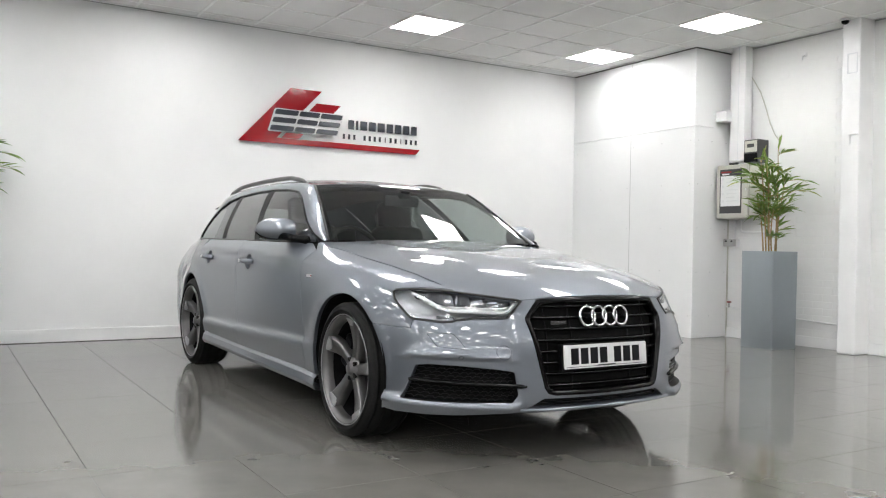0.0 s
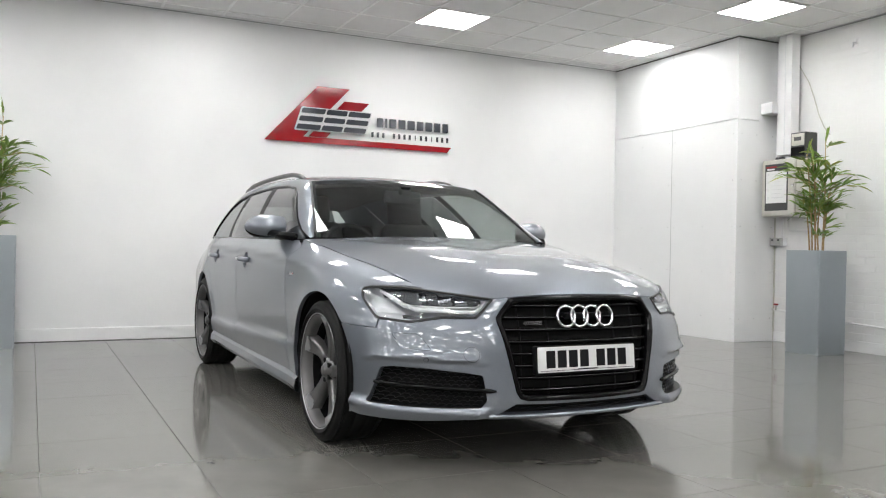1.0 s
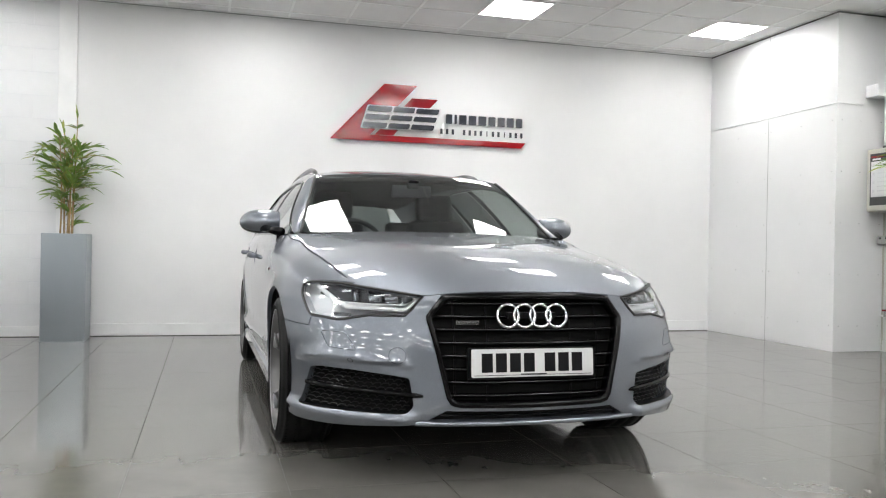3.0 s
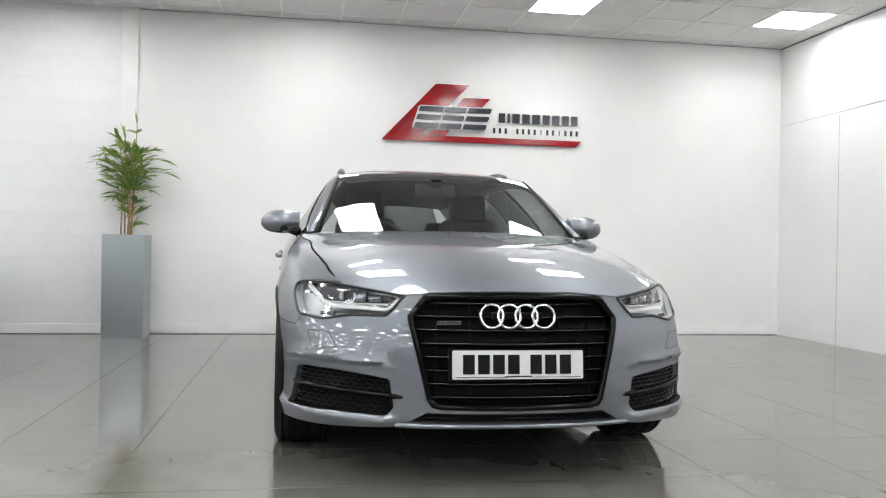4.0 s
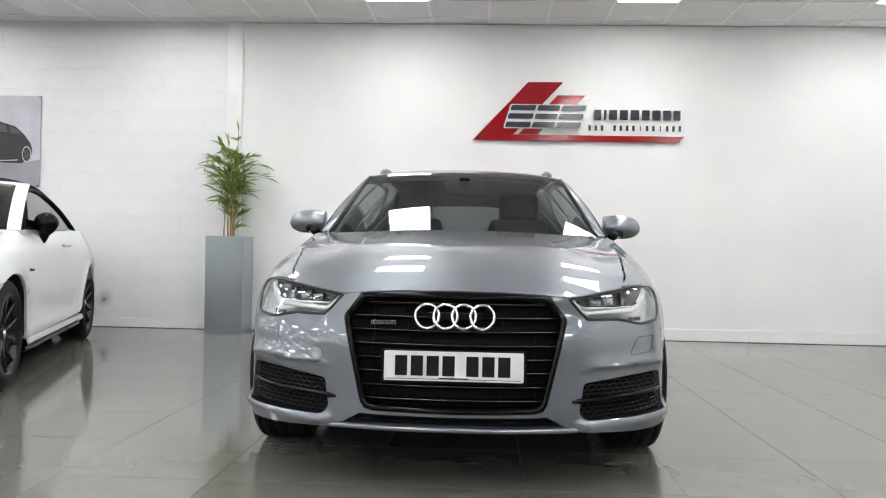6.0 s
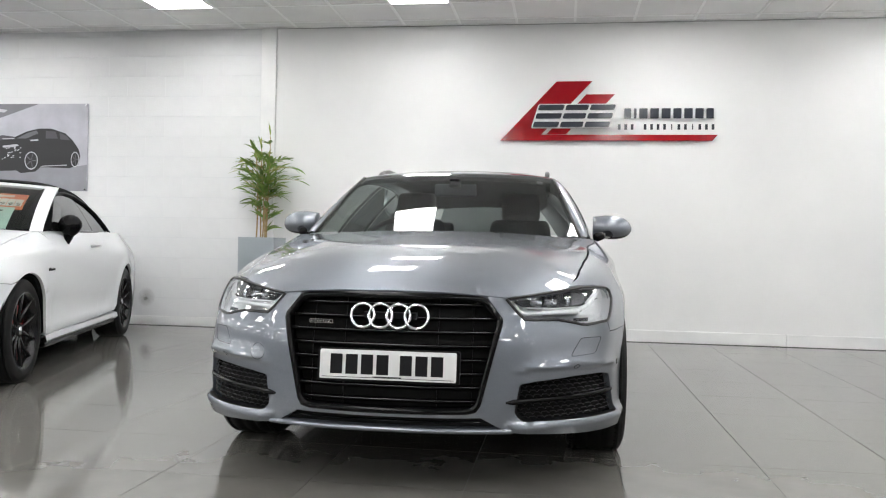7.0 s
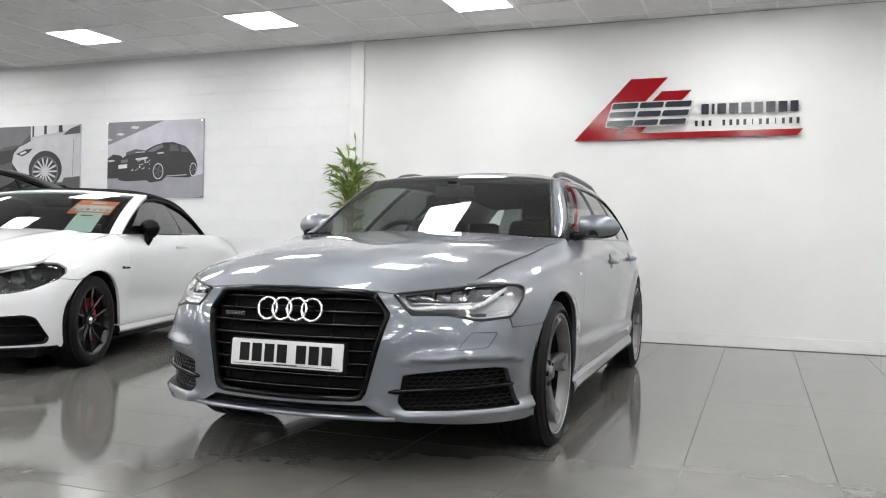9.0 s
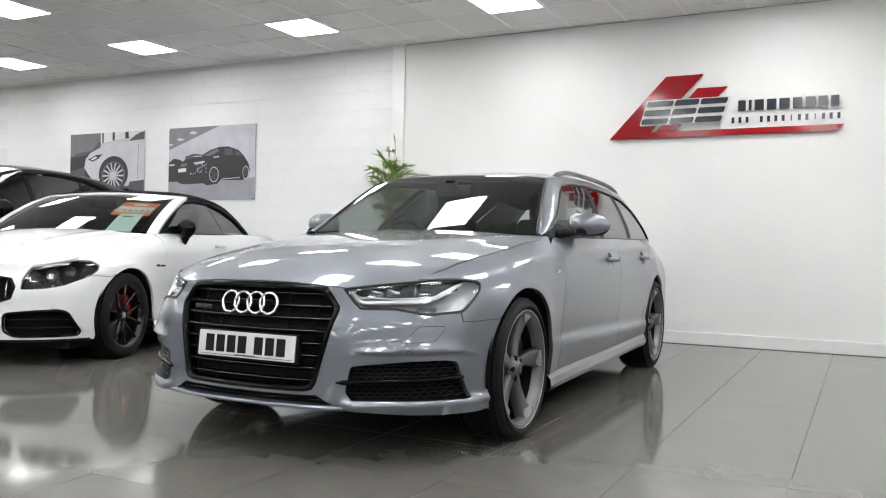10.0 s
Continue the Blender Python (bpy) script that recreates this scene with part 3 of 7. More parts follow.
M_LINING = vary(material("grey_headlining", (0.06, 0.06, 0.058), 0.8), (0.065, 0.065, 0.063), (0.05, 0.05, 0.048), 20.0)
M_CLAMP = material("smoked_lamp_plastic", (0.018, 0.018, 0.02), 0.18, 0.3)
M_LAMPGREY = material("lamp_grey_trim", (0.06, 0.062, 0.068), 0.25, 0.5)
M_DRL = material("drl_light_guide", (0.76, 0.77, 0.78), 0.4, spec=0.4)
M_PLATE = vary(material("plate_acrylic", (0.66, 0.66, 0.66), 0.25), (0.67, 0.67, 0.67), (0.63, 0.63, 0.63), 6.0)
M_INK = material("black_ink", (0.008, 0.008, 0.009), 0.5, spec=0.12)
M_LEATHER = vary(material("black_leather", (0.009, 0.009, 0.0095), 0.5, spec=0.3), (0.011, 0.011, 0.0115), (0.007, 0.007, 0.0075), 30.0, bump=0.001)
M_CLOTH = vary(material("dark_trim_cloth", (0.012, 0.012, 0.0125), 0.85, spec=0.2), (0.014, 0.014, 0.0145), (0.009, 0.009, 0.0095), 40.0)
M_FABRIC = vary(material("black_roof_fabric", (0.008, 0.008, 0.009), 0.95, spec=0.1), (0.010, 0.010, 0.011), (0.006, 0.006, 0.007), 60.0, bump=0.001)
M_CALIPER = material("red_caliper_enamel", (0.60, 0.008, 0.012), 0.3)
M_SEAL = material("rubber_seal", (0.008, 0.008, 0.008), 0.45)


class Shell:
    """The upright skin of a car: plan contours at a few heights, blended by splines. Local axes: x across, y to the rear, z up."""
    def __init__(self, levels, sx=1.0, sy=1.0):
        self.z = [l[0] for l in levels]
        self.x = np.array([[p[0] * sx for p in l[1]] for l in levels]).T
        self.y = np.array([[p[1] * sy for p in l[1]] for l in levels]).T
        self.n = self.x.shape[0]
        self.bs, self.bz = Cardinal(range(self.n)), Cardinal(self.z)
        self.extra = None
        self.tables = {}

    def __call__(self, sz):
        s, z = np.clip(sz[:, 0], 0, self.n - 1), np.clip(sz[:, 1], self.z[0] - 0.08, self.z[-1])
        a, b = self.bs(s), self.bz(z)
        p = np.stack([np.einsum("ni,nj,ij->n", a, b, self.x), np.einsum("ni,nj,ij->n", a, b, self.y), sz[:, 1]], 1)
        if self.extra is not None:
            p = self.extra(p, sz)
        return p

    def solve(self, value, z, axis, lo, hi):
        lo, hi = np.full(len(z), float(lo)), np.full(len(z), float(hi))
        for _ in range(26):
            mid = (lo + hi) / 2
            v = self(np.stack([mid, z], 1))[:, axis]
            up = v < value
            lo, hi = np.where(up, mid, lo), np.where(up, hi, mid)
        return (lo + hi) / 2

    def front(self, pts):
        """From (x, z) seen from the front to the shell's own coordinates."""
        p = np.asarray(pts, float)
        return np.stack([self.solve(p[:, 0], p[:, 1], 0, 0, 7), p[:, 1]], 1)

    def side(self, pts):
        """From (y, z) seen from the side."""
        p = np.asarray(pts, float)
        return np.stack([self.solve(p[:, 0], p[:, 1], 1, 3, self.n - 2), p[:, 1]], 1)

    def table(self, kind):
        """A dense lookup of the skin over (x, z) from the front or (y, z) from the side."""
        if kind not in self.tables:
            us = np.linspace(0, 0.90, 181) if kind == "front" else np.linspace(0.3, 4.6, 431)
            zs = np.linspace(0.16, 1.0, 169)
            g = np.stack(np.meshgrid(us, zs, indexing="ij"), -1).reshape(-1, 2)
            p = self(self.front(g) if kind == "front" else self.side(g))
            self.tables[kind] = us, zs, p.reshape(len(us), len(zs), 3)
        return self.tables[kind]

    def look_up(self, kind, u, z):
        us, zs, p = self.table(kind)
        i = min(max((u - us[0]) / (us[1] - us[0]), 0), len(us) - 1.001)
        j = min(max((z - zs[0]) / (zs[1] - zs[0]), 0), len(zs) - 1.001)
        a, b = int(i), int(j)
        i, j = i - a, j - b
        return (p[a, b] * (1 - i) + p[a + 1, b] * i) * (1 - j) + (p[a, b + 1] * (1 - i) + p[a + 1, b + 1] * i) * j

    def at_side(self, y, z):
        return self.look_up("side", y, z)

    def at_front(self, x, z):
        return self.look_up("front", x, z)


def arc(cy, cz, r, a0, a1, n=28):
    return [(cy + r * math.cos(math.radians(a0 + (a1 - a0) * i / n)), cz + r * math.sin(math.radians(a0 + (a1 - a0) * i / n))) for i in range(n + 1)]


def strip(name, a, b, mat, parent, bulge=0.0, n=6, both=True, label="", thick=0.0):
    """A skin between two 3D lines with as many points, bulged outward."""
    a, b = np.asarray(a, float), np.asarray(b, float)
    k = len(a)
    d = np.gradient(a, axis=0)
    nor = np.cross(d, b - a)
    nor /= np.linalg.norm(nor, axis=1)[:, None] + 1e-9
    mid = a + (b - a) / 2
    if (nor * (mid - mid.mean(0) * [0, 1, 0.6])).sum() < 0:
        nor = -nor
    made = []
    for s in ((1, -1) if both else (1,)):
        bm = bmesh.new()
        g = [[bm.verts.new(Vector((a[i] + (b[i] - a[i]) * j / n + nor[i] * bulge * 4 * (j / n) * (1 - j / n)) * [s, 1, 1])) for j in range(n + 1)] for i in range(k)]
        for i in range(k - 1):
            for j in range(n):
                f = (g[i][j], g[i + 1][j], g[i + 1][j + 1], g[i][j + 1])
                bm.faces.new(f if s > 0 else f[::-1])
        bmesh.ops.recalc_face_normals(bm, faces=bm.faces)
        made.append(part(name, bm, mat, parent, label, True))
    return made


def wheel(parent, x, y, side, rim_r, tyre_r, width, kind):
    """One road wheel. Built facing local -y, then turned to face out; side: +1 or -1 in x."""
    thing = empty("wheel")
    thing.parent = parent
    thing.matrix_local = pose(x * side, y, tyre_r, 0, 0, 90 * side)
    w = width / 2
    rr = rim_r
    tyre = [(rr - 0.012, -w * 0.86), (rr + 0.004, -w * 0.93), (rr + 0.03, -w * 1.0), (tyre_r - 0.045, -w * 1.0), (tyre_r - 0.022, -w * 0.95), (tyre_r - 0.006, -w * 0.86), (tyre_r - 0.001, -w * 0.72)]
    for g in (-0.45, -0.15, 0.15, 0.45):
        c = g * w * 2 * 0.75
        tyre += [(tyre_r, c - 0.012), (tyre_r - 0.006, c - 0.005), (tyre_r - 0.006, c + 0.005), (tyre_r, c + 0.012)]
    tyre += [(tyre_r - 0.001, w * 0.72), (tyre_r - 0.02, w * 0.95), (rr + 0.03, w), (rr - 0.012, w * 0.86)]
    ty = part("tyre", lathe(tyre, 72), M_RUBBER, thing, "", True)
    # sipes across the shoulder
    bm = bmesh.new()
    for k in range(64):
        for e in (-1, 1):
            m = Matrix.Rotation(-2 * math.pi * k / 64, 4, "Y") @ pose(0, e * w * 0.62, 0, 12, 0, 0)
            top = [bm.verts.new(m @ Vector((tyre_r - 0.002 - (0.007 if dy * e > 0 else -0.0025), dy, dz))) for dy, dz in ((-0.035, -0.0018), (0.035, -0.0018), (0.035, 0.0018), (-0.035, 0.0018))]
            low = [bm.verts.new(v.co * 0.985) for v in top]
            bm.faces.new(top)
            for i in range(4):
                bm.faces.new((top[i], low[i], low[(i + 1) % 4], top[(i + 1) % 4]))
    tagged(part("tread_groove", bm, M_DARK, thing), kind="stuff")
    # barrel of the rim and its bright lip
    barrel = [(rr - 0.004, -w * 0.90), (rr + 0.006, -w * 0.93), (rr + 0.008, -w * 0.90), (rr - 0.014, -w * 0.82), (rr - 0.02, -w * 0.4), (rr - 0.045, w * 0.2), (rr - 0.03, w * 0.9)]
    rim = part("rim", lathe(barrel, 72), M_SATIN if kind == "blade" else M_BLACKALLOY, thing, "", True)
    part("rim_lip", lathe([(rr + 0.002, -w * 0.93), (rr + 0.0035, -w * 0.955), (rr + 0.0075, -w * 0.95), (rr + 0.007, -w * 0.90)], 72), M_MILLED if kind == "blade" else M_BLACKALLOY, thing, "", True)
    part("rim_band", lathe([(rr - 0.0005, -w * 0.925), (rr - 0.012, -w * 0.86), (rr - 0.022, -w * 0.70), (rr - 0.026, -w * 0.50)], 72), M_ALLOY if kind == "blade" else M_BLACKALLOY, thing, "", True)
    face = -w * 0.80

    def place(r, a, yy):
        return Vector((r * math.cos(a), yy, r * math.sin(a)))

    if kind == "blade":
        # five broad blades: narrow at the hub, swept, flaring to the rim, with milled tips
        for k in range(5):
            a0 = 2 * math.pi * k / 5 + math.radians(8)
            sw = side
            rows = []
            for f in np.linspace(0, 1, 9):
                r = 0.055 + f * (rr - 0.066)
                lead = a0 + sw * (0.10 - 0.16 * f)
                half_a = (0.030 - 0.006 * min(1, 4 * f) + 0.026 * f ** 1.6) / r
                yc = face + 0.030 - 0.034 * f + 0.012 * math.sin(math.pi * f)
                rows.append((r, lead - half_a, lead + half_a, yc))
            bm = bmesh.new()
            prev = None
            for r, aa, ab, yc in rows:
                mid = (aa + ab) / 2
                ring = [bm.verts.new(place(r, aa, yc + 0.052)), bm.verts.new(place(r, aa, yc + 0.012)), bm.verts.new(place(r, aa + 0.15 * (ab - aa), yc)),
                        bm.verts.new(place(r, mid, yc + 0.006)), bm.verts.new(place(r, ab - 0.15 * (ab - aa), yc)), bm.verts.new(place(r, ab, yc + 0.012)), bm.verts.new(place(r, ab, yc + 0.052))]
                if prev:
                    for i in range(6):
                        bm.faces.new((prev[i], prev[i + 1], ring[i + 1], ring[i]))
                prev = ring
            bmesh.ops.recalc_face_normals(bm, faces=bm.faces)
            part("spoke", bm, M_ALLOY, thing, "", True)
            r, aa, ab, yc = rows[-1]
            r2, aa2, ab2, yc2 = rows[-3]
            bm = bmesh.new()
            e0, e1 = (aa, ab) if sw > 0 else (ab, aa)
            f0, f1 = (aa2, ab2) if sw > 0 else (ab2, aa2)
            q = [place(r + 0.004, e0 + (e1 - e0) * 0.06, yc - 0.003), place(r + 0.004, e0 + (e1 - e0) * 0.96, yc - 0.003), place(r - 0.03, e0 + (e1 - e0) * 0.93, yc - 0.001), place(r2 + 0.012, f0 + (f1 - f0) * 0.10, yc2 - 0.0005)]
            top = [bm.verts.new(p) for p in q]
            low = [bm.verts.new(p + Vector((0, 0.006, 0))) for p in q]
            bm.faces.new(top)
            for i in range(4):
                bm.faces.new((top[i], low[i], low[(i + 1) % 4], top[(i + 1) % 4]))
            bmesh.ops.recalc_face_normals(bm, faces=bm.faces)
            part("milled_tip", bm, M_MILLED, thing)
        hub_mat = M_ALLOY
    else:
        # ten thin black spokes in pairs
        for k in range(10):
            a0 = 2 * math.pi * (k // 2) / 5 + (0.17 if k % 2 else -0.17)
            a1 = 2 * math.pi * (k // 2) / 5 + (0.36 if k % 2 else -0.36)
            bm = tube([place(0.05, a0, face + 0.03), place(rr * 0.5, (a0 + a1) / 2, face + 0.022), place(rr - 0.005, a1, face)], [0.014, 0.011, 0.012], 8)
            part("spoke", bm, M_BLACKALLOY, thing, "", True)
        hub_mat = M_BLACKALLOY
    hub = part("hub", lathe([(0.0, face + 0.012), (0.03, face + 0.012), (0.033, face + 0.02), (0.058, face + 0.027), (0.066, face + 0.045)], 40), hub_mat, thing, "", True)
    part("centre_cap", lathe([(0.0, face + 0.006), (0.024, face + 0.006), (0.028, face + 0.011), (0.028, face + 0.02)], 32), M_ALLOY if kind == "blade" else M_CHROME, thing, "", True)
    # five dark discs painting the shade inside the bolt recesses
    for k in range(5):
        a = 2 * math.pi * k / 5 + math.radians(36)
        c = place(0.050, a, 0)
        part("bolt_recess", cyl_bm((c.x, face + 0.0195, c.z), (c.x, face + 0.04, c.z), 0.0125, n=12), M_DARK, thing)
    part("brake_disc", lathe([(0.06, 0.01), (rr * 0.70, 0.01), (rr * 0.70, 0.04), (0.06, 0.04)], 48), M_DISC, thing)
    cal = bmesh.new()
    box_bm((rr * 0.42, -0.035, -0.09), (rr * 0.76, 0.06, 0.09), 0.015, cal)
    cal.transform(Matrix.Rotation(radians(-25 if side > 0 else 205), 4, "Y"))
    part("brake_caliper", cal, M_CALIPER if kind != "blade" else M_SATIN, thing)
    return thing


# ---- the grey estate car ----
LEVELS = [
    (0.20, [(0, 0.03), (0.20, 0.035), (0.42, 0.075), (0.56, 0.135), (0.70, 0.24), (0.805, 0.36), (0.872, 0.50), (0.900, 0.65), (0.915, 0.95), (0.905, 1.5), (0.905, 2.5), (0.905, 3.4), (0.905, 3.9), (0.86, 4.5), (0.74, 4.78), (0.4, 4.89), (0, 4.92)]),
    (0.30, [(0, 0.012), (0.20, 0.020), (0.41, 0.060), (0.55, 0.115), (0.69, 0.215), (0.800, 0.335), (0.868, 0.47), (0.902, 0.65), (0.925, 0.95), (0.915, 1.5), (0.915, 2.5), (0.915, 3.4), (0.915, 3.9), (0.87, 4.5), (0.75, 4.80), (0.4, 4.91), (0, 4.94)]),
    (0.45, [(0, 0.012), (0.20, 0.020), (0.41, 0.066), (0.54, 0.112), (0.68, 0.199), (0.790, 0.310), (0.862, 0.45), (0.903, 0.65), (0.930, 0.95), (0.925, 1.5), (0.925, 2.5), (0.925, 3.4), (0.925, 3.9), (0.88, 4.5), (0.76, 4.81), (0.4, 4.92), (0, 4.95)]),
    (0.60, [(0, 0.030), (0.20, 0.038), (0.42, 0.086), (0.53, 0.127), (0.68, 0.222), (0.788, 0.335), (0.860, 0.47), (0.907, 0.66), (0.940, 0.95), (0.934, 1.5), (0.934, 2.5), (0.934, 3.4), (0.930, 3.9), (0.88, 4.5), (0.76, 4.82), (0.4, 4.92), (0, 4.95)]),
    (0.70, [(0, 0.062), (0.20, 0.068), (0.42, 0.118), (0.53, 0.165), (0.67, 0.268), (0.775, 0.385), (0.850, 0.52), (0.901, 0.69), (0.937, 0.97), (0.937, 1.5), (0.937, 2.5), (0.936, 3.4), (0.928, 3.9), (0.88, 4.5), (0.76, 4.82), (0.4, 4.92), (0, 4.95)]),
    (0.78, [(0, 0.100), (0.19, 0.106), (0.40, 0.152), (0.52, 0.215), (0.655, 0.325), (0.757, 0.45), (0.830, 0.60), (0.882, 0.76), (0.919, 1.0), (0.936, 1.5), (0.937, 2.5), (0.934, 3.4), (0.92, 3.9), (0.86, 4.5), (0.75, 4.82), (0.4, 4.92), (0, 4.95)]),
    (0.87, [(0, 0.36), (0.17, 0.37), (0.36, 0.41), (0.47, 0.47), (0.60, 0.57), (0.695, 0.68), (0.772, 0.81), (0.828, 0.93), (0.874, 1.10), (0.918, 1.52), (0.930, 2.5), (0.925, 3.4), (0.905, 3.9), (0.825, 4.5), (0.71, 4.80), (0.4, 4.90), (0, 4.93)]),
    (0.95, [(0, 0.78), (0.16, 0.79), (0.33, 0.82), (0.43, 0.87), (0.545, 0.95), (0.635, 1.03), (0.700, 1.12), (0.748, 1.22), (0.795, 1.33), (0.862, 1.56), (0.900, 2.5), (0.893, 3.4), (0.868, 3.9), (0.765, 4.5), (0.65, 4.76), (0.38, 4.86), (0, 4.89)]),
    (1.02, [(0, 1.25), (0.15, 1.26), (0.31, 1.28), (0.40, 1.31), (0.50, 1.35), (0.585, 1.39), (0.645, 1.43), (0.69, 1.47), (0.735, 1.52), (0.806, 1.66), (0.862, 2.5), (0.855, 3.4), (0.835, 3.9), (0.70, 4.5), (0.58, 4.70), (0.36, 4.80), (0, 4.83)]),
]
skin = Shell(LEVELS)


def creases(p, sz):
    """Door crease low on the side, a sharp shoulder line and flared arches."""
    x, y, z = p[:, 0], p[:, 1], p[:, 2]
    along = np.clip((y - 1.30) / 0.35, 0, 1) * np.clip((3.70 - y) / 0.40, 0, 1)
    zc = 0.432 - 0.020 * (y - 1.9)
    u = z - zc
    above = np.exp(-np.clip(u, 0, None) / 0.11)
    dx = along * (0.015 * above * (0.35 - np.tanh(u / 0.016)) - 0.22 * np.clip(-u - 0.035, 0, None))
    dx = dx - 0.012 * np.clip((y - 3.95) / 0.45, 0, 1)
    zs = np.interp(y, [1.0, 1.3, 1.6, 2.2, 3.5], [0.85, 0.868, 0.888, 0.920, 0.940])
    sh = np.clip((y - 0.9) / 0.5, 0, 1) * np.where(z > zs, np.exp(-((z - zs) / 0.05) ** 2), np.exp(-((z - zs) / 0.02) ** 2))
    dx = dx + 0.011 * sh
    for cy in (0.965, 3.877):
        d = np.hypot(y - cy, z - 0.343)
        f = 1 / (1 + np.exp(np.clip((d - 0.438) / 0.014, -30, 30)))
        dx = dx + (0.005 * f + 0.004 * np.exp(-(np.clip(d - 0.40, 0, None) / 0.06) ** 2)) * (z > 0.25)
    q = p.copy()
    q[:, 0] = x + dx * np.clip((sz[:, 0] - 6) / 1.0, 0, 1)
    return q


skin.extra = creases
estate = empty("estate_car", pose(2.721, 2.95, 0, 0, 0, 0.55))
AX_F, AX_R, TYRE, ARCH = 0.965, 3.877, 0.343, 0.392
ASP = 0.16  # metres for one step of the shell's first coordinate


def fr(pts, r=0.0, n=4):
    """Outline given from the front (x, z)."""
    p = rounded(pts, r, n) if r else np.array(pts)
    return skin.front(dense(p, 0.015))


def sd(pts):
    """Outline given from the side (y, z)."""
    return skin.side(dense(pts, 0.02))


def mixed(*runs):
    """An outline from runs of points seen from the front ('f') or the side ('s')."""
    out = []
    for kind, pts in runs:
        p = dense(pts, 0.015, closed=False)
        out.append(skin.front(p) if kind == "f" else skin.side(p))
    return np.concatenate(out)


G = 0.003  # half a shut gap
# shut line of the bonnet along the wing, seen from the side, and its continuation round the nose
SHUT = [(0.336, 0.7795), (0.45, 0.812), (0.60, 0.845), (0.80, 0.879), (1.00, 0.908), (1.25, 0.943), (1.45, 0.973), (1.56, 0.992)]
NOSE = [(0.0, 0.762), (0.20, 0.760), (0.33, 0.752), (0.365, 0.748), (0.432, 0.742), (0.52, 0.752), (0.62, 0.768), (0.705, 0.778)]

# bonnet: crowned sheet over the plan, its edge pulled onto the wings and nose
edge_s = skin(skin.side(dense(SHUT, 0.03, False)))
edge_f = skin(skin.front(dense(NOSE, 0.03, False)))
rear = [(x, 1.435 + 0.135 * (x / 0.74) ** 2) for x in np.linspace(0.73, 0.0, 14)]
mid_z = curve([0.05, 0.081, 0.13, 0.18, 0.26, 0.36, 0.46, 0.56, 0.8, 1.0, 1.2, 1.4, 1.6], [0.742, 0.762, 0.791, 0.817, 0.850, 0.880, 0.903, 0.921, 0.954, 0.977, 0.997, 1.016, 1.033])
flank_z = curve([0.123, 0.17, 0.22, 0.3, 0.4, 0.5, 0.6, 0.8, 1.0, 1.2, 1.4], [0.745, 0.773, 0.799, 0.832, 0.863, 0.888, 0.908, 0.940, 0.965, 0.986, 1.004])  # along x = 0.42


edge = np.concatenate([edge_f, edge_s])


class Sheet:
    """A thin elastic sheet through given points (thin-plate spline)."""
    def __init__(self, pts, stiff=0.0):
        pts = np.asarray(pts, float)
        self.xy = pts[:, :2]
        n = len(pts)
        a = np.zeros((n + 3, n + 3))
        a[:n, :n] = self.kern(self.xy) + stiff * np.eye(n)
        a[:n, n:] = np.concatenate([np.ones((n, 1)), self.xy], 1)
        a[n:, :n] = a[:n, n:].T
        self.w = np.linalg.solve(a, np.concatenate([pts[:, 2], np.zeros(3)]))

    def kern(self, xy):
        d2 = ((xy[:, None, :] - self.xy[None]) ** 2).sum(-1)
        return 0.5 * d2 * np.log(d2 + 1e-12)

    def __call__(self, xy):
        return self.kern(xy) @ self.w[:-3] + self.w[-3] + xy @ self.w[-2:]


spine = [(0.0, y, float(mid_z(y)[0])) for y in np.linspace(0.12, 1.435, 14)] + [(s * 0.42, y, float(flank_z(y)[0])) for y in np.linspace(0.18, 1.40, 13) for s in (1, -1)]
lip = [(s * x, 1.435 + 0.135 * (x / 0.74) ** 2, float(mid_z(1.435)[0]) - 0.031 * (x / 0.76) ** 2.5) for x in np.linspace(0.1, 0.66, 6) for s in (1, -1)]
rim = [tuple(p * [s, 1, 1]) for p in edge[1::2] for s in (1, -1)]
sheet = Sheet(spine + lip + rim, 6e-5)


def bonnet(xy):
    x, y = xy[:, 0], xy[:, 1]
    ridge = 0.335 + 0.30 * np.clip((y - 0.15) / 1.3, 0, 1)
    d = np.abs(x) - ridge
    fade = np.clip((y - 0.25) / 0.5, 0, 1) * np.clip((1.5 - y) / 0.15, 0, 1)
    z = sheet(xy) + fade * 0.003 * np.exp(-(d / np.where(d > 0, 0.05, 0.12)) ** 2)
    return np.stack([x, y, z], 1)


half = [(p[0] - G, p[1] + G) for p in edge_f[1:]] + [(p[0] - G, p[1]) for p in edge_s] + [r for r in rear[1:-1]]
outline = [(0.0, edge_f[0][1] + G)] + half + [(0.0, 1.435)] + [(-x, y) for x, y in half[::-1]]
panel("bonnet", outline, bonnet, M_PAINT, estate, step=0.025, both=False, thick=0.02)

# front wing: from the bonnet's shut line and headlamp down to the arch
arch_f = arc(AX_F, TYRE, ARCH, 138, -11, 44)
LAMP = [(0.434, 0.738), (0.52, 0.750), (0.62, 0.764), (0.712, 0.776)]  # top edge, from the front
LAMP_S = [(0.336, 0.777), (0.41, 0.778), (0.50, 0.778), (0.555, 0.776), (0.585, 0.771), (0.595, 0.760), (0.565, 0.728), (0.465, 0.660), (0.445, 0.649), (0.425, 0.644)]  # top edge and tip, from the side
LAMP_B = [(0.775, 0.639), (0.745, 0.636), (0.72, 0.639), (0.69, 0.647), (0.63, 0.659), (0.53, 0.660), (0.507, 0.661), (0.48, 0.685)]  # lower edge
lamp_line = mixed(("f", LAMP), ("s", LAMP_S), ("f", LAMP_B))
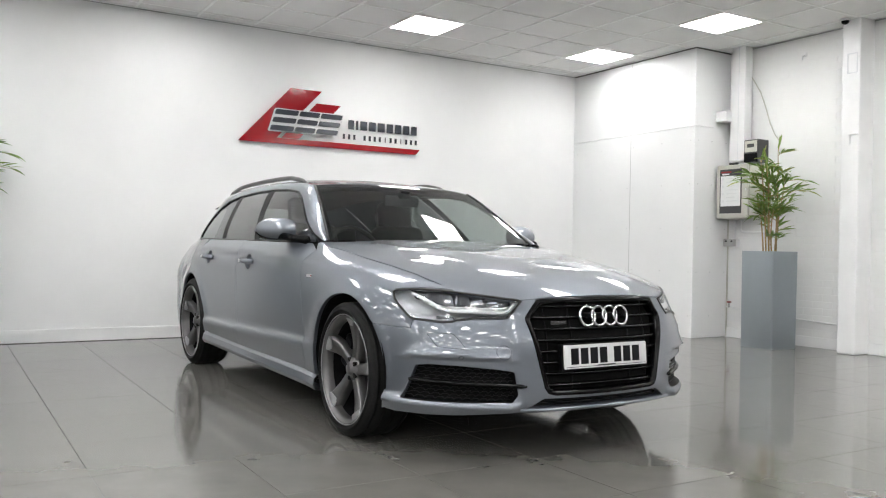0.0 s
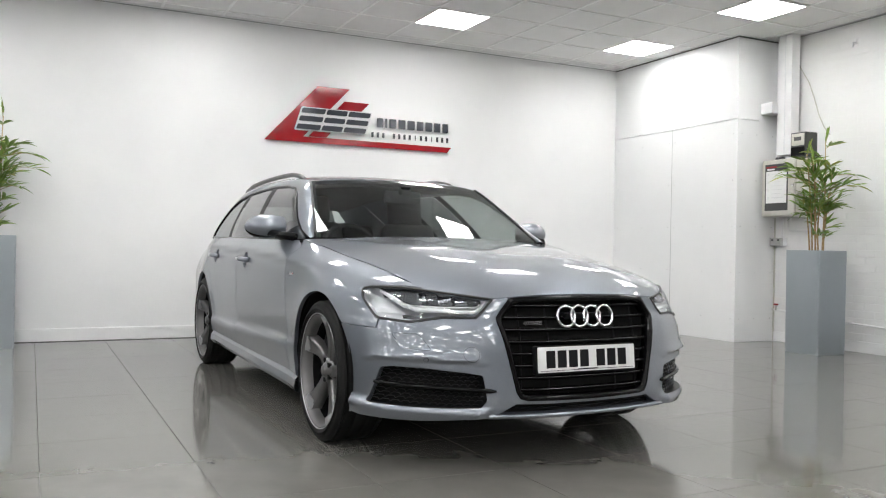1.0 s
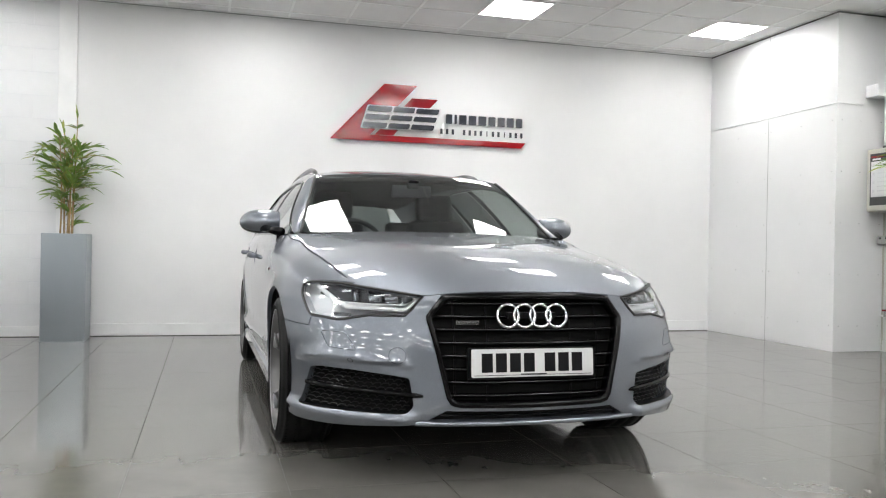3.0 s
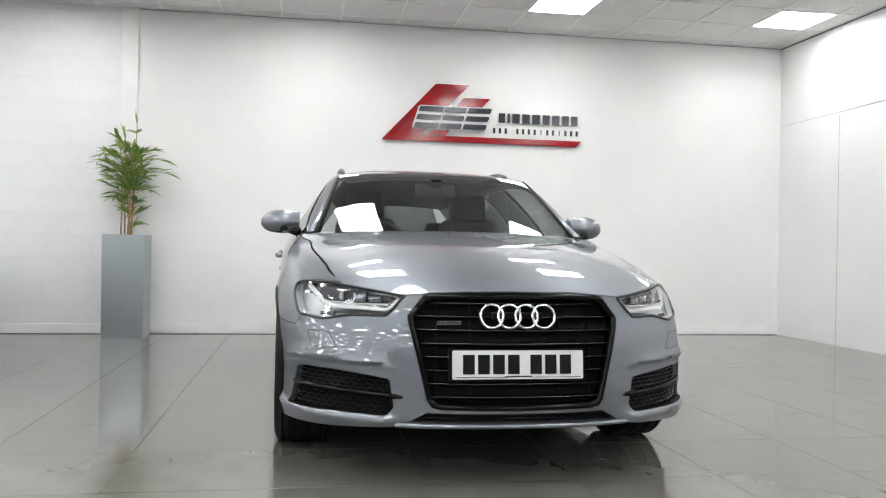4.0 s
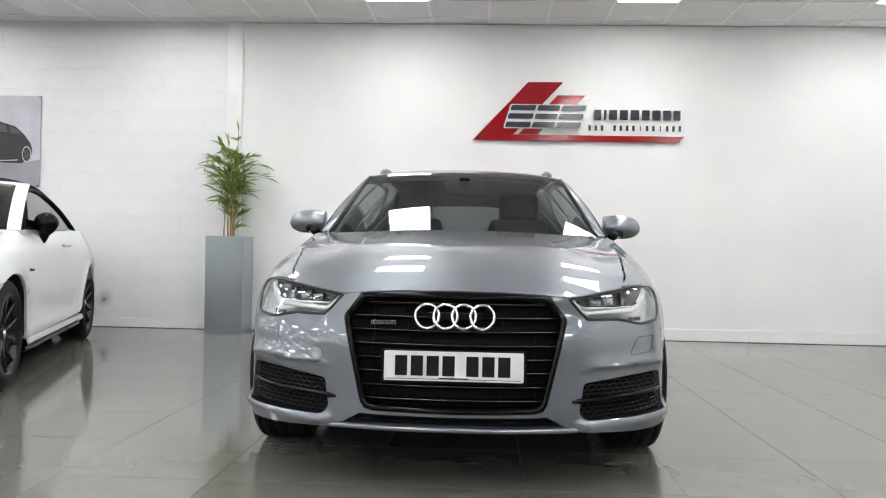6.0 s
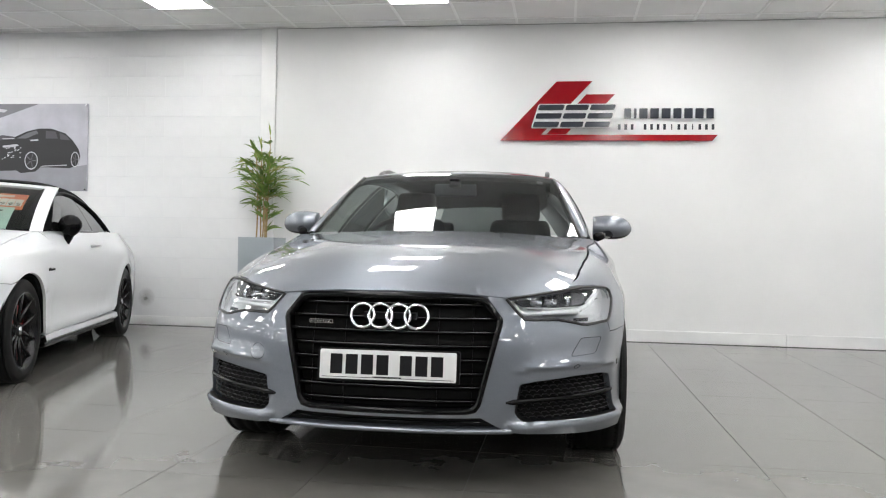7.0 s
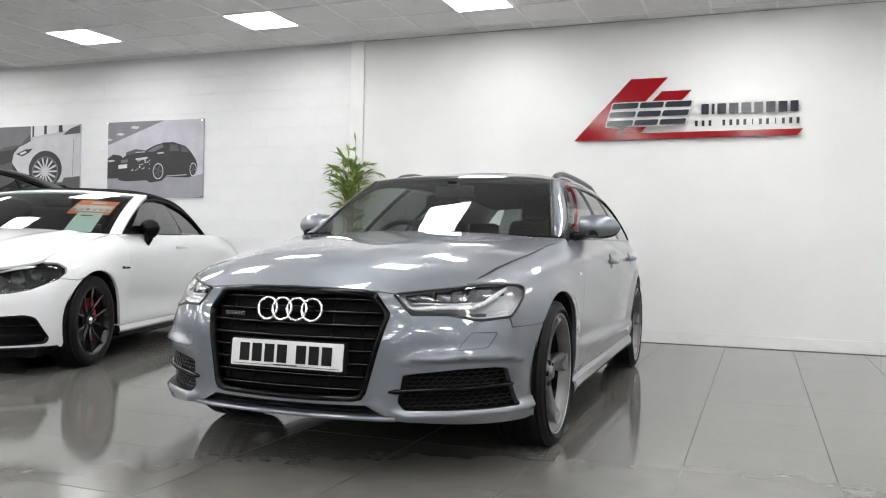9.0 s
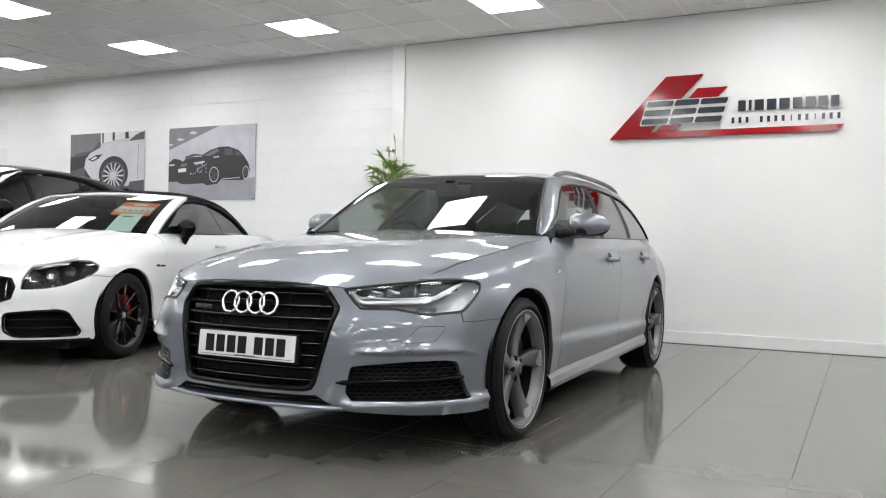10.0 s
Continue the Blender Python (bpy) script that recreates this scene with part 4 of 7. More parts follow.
panel("headlamp_lens", lamp_line, skin, M_LENS, estate, step=0.012, aspect=ASP, thick=0.006, label="clear headlamp cover")
wing = mixed(("s", [(0.342, 0.7835), (0.40, 0.7875), (0.50, 0.7875), (0.558, 0.7815), (0.591, 0.776), (0.602, 0.760), (0.570, 0.724), (0.470, 0.655), (0.450, 0.6435), (0.436, 0.640), (0.433, 0.6045), (0.55, 0.6035), (0.668, 0.6065)]),
             ("s", arch_f[1:]), ("s", [(1.354, 0.264), (1.50, 0.264), (1.503, 0.45), (1.535, 0.70), (1.555, 0.86), (1.50, 0.945), (1.56, 0.9885)]),
             ("s", [(y, z - 0.003) for y, z in SHUT[::-1][1:-1]]))
panel("front_wing", wing, skin, M_PAINT, estate, step=0.02, aspect=ASP, thick=0.02)

# bumper skin with openings for grille and intakes
GRILLE = [(0.0, 0.757), (0.20, 0.755), (0.33, 0.748), (0.36, 0.742), (0.424, 0.664), (0.424, 0.645), (0.352, 0.345), (0.335, 0.318), (0.30, 0.310), (0.0, 0.306)]
FOG = [(0.492, 0.422), (0.56, 0.432), (0.70, 0.445), (0.80, 0.447), (0.838, 0.438), (0.866, 0.283), (0.858, 0.277), (0.70, 0.280), (0.50, 0.284), (0.474, 0.312)]


def fold(p, sz):
    """Bumper sculpture: a sharp brow over the intake and a blade under it."""
    q = creases(p, sz)
    s, z = sz[:, 0], sz[:, 1]
    sc = np.clip((s - 2.2) / 0.5, 0, 1) * np.clip((7.3 - s) / 1.2, 0, 1)
    near = np.clip((s - 2.1) / 2.1, 0, 1)
    near = near * near * (3 - 2 * near)
    zb = np.interp(s, [2.0, 3.0, 4.0, 5.2, 6.2, 7.0], [0.452, 0.482, 0.490, 0.489, 0.470, 0.440])
    brow = np.where(z > zb, np.clip(1 - (z - zb) / 0.065, 0, 1) ** 2, np.exp(-((z - zb) / 0.011) ** 2))
    blade = np.where(z > 0.262, np.exp(-((z - 0.262) / 0.022) ** 2), 1 - 0.6 * np.clip((0.262 - z) / 0.05, 0, 1))
    brow = brow * np.clip((6.4 - s) / 1.3, 0, 1)
    o = 0.026 * near * brow + 0.034 * sc * blade
    c = np.clip(s / 6, 0, 1)
    q[:, 1] -= o * (1 - 0.75 * c ** 3)
    q[:, 0] += o * c ** 2 * 0.8
    return q


def bumper(sz):
    skin.extra = fold
    p = skin(sz)
    skin.extra = creases
    return p


front_arch = arc(AX_F, TYRE, ARCH, 200, 138.8)
bumper_line = mixed(("f", [(0.367, 0.7455), (0.428, 0.7385), (0.476, 0.683), (0.503, 0.656), (0.53, 0.655), (0.63, 0.654), (0.69, 0.642), (0.72, 0.634), (0.745, 0.631), (0.775, 0.634)]),
                    ("s", [(0.427, 0.638), (0.428, 0.600), (0.55, 0.599), (0.668, 0.602)]), ("s", front_arch[::-1]),
                    ("s", [(0.575, 0.215), (0.50, 0.212)]), ("f", [(0.82, 0.215), (0.70, 0.222), (0.56, 0.236), (0.452, 0.243), (0.352, 0.299), (0.30, 0.297), (0.0005, 0.295)]),
                    ("f", [(0.0005, 0.308), (0.29, 0.311), (0.333, 0.318), (0.354, 0.345), (0.426, 0.645), (0.426, 0.664), (0.3665, 0.742)]))
panel("bumper", bumper_line, bumper, M_PAINT, estate, holes=[fr(FOG, 0.012)], step=0.014, aspect=ASP, thick=0.025)


def front_point(x, z, back=0.0):
    p = skin.at_front(abs(x), z)
    return Vector((math.copysign(p[0], x) if x else 0.0, p[1] + back, z))


# small marks on the bumper: washer cover, sensor, tow-eye plug, all as fine grooves
def groove(name, pts, parent, surf, r=0.0016, closed=True, both=True, mat=None):
    """A fine dark joint line laid on a skin."""
    p = surf(pts)
    for s in ((1, -1) if both else (1,)):
        part(name, tube([Vector(q * [s, 1, 1]) for q in p], r, 5, None, closed), mat or M_DARK, parent)


groove("washer_cover_joint", fr([(0.722, 0.588), (0.805, 0.586), (0.778, 0.526), (0.680, 0.520)], 0.012), estate, bumper, 0.0011)
groove("sensor_ring", fr([(0.70 + 0.009 * math.cos(a), 0.482 + 0.009 * math.sin(a)) for a in np.linspace(0, 5.9, 12)]), estate, bumper, 0.001)
ring = skin.front(np.array([(0.536 + 0.031 * math.cos(a), 0.508 + 0.031 * math.sin(a)) for a in np.linspace(0, 6.1, 24)]))
groove("tow_eye_plug_joint", ring * [1, 1], estate, lambda p: bumper(p) * [-1, 1, 1], 0.0009, True, False)

# grille: frame, dark back, double slats, four plain rings, plate
grille = empty("grille")
grille.parent = estate
inner = [(0.0, 0.735), (0.20, 0.733), (0.32, 0.727), (0.345, 0.720), (0.402, 0.655), (0.402, 0.642), (0.334, 0.355), (0.322, 0.338), (0.295, 0.331), (0.0, 0.327)]


def frame_ring(outer, inner_, depth):
    bm = bmesh.new()
    for s in (1, -1):
        pts_o, pts_i = dense(outer, 0.02, False), dense(inner_, 0.02, False)
        n = 90
        def resample(p):
            d = np.concatenate([[0], np.cumsum(np.linalg.norm(np.diff(p, axis=0), axis=1))])
            t = np.linspace(0, d[-1], n)
            return np.stack([np.interp(t, d, p[:, k]) for k in (0, 1)], 1)
        a, b = resample(pts_o), resample(pts_i)
        rows = []
        for (xo, zo), (xi, zi) in zip(a, b):
            po, pi = front_point(xo, zo), front_point(xi, zi)
            ring_ = [po + Vector((0, 0.02, 0)), po + Vector((0, -0.004, 0)), po * 0.6 + pi * 0.4 + Vector((0, -0.009, 0)), pi + Vector((0, -0.004, 0)), pi + Vector((0, depth, 0))]
            rows.append([bm.verts.new((v.x * s, v.y, v.z)) for v in ring_])
        for r0, r1 in zip(rows, rows[1:]):
            for k in range(4):
                bm.faces.new((r0[k], r0[k + 1], r1[k + 1], r1[k]))
    bmesh.ops.remove_doubles(bm, verts=bm.verts, dist=0.0004)
    bmesh.ops.recalc_face_normals(bm, faces=bm.faces)
    return bm


part("grille_frame", frame_ring(GRILLE, inner, 0.06), M_BLACK, grille, "gloss black grille surround", True)


def half_width(z):
    zs = [p[1] for p in inner[::-1] if p[0] > 0.01]
    xs = [p[0] for p in inner[::-1] if p[0] > 0.01]
    return float(np.interp(z, zs, xs))


part("grille_back", grid_bm(16, 10, lambda u, v: front_point((u - 0.5) * 2 * half_width(0.325 + 0.42 * v) * 1.01, 0.325 + 0.42 * v) + Vector((0, 0.055, 0))), M_DARK, grille)
for z in (0.708, 0.657, 0.606, 0.555, 0.504, 0.453, 0.402, 0.351):
    hw = half_width(z) + 0.006
    xs = np.linspace(-hw, hw, 25)
    bm = bmesh.new()
    rows = []
    for x in xs:
        p = front_point(x, z)
        prof = [(0.055, 0.008), (0.026, 0.0075), (0.018, 0.005), (0.017, -0.001), (0.024, -0.005), (0.055, -0.006)]
        rows.append([bm.verts.new((p.x, p.y + a, z + b)) for a, b in prof])
    for r0, r1 in zip(rows, rows[1:]):
        for k in range(5):
            bm.faces.new((r0[k], r0[k + 1], r1[k + 1], r1[k]))
    bmesh.ops.recalc_face_normals(bm, faces=bm.faces)
    part("slat", bm, M_GRILLE, grille)
    # bar of lighter metal standing in for the glint on the slat's top edge
    part("slat_glint", tube([front_point(x, z + 0.0055) + Vector((0, 0.0165, 0)) for x in xs], 0.0024, 6), M_SLATGLINT, grille, "", True)
for x in (-0.31, -0.18, 0.18, 0.31):
    part("mesh_rib", tube([front_point(x, z) + Vector((0, 0.045, 0)) for z in np.linspace(0.33, 0.735, 8)], 0.004, 6), M_SATIN, grille)

emblem = empty("ring_emblem")
emblem.parent = estate
for k in range(4):
    cx = -0.1035 + 0.069 * k
    n = 48
    bm = bmesh.new()
    prof = [(-0.0058, 0.0), (-0.0058, -0.007), (-0.003, -0.0105), (0.003, -0.0105), (0.0058, -0.007), (0.0058, 0.0)]
    rows = []
    for i in range(n):
        a = 2 * math.pi * i / n
        row = []
        for dr, dy in prof:
            r = 0.0445 + dr
            x, z = cx + r * math.cos(a), 0.667 + r * math.sin(a)
            row.append(bm.verts.new((x, 0.056 + 0.15 * x * x + dy + (z - 0.667) * 0.20 - 0.004 - 0.0012 * (k % 2), z)))
        rows.append(row)
    for i in range(n):
        for j in range(5):
            bm.faces.new((rows[i][j], rows[i][j + 1], rows[(i + 1) % n][j + 1], rows[(i + 1) % n][j]))
    bmesh.ops.recalc_face_normals(bm, faces=bm.faces)
    part("ring", bm, M_CHROME, emblem, "", True)
part("mount", box_bm((-0.10, 0.05, 0.655), (0.10, 0.09, 0.679)), M_SATIN, emblem)

badge = empty("grille_badge")
badge.parent = estate
part("badge_frame", plate_bm(rounded([(-0.315, 0.632), (-0.315, 0.6475), (-0.222, 0.6475), (-0.222, 0.632)], 0.003, 3), 0.006, lambda u, v, w: Vector((u, 0.066 - w, v))), M_CHROME, badge)
part("badge_bar", plate_bm(rounded([(-0.312, 0.635), (-0.312, 0.6445), (-0.225, 0.6445), (-0.225, 0.635)], 0.002, 3), 0.002, lambda u, v, w: Vector((u, 0.0595 - w, v))), M_INK, badge)
for k in range(7):
    part("badge_bar", plate_bm([(-0.3085 + 0.0115 * k, 0.637), (-0.3085 + 0.0115 * k, 0.6425), (-0.3005 + 0.0115 * k, 0.6425), (-0.3005 + 0.0115 * k, 0.637)], 0.001, lambda u, v, w: Vector((u, 0.0572 - w, v))), M_CHROME, badge)

plate = empty("number_plate")
plate.parent = estate
PY = 0.030


def on_plate(u, v, w):
    return Vector((u, PY - w + 0.10 * (v - 0.48), v))


part("plate_carrier", plate_bm(rounded([(-0.272, 0.418), (-0.272, 0.541), (0.272, 0.541), (0.272, 0.418)], 0.008, 3), 0.02, lambda u, v, w: on_plate(u, v, w - 0.022)), M_SATIN, plate)
part("plate_face", plate_bm(rounded([(-0.26, 0.428), (-0.26, 0.537), (0.26, 0.537), (0.26, 0.428)], 0.007, 4), 0.006, on_plate, None, 0.001), M_PLATE, plate, "white front plate with plain black bars")
for k, x in enumerate((-0.219, -0.160, -0.101, -0.042, 0.047, 0.106, 0.165)):
    part("plate_bar", plate_bm([(x, 0.447), (x, 0.521), (x + 0.046, 0.521), (x + 0.046, 0.447)], 0.0012, lambda u, v, w: on_plate(u, v, w + 0.006)), M_INK, plate)
part("plate_line", plate_bm([(-0.25, 0.4345), (-0.25, 0.4365), (0.25, 0.4365), (0.25, 0.4345)], 0.0008, lambda u, v, w: on_plate(u, v, w + 0.006)), M_INK, plate)
part("plate_line", plate_bm([(-0.055, 0.437), (-0.055, 0.4405), (0.055, 0.4405), (0.055, 0.437)], 0.0008, lambda u, v, w: on_plate(u, v, w + 0.0062)), M_INK, plate)

# lower intake and splitter lip between the blades
part("lower_intake", grid_bm(24, 3, lambda u, v: front_point((u - 0.5) * (0.72 + 0.12 * (1 - v)), 0.245 + 0.05 * v) + Vector((0, 0.035, 0))), M_DARK, estate)
bm = bmesh.new()
rows = []
for x in np.linspace(-0.47, 0.47, 33):
    p = front_point(x, 0.25)
    rows.append([bm.verts.new((x, p.y + a, b)) for a, b in ((0.10, 0.262), (-0.004, 0.256), (-0.012, 0.250), (-0.012, 0.242), (0.0, 0.236), (0.10, 0.232))])
for r0, r1 in zip(rows, rows[1:]):
    for k in range(5):
        bm.faces.new((r0[k], r0[k + 1], r1[k + 1], r1[k]))
bmesh.ops.recalc_face_normals(bm, faces=bm.faces)
part("splitter_lip", bm, M_PAINT, estate, "", True)
part("intake_slat", tube([front_point(x, 0.278) + Vector((0, 0.02, 0)) for x in np.linspace(-0.37, 0.37, 17)], 0.004, 6), M_BLACK, estate)
part("undertray", box_bm((-0.74, 0.45, 0.18), (0.74, 4.70, 0.235), 0.01), M_DARK, estate)

# side intakes: honeycomb behind a gloss blade
for s in (1, -1):
    intake = empty("side_intake")
    intake.parent = estate
    F = np.array(FOG)

    def fp(x, z, back):
        p = skin.at_front(x, z)
        return Vector((p[0] * s - s * back * 0.35, p[1] + back, z))
    bm = bmesh.new()
    rows = []
    for z in np.linspace(0.27, 0.455, 6):
        rows.append([bm.verts.new(fp(x, z, 0.055)) for x in np.linspace(0.465, 0.872, 12)])
    for r0, r1 in zip(rows, rows[1:]):
        for k in range(11):
            bm.faces.new((r0[k], r0[k + 1], r1[k + 1], r1[k]))
    part("intake_back", bm, M_DARK, intake)
    comb = bmesh.new()
    px, pz = 0.030, 0.0165
    for j in range(12):
        for i in range(15):
            cx, cz = 0.47 + px * (i + 0.5 * (j % 2)), 0.272 + pz * j
            hexa = [(cx - px * 0.36, cz), (cx - px * 0.18, cz + pz * 0.5), (cx + px * 0.34, cz + pz * 0.5), (cx + px * 0.64, cz)]
            if inside(np.array([(cx, cz)]), F)[0]:
                for (xa, za), (xb, zb) in zip(hexa, hexa[1:]):
                    xa, xb = min(xa, 0.868), min(xb, 0.868)
                    tube([fp(xa, za, 0.022), fp(xb, zb, 0.022)], 0.0024, 4, comb)
    tagged(part("honeycomb", comb, M_COMB, intake, "black honeycomb mesh"), kind="stuff")
    part("intake_blade", tube([fp(x, 0.356 + 0.012 * (x - 0.44) / 0.4, -0.012 + 0.022 * min(1, max(0, (x - 0.44) / 0.10))) for x in np.linspace(0.440, 0.85, 16)], [0.004] + [0.0105] * 15, 8), M_BLACK, intake, "", True)
    lip = skin.front(dense(rounded(FOG, 0.012), 0.015))
    a = bumper(lip) * [s, 1, 1]
    c = a.mean(0)
    b = a + (c - a) * 0.035 + [0, 0.045, 0]
    bm = bmesh.new()
    ra, rb = [bm.verts.new(p) for p in a + [0, 0.003, 0]], [bm.verts.new(p) for p in b]
    for i in range(len(a)):
        j = (i + 1) % len(a)
        bm.faces.new((ra[i], ra[j], rb[j], rb[i]))
    part("intake_frame", bm, M_SATIN, intake)

# headlamps: housing, reflector bowls, light guide
for s in (1, -1):
    lamp = empty("headlamp")
    lamp.parent = estate
    base = skin(lamp_line) * [s, 1, 1]
    c = base.mean(0)
    inward = np.array([-0.45 * s, 1.0, 0])
    bm = bmesh.new()
    ra = [bm.verts.new(p + inward * 0.004) for p in base]
    rb = [bm.verts.new(p + (c - p) * 0.05 + inward * 0.06) for p in base]
    for i in range(len(base)):
        j = (i + 1) % len(base)
        bm.faces.new((ra[i], ra[j], rb[j], rb[i]))
    bm.faces.new(rb)
    part("housing", bm, M_LAMPSILVER, lamp)
    part("lamp_seal", tube([Vector(p) for p in base], 0.0060, 6, None, True), M_SEAL, lamp)

    def lp(x, z, back):
        p = skin.at_front(x, z)
        return Vector(p * [s, 1, 1]) + Vector(inward * back)
    # dark module strip along the top with projector boxes
    bm = bmesh.new()
    n = 22
    up = [(x, float(np.interp(x, [0.47, 0.52, 0.62, 0.712, 0.80], [0.733, 0.742, 0.756, 0.768, 0.770]))) for x in np.linspace(0.478, 0.80, n)]
    dn = [(x, float(np.interp(x, [0.478, 0.52, 0.62, 0.72, 0.80], [0.722, 0.700, 0.704, 0.708, 0.735]))) for x in np.linspace(0.478, 0.80, n)]
    rows = [[bm.verts.new(lp(x, z, 0.030)) for x, z in up], [bm.verts.new(lp(x, z, 0.036)) for x, z in dn], [bm.verts.new(lp(x, z - 0.004, 0.016)) for x, z in dn]]
    for r0, r1 in zip(rows, rows[1:]):
        for k in range(n - 1):
            bm.faces.new((r0[k], r0[k + 1], r1[k + 1], r1[k]))
    part("module_shade", bm, M_LAMPGREY, lamp)
    for xa, xb, zt in ((0.530, 0.575, 0.744), (0.585, 0.632, 0.751), (0.668, 0.690, 0.756)):
        bm = grid_bm(8, 6, lambda u, v: lp(xa + (xb - xa) * u, 0.707 + (zt - 0.707) * v, 0.030 - 0.012 * (2 * u - 1) ** 2 + 0.006 * (2 * v - 1) ** 2))
        part("reflector", bm, M_LAMPCHROME, lamp, "", True)
    # light guides: a long lower bar rising to the inner corner, a fin and the outer hockey stick
    for top, low in (([(0.466, 0.728), (0.492, 0.698), (0.515, 0.688), (0.62, 0.694), (0.715, 0.697)], [(0.462, 0.718), (0.490, 0.683), (0.515, 0.673), (0.62, 0.676), (0.715, 0.676)]),
                     ([(0.715, 0.700), (0.745, 0.712), (0.775, 0.742), (0.800, 0.766)], [(0.715, 0.678), (0.750, 0.692), (0.781, 0.722), (0.804, 0.752)]),
                     ([(0.500, 0.7045), (0.62, 0.7015), (0.715, 0.7050)], [(0.500, 0.6985), (0.62, 0.6965), (0.715, 0.6995)])):
        ta, tb = dense(top, 0.012, False), dense(low, 0.012, False)
        n = 24
        ia = [ta[int(round(k * (len(ta) - 1) / n))] for k in range(n + 1)]
        ib = [tb[int(round(k * (len(tb) - 1) / n))] for k in range(n + 1)]
        bm = bmesh.new()
        rows = [[bm.verts.new(lp(*(q * (1 - v) + w * v), d)) for v, d in ((0, 0.030), (0.06, 0.013), (0.5, 0.010), (0.94, 0.013), (1, 0.030))] for q, w in zip(ia, ib)]
        for r0, r1 in zip(rows, rows[1:]):
            for k in range(4):
                bm.faces.new((r0[k], r0[k + 1], r1[k + 1], r1[k]))
        bmesh.ops.recalc_face_normals(bm, faces=bm.faces)
        part("light_guide", bm, M_DRL, lamp, "", True)
    part("lower_trim", grid_bm(10, 3, lambda u, v: lp(0.70 + 0.06 * u, 0.646 + 0.014 * v, 0.022)), M_LAMPGREY, lamp)

# doors, sill, rear quarter
SILL_T = [(1.36, 0.262), (1.50, 0.262), (3.30, 0.285), (3.44, 0.30)]
BELT = 0.990
D1, D2, D3 = 1.508, 2.70, 3.62


def window_base(y):
    return 0.985 + 0.010 * (y - 1.5)


door_f = [(1.510, 0.268), (1.510, 0.45), (1.542, 0.70), (1.562, 0.86), (1.507, 0.947), (1.62, window_base(1.62))] + [(y, window_base(y)) for y in np.linspace(1.75, 2.66, 8)] + [(2.70, 1.0), (2.72, 0.80), (2.715, 0.45), (2.70, 0.281)]
door_r = [(2.708, 0.281), (2.723, 0.45), (2.728, 0.80), (2.709, 1.0)] + [(y, window_base(y)) for y in np.linspace(2.75, 3.55, 7)] + [(3.66, 0.95), (3.66, 0.80), (3.55, 0.66), (3.45, 0.52), (3.43, 0.38), (3.40, 0.297)]
HANDLES = [(2.47, 0.860), (3.40, 0.871)]


def bowl_edge(c, n=28):
    return [(c[0] + 0.060 * math.cos(2 * math.pi * k / n), c[1] - 0.003 + 0.050 * math.sin(2 * math.pi * k / n)) for k in range(n)]


panel("front_door", sd(door_f), skin, M_PAINT, estate, holes=[skin.side(np.array(bowl_edge(HANDLES[0])))], step=0.025, aspect=ASP * 3, thick=0.02)
panel("rear_door", sd(door_r), skin, M_PAINT, estate, holes=[skin.side(np.array(bowl_edge(HANDLES[1])))], step=0.025, aspect=ASP * 3, thick=0.02)
arch_r = arc(AX_R, TYRE, ARCH, 186, 0)
quarter = [(3.405, 0.300), (3.434, 0.38), (3.455, 0.52), (3.555, 0.66), (3.665, 0.80), (3.665, 0.955), (3.60, window_base(3.6))] + [(y, 1.005) for y in np.linspace(3.7, 4.6, 9)] + [(4.66, 0.90), (4.70, 0.60), (4.69, 0.25), (4.30, 0.24)] + arch_r[::-1]
panel("rear_quarter", sd(quarter), skin, M_PAINT, estate, step=0.025, aspect=ASP * 3, thick=0.02)
tail = mixed(("s", [(4.70, 0.25), (4.705, 0.60), (4.665, 0.90), (4.61, 1.0)]))
tail = np.concatenate([tail, [[15.999, 1.0], [15.999, 0.25]]])
panel("tailgate", tail, skin, M_PAINT, estate, step=0.05, aspect=ASP * 2, thick=0.02)


# sill blade
def sill_profile(y):
    p = skin.at_side(y, 0.30)
    z0 = float(np.interp(y, [1.3, 3.5], [0.262, 0.298]))
    return [(p[0] - 0.045, z0 + 0.004), (p[0] - 0.012, z0 - 0.002), (p[0] + 0.004, z0 - 0.022), (p[0] + 0.010, z0 - 0.060), (p[0] - 0.004, z0 - 0.086), (p[0] - 0.10, z0 - 0.092)]


for s in (1, -1):
    bm = bmesh.new()
    rows = []
    for y in np.linspace(1.335, 3.50, 24):
        rows.append([bm.verts.new((x * s, y, z)) for x, z in sill_profile(y)])
    for r0, r1 in zip(rows, rows[1:]):
        for k in range(5):
            bm.faces.new((r0[k], r0[k + 1], r1[k + 1], r1[k]))
    bmesh.ops.recalc_face_normals(bm, faces=bm.faces)
    sill = part("side_sill", bm, M_PAINT, estate)
    # wheel wells: inner arches
    for cy, nm in ((AX_F, "front_wheel_arch"), (AX_R, "rear_wheel_arch")):
        well = grid_bm(26, 5, lambda u, v: Vector((s * (0.905 - 0.38 * v), cy + (ARCH + 0.012) * math.cos(math.radians(-6 + 192 * u)), TYRE + (ARCH + 0.012) * math.sin(math.radians(-6 + 192 * u)))))
        disc = [well.verts.new((s * 0.55, cy + 0.42 * math.cos(2 * math.pi * k / 24), TYRE + max(-0.10, 0.42 * math.sin(2 * math.pi * k / 24)))) for k in range(24)]
        well.faces.new(disc)
        part(nm, well, M_DARK, estate, "black plastic wheel arch liner")
    wheel(estate, 0.935 - 0.1275, AX_F, s, 0.276, TYRE, 0.255, "blade")
    wheel(estate, 0.935 - 0.1275, AX_R, s, 0.276, TYRE, 0.255, "blade")

